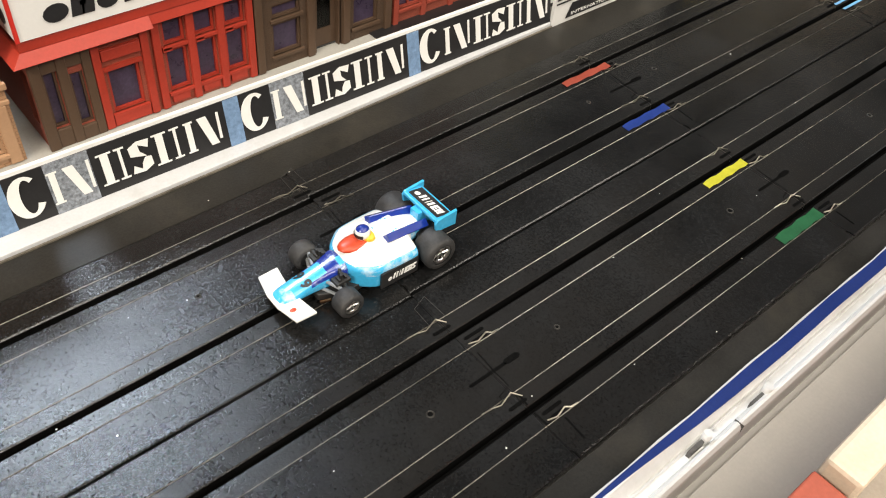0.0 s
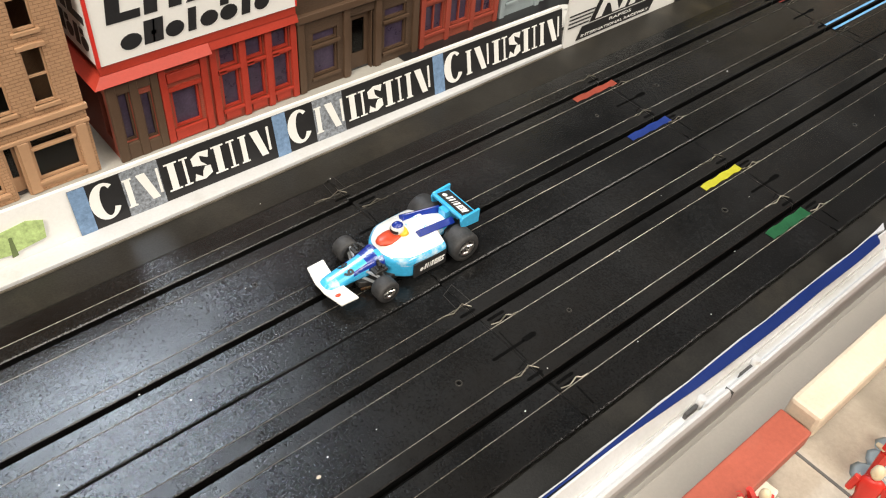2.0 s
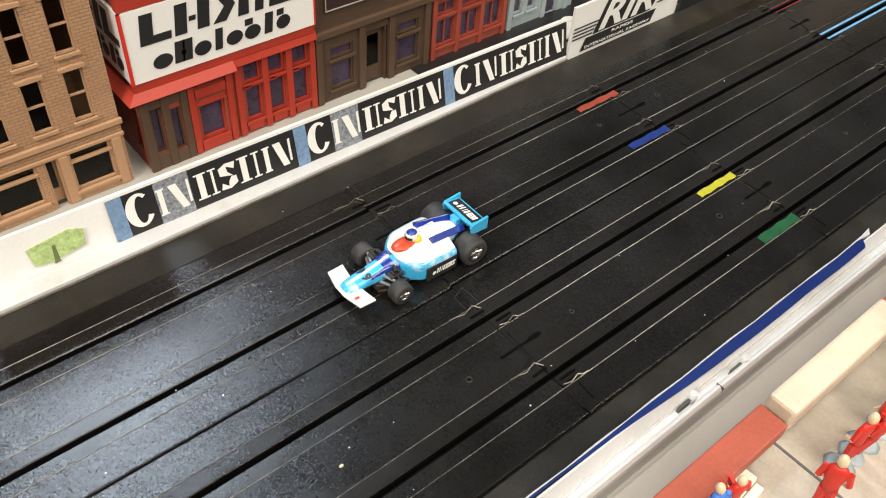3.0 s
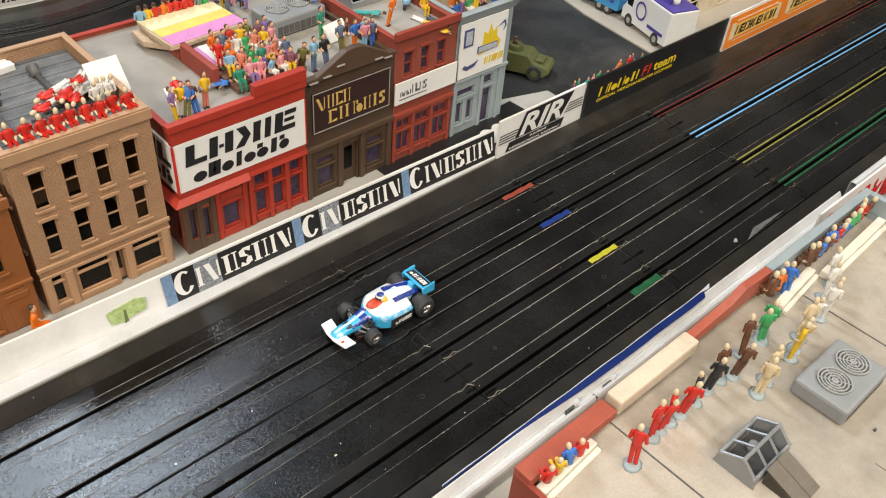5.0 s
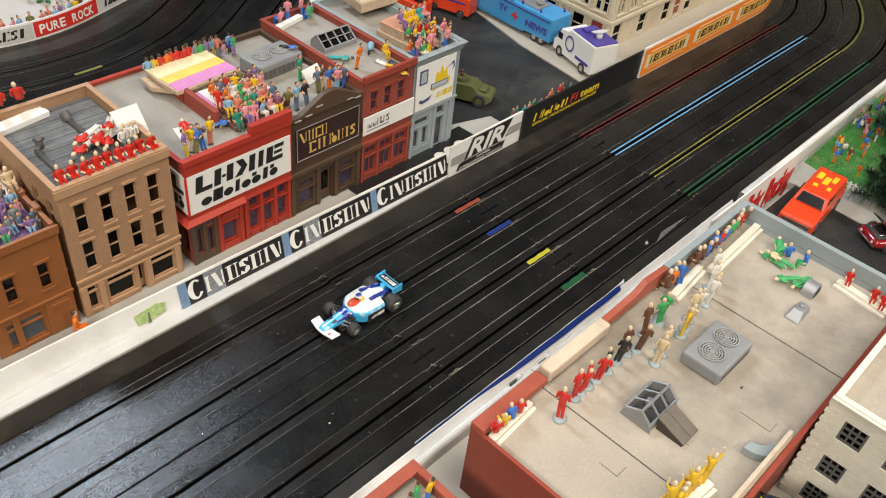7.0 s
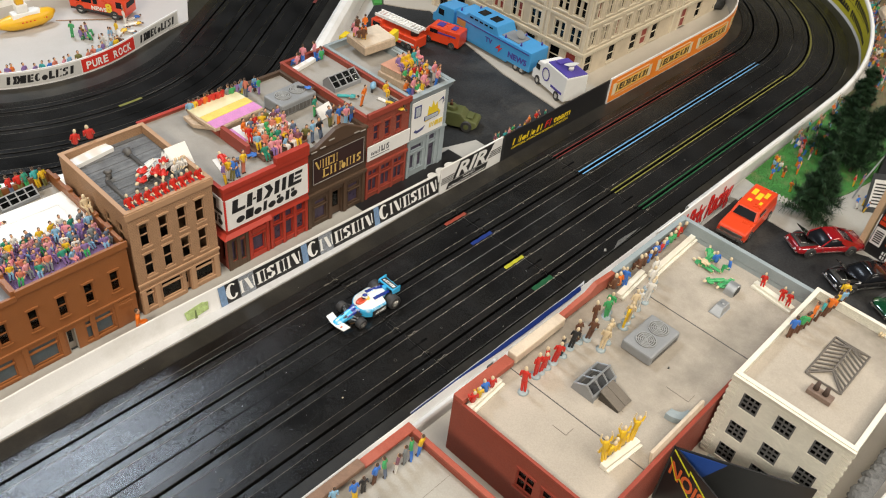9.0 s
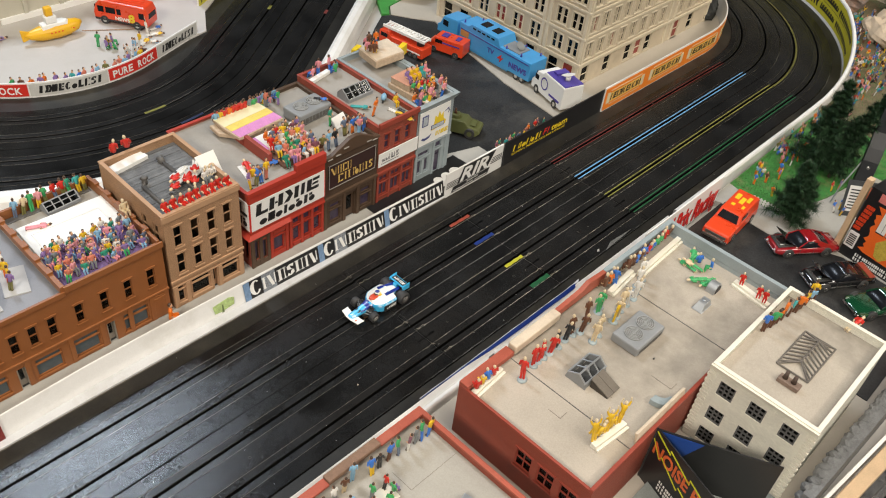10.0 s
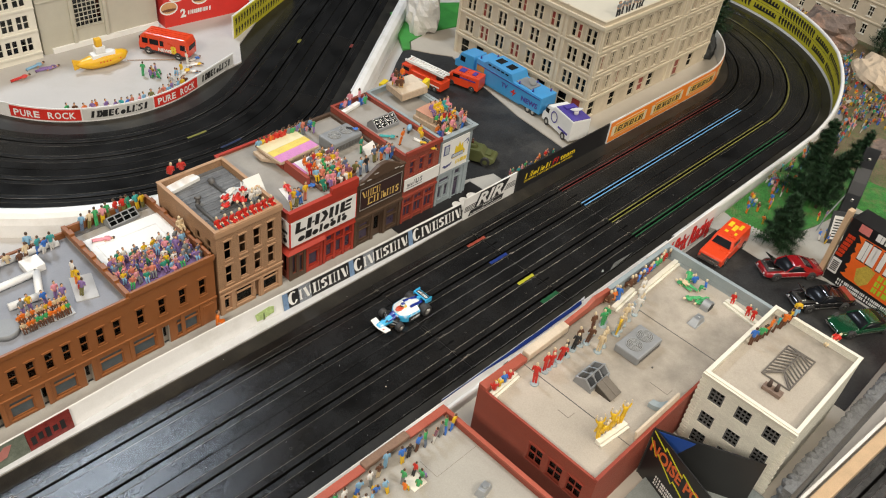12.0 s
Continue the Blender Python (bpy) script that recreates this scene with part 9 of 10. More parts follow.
def muscle(label, m, paint_m, hood_up=False, stripe=None, L=0.074, Wd=0.029, low=0.0):
    """A low two-door coupe with its bonnet to +x; low rounds it off into a sports car."""
    t = thing("toy_car", label, "toy car", m)
    h, w = L / 2, Wd / 2
    bm = B()
    loft(bm, [hull(-h, w * 0.80, 0.0052, 0.0076, 0.0094 - low, w * 0.7), hull(-h * 0.97, w * 0.92, 0.0038, 0.0080, 0.0112 - low, w * 0.76), hull(-h * 0.72, w * 0.99, 0.0033, 0.0086, 0.0120 - low * 0.4, w * 0.78), hull(-h * 0.48, w, 0.0032, 0.0086, 0.0120, w * 0.78),
              hull(-h * 0.1, w * 0.95, 0.0032, 0.0080, 0.0114, w * 0.78), hull(h * 0.3, w * 0.95, 0.0032, 0.0080, 0.0113 - low * 0.4, w * 0.78), hull(h * 0.62, w * 0.98, 0.0032, 0.0082, 0.0112 - low, w * 0.77), hull(h * 0.9, w * 0.93, 0.0036, 0.0076, 0.0106 - 1.6 * low, w * 0.74), hull(h, w * 0.80 - 2 * low, 0.0050, 0.0070, 0.0094 - 1.8 * low, w * 0.66)])
    body = part("body", bm, paint_m, t)
    bm = B()
    loft(bm, [hull(-h * 0.70, w * 0.70, 0.0108, 0.0112, 0.0117, w * 0.60), hull(-h * 0.42, w * 0.84, 0.0108, 0.0124, 0.0160, w * 0.66), hull(-h * 0.18, w * 0.88, 0.0108, 0.0126, 0.0183 - low, w * 0.66), hull(h * 0.04, w * 0.88, 0.0108, 0.0126, 0.0182 - low, w * 0.64), hull(h * 0.36, w * 0.80, 0.0106, 0.0108, 0.0112, w * 0.64)])
    part("cabin_glass", bm, glass_dark, t)
    bm = B()
    loft(bm, [hull(-h * 0.36, w * 0.63, 0.0168 - low, 0.0171 - low, 0.0175 - low, w * 0.55), hull(-h * 0.26, w * 0.70, 0.0176 - low, 0.0182 - low, 0.0190 - low, w * 0.56), hull(-h * 0.02, w * 0.70, 0.0177 - low, 0.0183 - low, 0.0191 - low, w * 0.56), hull(h * 0.09, w * 0.66, 0.0172 - low, 0.0175 - low, 0.0180 - low, w * 0.56)])
    for k in (1, -1):
        a = [(-h * 0.36, k * w * 0.70, 0.0176 - low), (-h * 0.12, k * w * 0.71, 0.0182 - low), (-h * 0.36, k * w * 0.93, 0.0116), (-h * 0.80, k * w * 0.88, 0.0116)]
        loft(bm, [a, [(x, y - k * 0.0012, z - 0.0006) for x, y, z in a]])
        tube(bm, (h * 0.08, k * w * 0.67, 0.0178 - low), (h * 0.33, k * w * 0.84, 0.0114), 0.0007, 0.0009, 6)
    part("roof", bm, paint_m, t)
    if hood_up:
        part("engine_bay", one_box(h * 0.42, h * 0.92, -w * 0.66, w * 0.66, 0.0105, 0.0119), inside_shade, t)
        bm = B()
        box(bm, h * 0.5, h * 0.84, -w * 0.3, w * 0.3, 0.0116, 0.0132)
        for k in (1, -1):
            tube(bm, (h * 0.48, k * w * 0.42, 0.0124), (h * 0.86, k * w * 0.42, 0.0124), 0.0012, n=8)
        part("engine", bm, chrome, t, bevel=0.0003)
        bm = B()
        box(bm, 0, h * 0.55, -w * 0.76, w * 0.76, -0.0004, 0.0004, 0, Matrix.Translation((h * 0.38, 0, 0.0122)) @ pose(0, 0, 0, 0, -33, 0))
        part("bonnet", bm, toy_black, t, "raised black bonnet", bevel=0.0003)
    for name, x, z0, z1 in (("front_bumper", h, 0.0046, 0.0060), ("rear_bumper", -h, 0.0052, 0.0066)):
        bm = B()
        box(bm, x - 0.0012, x + 0.0009, -w * (0.84 - 40 * low), w * (0.84 - 40 * low), z0, z1)
        part(name, bm, chrome, t, bevel=0.0004)
    bm = B()
    side_box(bm, -h * 0.40, h * 0.45, 0.0050, 0.0054, Wd * 0.965)
    part("sill_trim", bm, chrome, t)
    for k in (1, -1):
        bm = B()
        for x in (-h * 0.16, h * 0.27):
            box(bm, x, x + 0.0003, k * w * 0.955 - 0.0002, k * w * 0.955 + 0.0002, 0.0050, 0.0098)
        part("door_gap", bm, inside_shade, t)
        bm = B()
        tube(bm, (h * 0.985, k * w * 0.55, 0.0078 - 1.5 * low), (h * 1.005, k * w * 0.55, 0.0078 - 1.5 * low), 0.0013, n=10)
        part("headlight", bm, toy_white, t)
        bm = B()
        box(bm, -h - 0.0003, -h + 0.001, k * w * 0.5 - 0.0022, k * w * 0.5 + 0.0022, 0.0074, 0.0088)
        part("tail_light", bm, toy_red, t)
        for x in (-h * 0.58, h * 0.62):
            # flat dark disc puts the arch's shade on the body side
            bm = B()
            tube(bm, (x, k * w * 0.9, 0.0052), (x, k * w * 1.005, 0.0052), 0.0060, n=18)
            part("wheel_arch", bm, inside_shade, body)
    if stripe:
        bm = B()
        box(bm, -h * 0.95, -h * 0.76, -w * 0.80, w * 0.80, 0.0116, 0.0125)
        part("tail_stripe", bm, stripe, t, bevel=0.0004)
    for x in (-h * 0.58, h * 0.62):
        for y in (-w * 0.9, w * 0.9):
            tyre(t, x, y, 0.0050, 0.0046)
    return t


muscle("dark red toy muscle car with its bonnet raised", pose(0.3975, -0.2105, 0.0008, 0, 0, 144), toy_maroon, True)
muscle("black toy muscle car, bonnet raised, with a rust-red tail stripe", pose(0.3775, -0.260, 0.0008, 0, 0, 147), toy_black, True, mat("rust_stripe", (0.3, 0.05, 0.03), 0.4))
muscle("glossy dark green toy sports car", pose(0.3775, -0.3085, 0.0008, 0, 0, 150), toy_green, L=0.078, Wd=0.031, low=0.002)
# red pick-up
t = thing("pickup", "bright red toy utility truck with yellow roof flames", "toy truck", pose(0.369, -0.1385, 0.0008, 0, 0, 184) @ Matrix.Diagonal((0.94, 0.98, 0.94, 1)))
bm = B()
block(bm, [(-0.040, 0.005), (0.040, 0.005), (0.041, 0.013), (0.039, 0.0155), (0.017, 0.0165), (-0.040, 0.0165)], 0.031, 0.95)
part("body", bm, toy_red, t, bevel=0.001)
bm = B()
block(bm, [(-0.040, 0.0163), (0.016, 0.0163), (0.009, 0.0265), (-0.040, 0.0265)], 0.029, 0.86)
part("cabin", bm, toy_red, t, bevel=0.001)
bm = B()
prism(bm, [(-0.0115, 0), (0.0115, 0), (0.0095, 0.0095), (-0.0095, 0.0095)], 0, 0.0005, 0, Matrix.Translation((0.0157, 0, 0.0175)) @ pose(0, 0, 0, 0, 0, 90) @ pose(0, 0, 0, 55, 0, 0))
part("windscreen", bm, glass_dark, t)
bm = B()
for x0, x1, y0, y1 in ((-0.03, -0.018, -0.009, -0.004), (-0.026, -0.012, -0.002, 0.003), (-0.032, -0.02, 0.004, 0.008), (-0.01, -0.004, 0.005, 0.008), (-0.008, -0.003, -0.007, -0.003)):
    box(bm, x0, x1, y0, y1, 0.0264, 0.0268)
part("marks", bm, yellow_print, t)
bm = B()
side_box(bm, -0.006, 0.008, 0.0185, 0.024, 0.0272)
part("side_window", bm, glass_dark, t)
bm = B()
box(bm, 0.0395, 0.0425, -0.0145, 0.0145, 0.0045, 0.0078)
box(bm, 0.0405, 0.0415, -0.012, 0.012, 0.0085, 0.0125)
part("bumper", bm, chrome, t, bevel=0.0004)
for x in (-0.025, 0.0255):
    for y in (-0.0135, 0.0135):
        tyre(t, x, y, 0.0058, 0.005)

# racing sign on the right-hand wall
t = thing("racing_sign", "white board with red black-edged racing lettering", "sign", pose(0.26, -0.1072, 0.0008))
bm = B()
box(bm, -0.022, 0.133, 0, 0.0014, -0.002, 0.038)
part("panel", bm, white_card, t, bevel=0.0003)
lettered("lettering_shadow", "Grand Prix Racing", t, -0.0125, 0.0016, 0.0290, 0.1435, black_print, bold=0.0015, lift=0.0002)
lettered("lettering", "Grand Prix Racing", t, -0.0135, 0.0026, 0.0290, 0.1425, mat("signal_red", (0.7, 0.02, 0.015), 0.4, var=0.08), bold=0.001, lift=0.0005)

# ---------------------------------------------------------------- rear pit buildings
t = thing("white_building", "white model building with rows of dark windows", "model building", pose(-0.2, 0.709, 0.0008))
ho = [(0.003 + 0.0205 * i + 0.0088 * j, 0.0108 + 0.0205 * i + 0.0085 * j, z, z + 0.0195) for i in range(7) for j in range(2) for z in (0.014, 0.046, 0.078)]
shell(t, 0.152, 0.08, 0.11, white_stone, roof_grey, 0.104, front=ho)
for h in ho:
    window(t, ID, h, 0.0025, white_stone, (0, 1), sill=False, head=False)
for z in (0.008, 0.04, 0.072, 0.104):
    band(t, "belt_course", 0, 0.152, z, z + 0.003, 0.0015, white_stone)
t = thing("warehouse", "plain putty-grey model warehouse with a grid window", "model building", pose(-0.044, 0.7135, 0.0008))
putty = mat("putty", (0.5, 0.48, 0.4), 0.6, var=0.06)
shell(t, 0.176, 0.09, 0.115, putty, roof_grey, 0.108, front=[(0.051, 0.091, 0.028, 0.07)])
window(t, ID, (0.051, 0.091, 0.028, 0.07), 0.0025, putty, (5, 5), sill=True, head=False, bar=0.0009)
band(t, "skirting", 0.012, 0.1755, 0.0, 0.0075, 0.0035, white_card)
for x in (0.044, 0.0925):
    band(t, "pilaster", x, x + 0.005, 0.0076, 0.115, 0.003, putty)
band(t, "band_line", 0, 0.176, 0.0745, 0.0765, 0.0012, putty)
t = thing("burger_box", "red printed food carton standing on its side", "carton", pose(0.1365, 0.700, 0.0008, 0, 0, -4))
bm = B()
box(bm, 0, 0.145, 0, 0.035, 0, 0.075)
part("carton", bm, red_print, t)
bun, meat = mat("bun_print", (0.6, 0.33, 0.14), 0.5, var=0.2), mat("meat_print", (0.16, 0.06, 0.03), 0.5)
for k, (x, z) in enumerate(((0.022, 0.048), (0.06, 0.037), (0.085, 0.053), (0.112, 0.046), (0.03, 0.068), (0.008, 0.03))):
    bm, b2, b3 = B(), B(), B()
    for bb, rx, rz, dz, l in ((b3, 0.0145, 0.0105, 0, 0.0003), (bm, 0.0125, 0.0085, 0.0006, 0.0005), (b2, 0.0118, 0.0022, -0.0028, 0.0007)):
        prism(bb, [(x + rx * math.cos(a * math.pi / 10), z + dz + rz * math.sin(a * math.pi / 10)) for a in range(20)], 0, l, 0, upright())
    part("halo", b3, toy_white, t)
    part("bun", bm, bun, t)
    part("patty", b2, meat, t)
bm = B()
prism(bm, [(0.035, 0.05), (0.075, 0.062), (0.075, 0.075), (0.04, 0.075)], 0, 0.0008, 0, upright())
part("dark_patch", bm, black_print, t)
lettered("lettering", "2", t, 0.0255, 0.0125, 0.0125, 0.009, toy_white, lift=0.001, bold=0.0008)
bm = B()
strokes(bm, 0.037, 0.078, 0.0145, 0.021, 6, m=Matrix.Translation((0, -0.0009, 0)), slant=0.1)
part("marks", bm, toy_white, t)
t = thing("yellow_board", "yellow board with black horse-like print beside the rear straight", "sign", pose(0.203, 0.6165, 0.0, 0, 0, 27))
bm = B()
box(bm, 0, 0.2, 0, 0.0015, -0.0064, 0.036)
part("panel", bm, yellow_wall, t)
bm = B()
box(bm, 0, 0.2, 0.0016, 0.004, -0.0064, 0.037)
part("backing", bm, white_plastic, t)
for k in range(22):
    for z in (0.004, 0.0205):
        bm = B()
        x = 0.004 + 0.0088 * k
        prism(bm, [(x, z), (x + 0.0028, z + 0.001), (x + 0.0048, z + 0.006), (x + 0.0042, z + 0.011), (x + 0.0018, z + 0.0115), (x - 0.0006, z + 0.008), (x + 0.0014, z + 0.006)], 0, 0.0002, 0, upright())
        part("bar", bm, black_print, t)
rng = random.Random(21)
for k in range(20):
    a = radians(-124 + 2.9 * k + rng.uniform(-1, 1))
    figurine(QX + 0.1725 * math.cos(a), QY + 0.1725 * math.sin(a), 0.0009, rng.uniform(-40, 40), "stand", rng.choice(BRIGHT), "blue", 0.019, False, "behind the pit barrier", "spectators in the pit", "row of painted figurines behind the pit barrier")
for k in range(16):
    figurine(0.047 + 0.0043 * k + rng.uniform(-0.003, 0.003), 0.538 + 0.0038 * k + rng.uniform(-0.003, 0.003), 0.0009, 70 + rng.uniform(-40, 40), rng.choice(["stand", "lie", "cheer"]), rng.choice(["pale blue", "white", "blue", "green", "yellow"]), "white", 0.018, False, "in a row on the pit floor", "spectators in the pit", "row of pale painted figurines on the pit floor")
for x, y in ((0.036, 0.592), (0.041, 0.581), (0.046, 0.583), (0.050, 0.576), (0.053, 0.586), (0.045, 0.574)):
    figurine(x, y, 0.0009, rng.uniform(0, 360), rng.choice(["stand", "sit"]), rng.choice(["green", "purple", "yellow", "brown"]), "green", 0.019, False, "on the pit floor", "spectators in the pit")
for x, y, c in ((-0.112, 0.668, "red"), (-0.083, 0.686, "pale blue"), (-0.075, 0.676, "purple"), (-0.068, 0.679, "purple")):
    figurine(x, y, 0.0012, 80, "lie", c, c, 0.022, False, "on the pit floor", "figurines lying in the pit")

# ---------------------------------------------------------------- rocks, trees and far crowd
def rock(x, y, z, rx, ry, rz, material, seed, label):
    bm = B()
    ball(bm, (0, 0, 0), rx, ry, rz, seg=22, rings=14, rough=0.35, seed=seed)
    for f in bm.faces:
        f.smooth = False
    solid("rock", label, "rock", bm, material, pose(x, y, z, 0, 0, seed * 37))


rock(0.4735, 0.4885, 0.026, 0.032, 0.026, 0.042, rock_white, 1.3, "tall pale weathered stone on the green ground")
rock(1.070, 0.062, 0.018, 0.055, 0.036, 0.034, rock_brown, 2.2, "large brown and rust rock behind the bend")
rock(0.992, -0.068, 0.012, 0.034, 0.052, 0.027, rock_pale, 3.7, "smooth sandy boulder among the crowd")
rock(0.775, -0.170, 0.004, 0.03, 0.02, 0.012, rock_brown, 4.1, "low brown rock on the grass")
# a dark shrub, shaped with the same lumpy ball as the rocks
rock(0.815, 0.158, 0.012, 0.024, 0.018, 0.024, mat("shrub_dark", (0.03, 0.032, 0.032), 0.9, var=0.5, scale=150, fine=400, bump=1.0, depth=0.002), 5.2, "dark grey shrub behind the orange wall")


def conifer(x, y, h, r, n, seed, lean=(0, 0), base=0.001):
    """A bottle-brush pine: a thin trunk with thousands of separate needles."""
    t = thing("pine_tree", "dark green bottle-brush model pine tree", "tree", pose(x, y, base), "model pines")
    bm = B()
    tube(bm, (0, 0, 0), (lean[0], lean[1], h), 0.0022, 0.0004, 7)
    part("trunk", bm, bark_brown, t)
    q = random.Random(seed)
    vs, fs = [], []
    boughs = 64
    for b in range(boughs):
        u = ((b + q.random()) / boughs) ** 0.9
        a, L = b * 2.4 + q.uniform(-0.5, 0.5), r * (1 - u) ** 0.7 * q.uniform(0.55, 1.2) + 0.003
        rise = q.uniform(0.15, 0.75)
        p0 = Vector((lean[0] * u, lean[1] * u, h * (0.05 + 0.93 * u)))
        d = Vector((math.cos(a), math.sin(a), rise)).normalized()
        for k in range(n // boughs):
            v = q.random()
            p = p0 + d * L * v + Vector((0, 0, -0.25 * L * v * v))
            e = (d * q.uniform(0.2, 1.0) + Vector((q.gauss(0, 0.7), q.gauss(0, 0.7), q.gauss(0.1, 0.6)))).normalized()
            g = q.uniform(0.006, 0.0135) * (1 - 0.45 * u)
            side = e.cross(Vector((0.3, 0.2, 1))).normalized() * 0.00026
            k0 = len(vs)
            vs += [p - side, p + side, p + e * g * 0.6 + side * 0.8, p + e * g, p + e * g * 0.6 - side * 0.8]
            fs.append((k0, k0 + 1, k0 + 2, k0 + 3, k0 + 4))
    me = bpy.data.meshes.new("needles")
    me.from_pydata(vs, [], fs)
    me.materials.append(needle_green)
    ob = new("needles", me)
    ob.parent = t
    tagged(ob, kind="stuff")


conifer(0.433, -0.180, 0.076, 0.025, 24000, 1, (-0.004, 0.004))
conifer(0.547, -0.150, 0.112, 0.031, 28000, 2, (0.022, 0.004))
conifer(0.552, -0.172, 0.104, 0.022, 18000, 12, (0.05, -0.012))
conifer(0.60, -0.165, 0.06, 0.022, 5000, 3)
conifer(1.105, -0.03, 0.075, 0.026, 5000, 4)
conifer(1.06, -0.135, 0.07, 0.024, 5000, 5)
conifer(1.13, -0.10, 0.065, 0.022, 5000, 8)
conifer(0.88, 0.185, 0.13, 0.03, 12000, 6)
conifer(0.93, 0.22, 0.12, 0.028, 9000, 7)
conifer(0.82, -0.24, 0.06, 0.03, 6000, 9)


def joined_crowd(name, label, spots, h=0.018):
    """A far crowd too dense to count, joined into one mesh."""
    order = list(COLOURS.values()) + [SKIN, HAIR]
    at = {m.name: i for i, m in enumerate(order)}
    q = random.Random(77)
    vs, fs, ms = [], [], []
    for x, y, z in spots:
        me = figure_mesh(q.choice(["stand", "sit", "stand", "cheer"]), q.choice(NAMES[:17]), q.choice(["blue", "brown", "black", "yellow"]), False)
        k, a, s = len(vs), q.uniform(0, 6.28), h * q.uniform(0.85, 1.1)
        c, d = math.cos(a) * s, math.sin(a) * s
        vs += [(x + v.co.x * c - v.co.y * d, y + v.co.x * d + v.co.y * c, z + max(v.co.z, 0) * s) for v in me.vertices]
        for p in me.polygons:
            fs.append([k + i for i in p.vertices])
            ms.append(at.get(me.materials[p.material_index].name, 0))
    me = bpy.data.meshes.new(name)
    me.from_pydata(vs, [], fs)
    for m in order:
        me.materials.append(m)
    me.polygons.foreach_set("material_index", ms)
    tagged(new(name, me), label, "crowd", kind="stuff")


q = random.Random(5)
spots = []
for k in range(440):
    a, r = radians(q.uniform(-72, 8)), 0.378 + 0.085 * q.random() ** 1.5
    spots.append((CX + r * math.cos(a), CY + r * math.sin(a), 0.001))
for k in range(90):
    spots.append((q.uniform(0.86, 1.02), q.uniform(-0.17, -0.075), 0.001))
joined_crowd("far_crowd", "dense crowd of tiny painted figurines behind the far bend", spots, 0.0142)
spots2 = [(q.uniform(0.52, 0.84), -0.097 - 0.03 * q.random() ** 1.6, 0.0012) for k in range(75)]
for x, y, _ in spots2:
    figurine(x, y - 0.004, 0.0011, q.uniform(90, 270), q.choice(["stand", "stand", "sit", "cheer"]), q.choice(BRIGHT + ["white", "pink"]), q.choice(["blue", "orange", "black", "white"]), 0.0128, False, "on the grass by the track", "spectators on the grass", "scattered painted figurines on the grass along the track")
for x, y, c in ((0.483, -0.1105, "pale blue"), (0.489, -0.113, "yellow"), (0.494, -0.110, "orange"), (0.485, -0.1175, "white"), (0.463, -0.119, "blue"), (0.478, -0.1265, "brown"), (0.511, -0.1265, "blue"), (0.50, -0.133, "yellow"), (0.497, -0.134, "purple"), (0.459, -0.1445, "orange"), (0.553, -0.1245, "blue"), (0.562, -0.122, "blue"), (0.54, -0.122, "green"), (0.527, -0.187, "red"), (0.537, -0.191, "purple"), (0.53, -0.12, "pink")):
    figurine(x, y, 0.0011, q.uniform(0, 360), "stand", c, q.choice(["blue", "yellow", "orange"]), 0.0128, False, "on the grass by the track", "spectators on the grass")
crowd(0.488, 0.505, -0.216, -0.204, 0.0013, 4, ["stand"], ["blue", "red", "blue", "purple"], 0, "on the verge by the pine", "figurines on the verge", gap=0.006, h=0.0135)

# grass tufts
vs, fs = [], []
q = random.Random(9)
for k in range(15000):
    x, y = q.uniform(0.445, 0.86), q.uniform(-0.165, -0.1)
    if x > 0.6:
        y = q.uniform(-0.3, -0.098)
    a, hgt = q.uniform(0, 6.28), q.uniform(0.0006, 0.0018)
    k0 = len(vs)
    vs += [(x - 0.0003 * math.cos(a), y - 0.0003 * math.sin(a), 0.0009), (x + 0.0003 * math.cos(a), y + 0.0003 * math.sin(a), 0.0009), (x + 0.0006 * math.sin(a), y, 0.001 + hgt)]
    fs.append((k0, k0 + 1, k0 + 2))
me = bpy.data.meshes.new("grass_tufts")
me.from_pydata(vs, [], fs)
me.materials.append(mat("tuft_green", (0.05, 0.17, 0.035), 0.8, var=0.4, bump=0, island=0.5))
tagged(new("grass_tufts", me), "short green flock grass on the lawn", "grass", kind="stuff")
t = thing("picket_fence", "short white picket fence at the lawn's edge", "fence", pose(0.4335, -0.133, 0.0012, 0, 0, -88))
for k in range(9):
    bm = B()
    prism(bm, [(0.0042 * k, 0), (0.0042 * k + 0.0026, 0), (0.0042 * k + 0.0026, 0.0065), (0.0042 * k + 0.0013, 0.0082), (0.0042 * k, 0.0065)], 0, 0.0006, 0, upright())
    part("picket", bm, white_plastic, t)
for z in (0.0015, 0.0045):
    bm = B()
    box(bm, 0, 0.0365, 0.0001, 0.0007, z, z + 0.001)
    part("rail", bm, white_plastic, t)

# far cream house
t = thing("far_house", "cream model house with dark sash windows beyond the crowd", "model building", pose(1.16, 0.26, 0.001, 0, 0, -96))
ho = [(0.012 + 0.032 * k, 0.022 + 0.032 * k, z, z + 0.018) for k in range(11) for z in (0.012, 0.045, 0.078)]
shell(t, 0.37, 0.1, 0.11, cream_stone, roof_grey, 0.104, front=ho)
for h in ho:
    window(t, ID, h, 0.0025, white_stone, (1, 1), bar=0.0008)
for z in (0.036, 0.07, 0.104):
    band(t, "belt_course", 0, 0.37, z, z + 0.003, 0.0016, cream_trim)

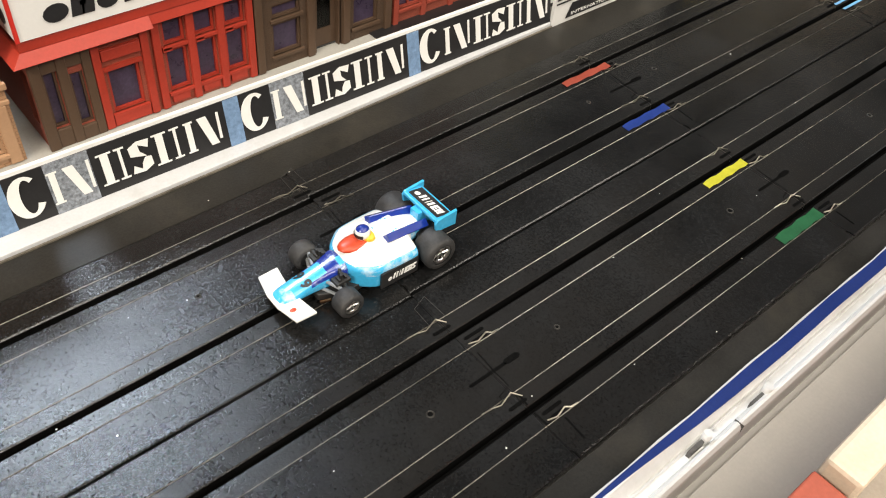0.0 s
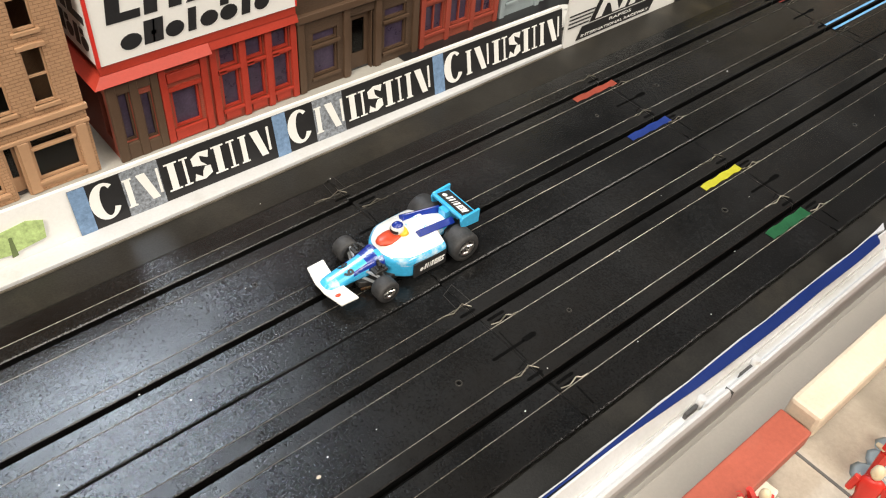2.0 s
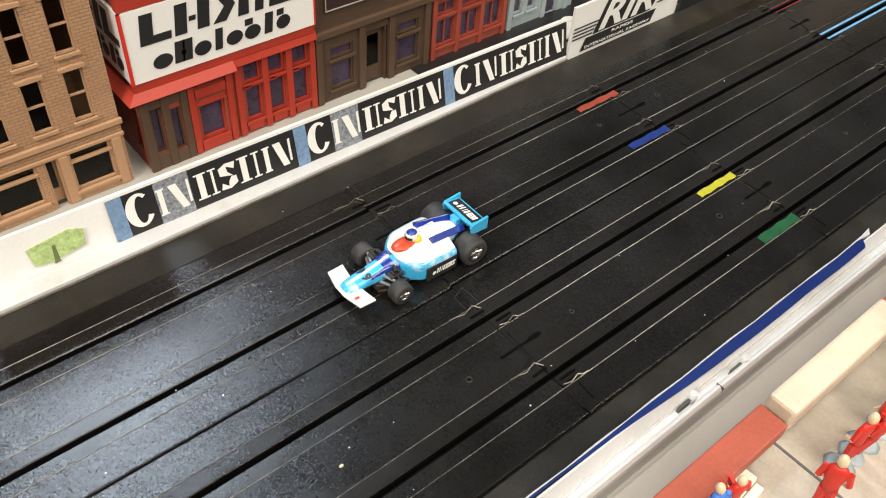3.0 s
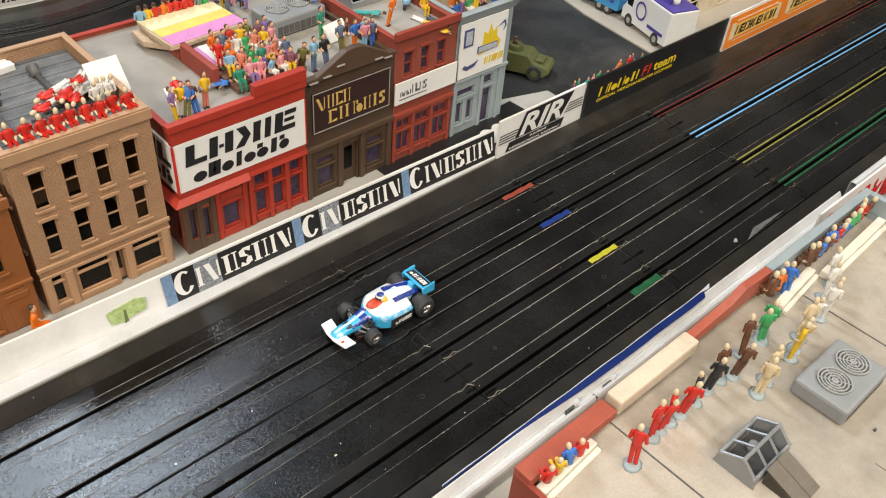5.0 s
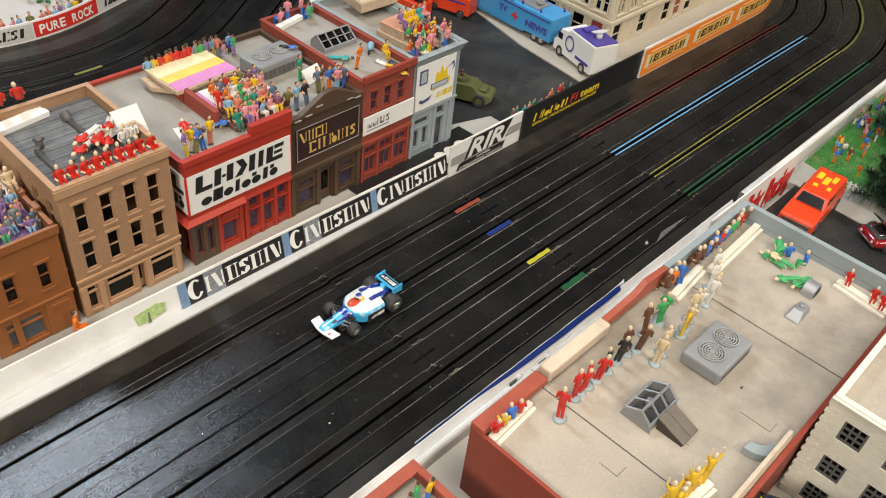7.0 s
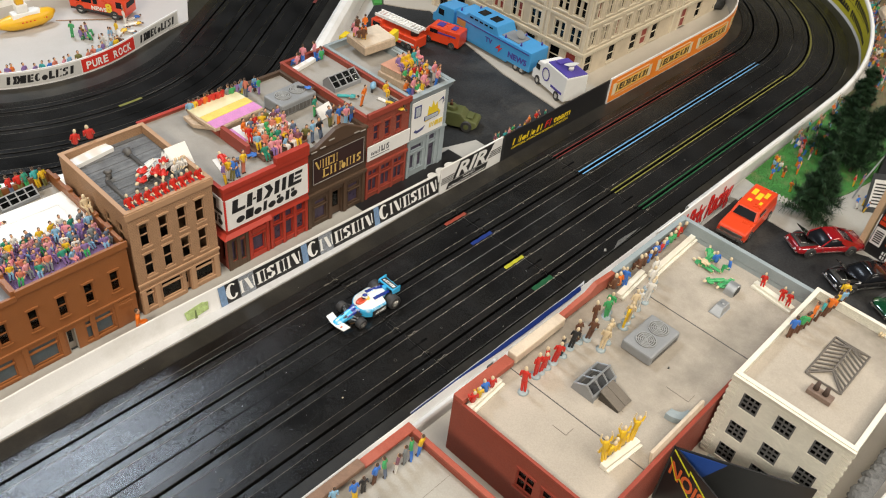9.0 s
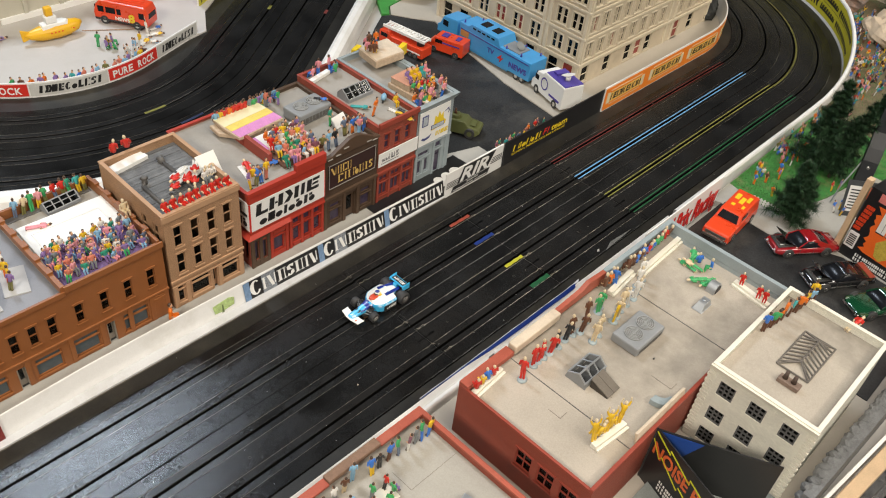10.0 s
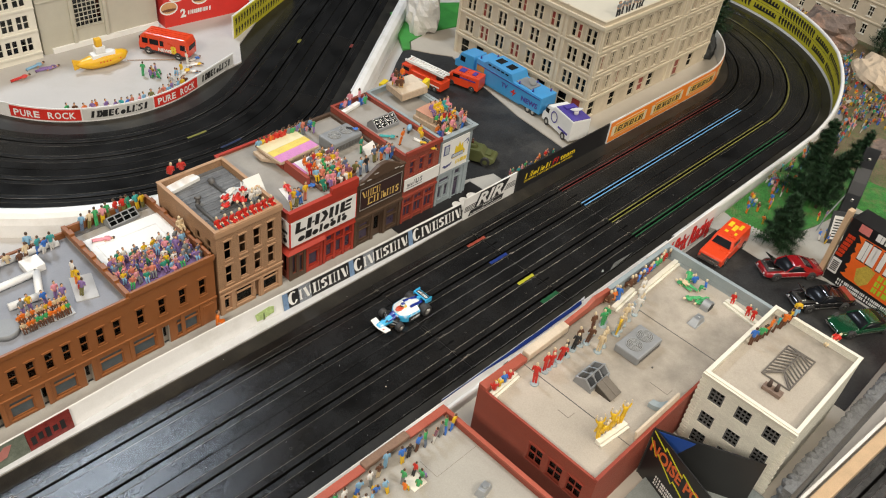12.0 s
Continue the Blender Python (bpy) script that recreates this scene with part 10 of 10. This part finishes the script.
# ---------------------------------------------------------------- packaging and walls at the right
t = thing("toy_packet", "black toy packaging card with orange flames and white marks", "packaging", pose(0.4255, -0.2415, 0.0012, 0, 0, -97))
bm = B()
box(bm, 0, 0.16, 0, 0.03, 0, 0.088)
part("card", bm, black_card, t)
flame = mat("flame_orange", (0.8, 0.14, 0.02), 0.35, var=0.1)
left = []
for k in range(8):
    left += [(0.0215 - 0.0008 * k, 0.016 + 0.0066 * k), (0.0150 + 0.0004 * k + 0.003 * (k % 2), 0.0185 + 0.0066 * k)]
bm = B()
prism(bm, [(0.145, 0.012), (0.145, 0.074), (0.0146, 0.0725)] + left[::-1], 0, 0.0003, 0, upright())
part("flame", bm, flame, t, "orange flames with jagged tips")
bm = B()
strokes(bm, 0.0225, 0.098, 0.046, 0.0705, 7, m=Matrix.Translation((0, -0.0006, 0)), heavy=0.42)
part("marks", bm, toy_white, t)
bm = B()
strokes(bm, 0.0221, 0.0984, 0.0445, 0.072, 7, m=Matrix.Translation((0, -0.0003, 0)), heavy=0.47)
part("marks", bm, black_print, t)
bm = B()
prism(bm, [(0.029, 0.034), (0.033, 0.019), (0.040, 0.016), (0.047, 0.024), (0.049, 0.042), (0.038, 0.045)], 0, 0.0006, 0, upright())
part("yellow_patch", bm, mat("mustard_print", (0.5, 0.38, 0.06), 0.4, var=0.3, scale=200), t)
bm = B()
for k in range(3):
    strokes(bm, 0.053, 0.085, 0.019 + 0.0085 * k, 0.0255 + 0.0085 * k, 5, m=Matrix.Translation((0, -0.0005, 0)), heavy=0.38)
part("marks", bm, mat("lime_mark", (0.4, 0.6, 0.03), 0.4), t)
bm = B()
strokes(bm, 0.031, 0.095, 0.0775, 0.0865, 6, m=Matrix.Translation((0, -0.0003, 0)), heavy=0.42)
part("marks", bm, toy_white, t)
bm = B()
for k in range(6):
    strokes(bm, 0.0008 + 0.0006 * k, 0.0088 + 0.0008 * k, 0.036 + 0.0055 * k, 0.0402 + 0.0055 * k, 4, m=Matrix.Translation((0, -0.0003, 0)), heavy=0.4)
part("marks", bm, toy_red, t)
bm = B()
box(bm, 0.0006, 0.0115, -0.0003, 0.0, 0.0125, 0.0325)
wl = part("white_label", bm, toy_white, t)
for k in range(6):
    bm = B()
    box(bm, 0.0022, 0.0100, -0.0006, -0.0002, 0.0155 + 0.0024 * k, 0.0168 + 0.0024 * k)
    part("barcode_line", bm, black_print, wl)
bm = B()
box(bm, 0.0115, 0.0245, -0.0003, 0.0, 0.0765, 0.0865)
part("pink_label", bm, mat("pink_print", (0.65, 0.2, 0.18), 0.4), t)
bm = B()
for k in range(2):
    strokes(bm, 0.016, 0.13, 0.0025 + 0.005 * k, 0.006 + 0.005 * k, 26, m=Matrix.Translation((0, -0.0006, 0)))
tagged(part("small_print", bm, white_card, t), kind="stuff")
bm = B()
box(bm, -0.0065, -0.0005, -0.002, 0.006, 0, 0.094)
solid("wooden_post", "pale wooden strip standing beside the packet", "post", bm, pale_wood, pose(0.4255, -0.2395, 0.0012, 0, 0, -97), bevel=0.0005)
t = thing("black_stand", "tall bent black metal bracket with two screws", "bracket", pose(0.562, -0.2065, 0.001, 0, 0, 20))
bm = B()
prism(bm, [(-0.004, 0), (0.010, 0), (0.014, 0.030), (0.020, 0.044), (0.030, 0.060), (0.036, 0.088), (0.030, 0.090), (0.024, 0.064), (0.013, 0.048), (0.006, 0.034)], -0.009, 0.009, 0, pose(0, 0, 0, 90, 0, 0))
part("bracket", bm, mat("bracket_black", (0.02, 0.022, 0.026), 0.4, var=0.2), t, bevel=0.0006)
for x, z in ((0.0045, 0.026), (0.0265, 0.076)):
    bm = B()
    ball(bm, (x, 0, z), 0.0014, 0.0028, 0.0028, seg=10, rings=5)
    part("screw", bm, chrome, t)
t = thing("notice_board", "dark board carrying a white and red printed notice", "sign", pose(0.49, -0.2135, 0.0012, -20, 0, -52))
bm = B()
box(bm, 0, 0.05, 0, 0.0015, 0, 0.042)
part("panel", bm, mat("board_dark", (0.05, 0.055, 0.06), 0.4), t)
bm = B()
box(bm, 0.003, 0.02, -0.0004, 0.0, 0.006, 0.036)
wn = part("notice", bm, white_card, t)
bm = B()
for k in range(7):
    box(bm, 0.005, 0.018, -0.0007, -0.0003, 0.009 + 0.0036 * k, 0.0104 + 0.0036 * k)
tagged(part("print_line", bm, black_print, wn), kind="stuff")
bm = B()
box(bm, 0.024, 0.036, -0.0004, 0.0, 0.022, 0.036)
part("red_notice", bm, mat("rust_print", (0.45, 0.1, 0.05), 0.5), t)
t = thing("wire_frame", "thin bent steel wire frame beside the lawn", "wire frame", pose(0, 0, 0))
bm = B()
wire(bm, [(0.505, -0.196, 0.001), (0.512, -0.197, 0.022), (0.6, -0.194, 0.034), (0.63, -0.196, 0.028), (0.63, -0.196, 0.001)], 0.0009, 6)
part("wire", bm, steel_grey, t)
t = thing("lattice_tower", "grey plastic lattice tower lying against the wall", "lattice", pose(0.62, -0.26, 0.0012))
bm = B()
for p, w_ in (((0, 0, 0), (0.012, 0.004, 0.085)), ((0.03, -0.02, 0), (0.012, 0.004, 0.085)), ((0.03, -0.02, 0), (-0.01, -0.03, 0.05)), ((0, 0, 0), (0.02, -0.03, 0.05)), ((-0.01, -0.03, 0.05), (0.012, 0.004, 0.085)), ((0.02, -0.03, 0.05), (0.012, 0.004, 0.085))):
    wire(bm, [p, w_], 0.0016, 6)
part("lattice", bm, mat("lattice_grey", (0.3, 0.29, 0.28), 0.6), t)
# black carton standing open between the houses
A_, Bq, Cq = Vector((0.025, -0.2515)), Vector((0.0665, -0.335)), Vector((0.0005, -0.3215))
t = thing("open_carton", "open black toy carton with orange lettering and yellow bolts", "carton", pose(0, 0, 0.0004))
def sheet(name, p, q_, z0, z1, th, material, label=""):
    d = (q_ - p)
    m = Matrix.Translation((p.x, p.y, 0)) @ pose(0, 0, 0, 0, 0, math.degrees(math.atan2(d.y, d.x)))
    bm = B()
    box(bm, 0, d.length, 0, th, z0, z1)
    bm.transform(m)
    return part(name, bm, material, t, label), m, d.length
blue_print2 = mat("royal_print", (0.015, 0.06, 0.28), 0.45, var=0.15)
_, mAB, lAB = sheet("back_panel", A_, Bq, 0.0, 0.0605, -0.0012, black_card)
fp, mAC, lAC = sheet("front_panel", A_, Cq, 0.0, 0.0605, 0.0012, black_card)
bm = B()
prism(bm, [(0.004, 0.0595), (0.036, 0.0585), (0.022, 0.034), (0.004, 0.016)], 0, 0.0004, 0, upright(mAB @ Matrix.Translation((0, -0.0012, 0))))
part("blue_patch", bm, blue_print2, t)
bm = words("NOISE POL", 0.0125, 0.071, 0.0005)
bm.transform(mAC @ Matrix.Translation((0.004, 0.0, 0.037)) @ pose(0, 0, 0, 90, 0, 0) @ Matrix.Translation((0, 0, 0.0002)))
lettering = part("lettering", bm, mat("ember_print", (0.6, 0.12, 0.03), 0.45), fp)
bm = B()
for pts in ([(0.002, 0.0585), (0.02, 0.052), (0.019, 0.056), (0.044, 0.047), (0.043, 0.0515), (0.07, 0.0445)], [(0.001, 0.05), (0.012, 0.037), (0.014, 0.041), (0.036, 0.029), (0.037, 0.033), (0.07, 0.022)]):
    for (a, b), (c, d) in zip(pts, pts[1:]):
        prism(bm, [(a, b - 0.0006), (c, d - 0.0006), (c, d + 0.0006), (a, b + 0.0006)], 0, 0.0004, 0, upright(mAC))
part("lightning", bm, mat("lime_print", (0.55, 0.55, 0.02), 0.45), fp)
bm = B()
for k in range(3):
    strokes(bm, 0.02, 0.068, 0.0175 - 0.004 * k, 0.02 - 0.004 * k, 12, m=mAC @ Matrix.Translation((0, -0.0002, 0)))
tagged(part("small_print", bm, white_card, fp), kind="stuff")
# grey inner roof below the carton
bm = B()
box(bm, -0.06, 0.085, -0.345, -0.262, 0.0003, 0.006)
solid("plinth", "dull grey-green painted plinth beside the carton", "plinth", bm, mat("slate_paint", (0.2, 0.22, 0.21), 0.7, var=0.3, scale=60))
# low stone wall
t = thing("stone_wall", "dark grey stacked-stone model retaining wall", "stone wall", pose(0.07, -0.3505, 0.0, 0, 0, -2.5), kind="structure")
bm = B()
box(bm, 0, 0.3, -0.012, -0.004, -0.006, 0.046)
part("core", bm, stone_grey, t)
q = random.Random(31)
stones = []
for k in range(3):
    bm = B()
    ball(bm, (0, 0, 0), 0.0052, 0.0045, 0.0034, seg=8, rings=6, rough=0.3, seed=k * 3.1)
    for f in bm.faces:
        f.smooth = False
    me = bpy.data.meshes.new("stone")
    bm.to_mesh(me)
    bm.free()
    me.materials.append(stone_grey)
    stones.append(me)
for r in range(8):
    for k in range(34):
        ob = new("stone", stones[q.randrange(3)])
        ob.parent = t
        ob.matrix_basis = pose(0.004 + 0.0088 * k + 0.0044 * (r % 2), -0.004 + q.uniform(-0.001, 0.001), 0.001 + 0.0062 * r, q.uniform(-20, 20), q.uniform(-20, 20), q.uniform(0, 360)) @ Matrix.Diagonal((q.uniform(0.85, 1.25), 1, q.uniform(0.85, 1.15), 1))
# front edge of the layout
EDGE = pose(0.0, -0.3555, 0.0, 0, 0, -5.7)
bm = B()
box(bm, -0.4, 0.75, -0.003, 0.0, -0.0064, 0.008)
solid("edge_strip", "white edging strip along the layout's front", "edging", bm, white_plastic, EDGE, kind="structure", bevel=0.0004)
bm = B()
box(bm, -0.4, 0.75, -0.0175, -0.0055, -0.0064, 0.009)
solid("wooden_rail", "pale wooden rail along the layout's front edge", "rail", bm, pale_wood, EDGE, kind="structure", bevel=0.001)


# ---------------------------------------------------------------- figurines too close together to count
order = list(COLOURS.values()) + [SKIN, HAIR, PALE, BASE]
at = {m.name: i for i, m in enumerate(order)}
for label, items in JOINED.items():
    vs, fs, ms = [], [], []
    for me, m in items:
        k = len(vs)
        vs += [m @ v.co for v in me.vertices]
        for p in me.polygons:
            fs.append([k + i for i in p.vertices])
            ms.append(at[me.materials[p.material_index].name])
    me = bpy.data.meshes.new("figurine_row")
    me.from_pydata(vs, [], fs)
    for m in order:
        me.materials.append(m)
    me.polygons.foreach_set("material_index", ms)
    tagged(new("figurine_row", me), label, "crowd", kind="stuff")
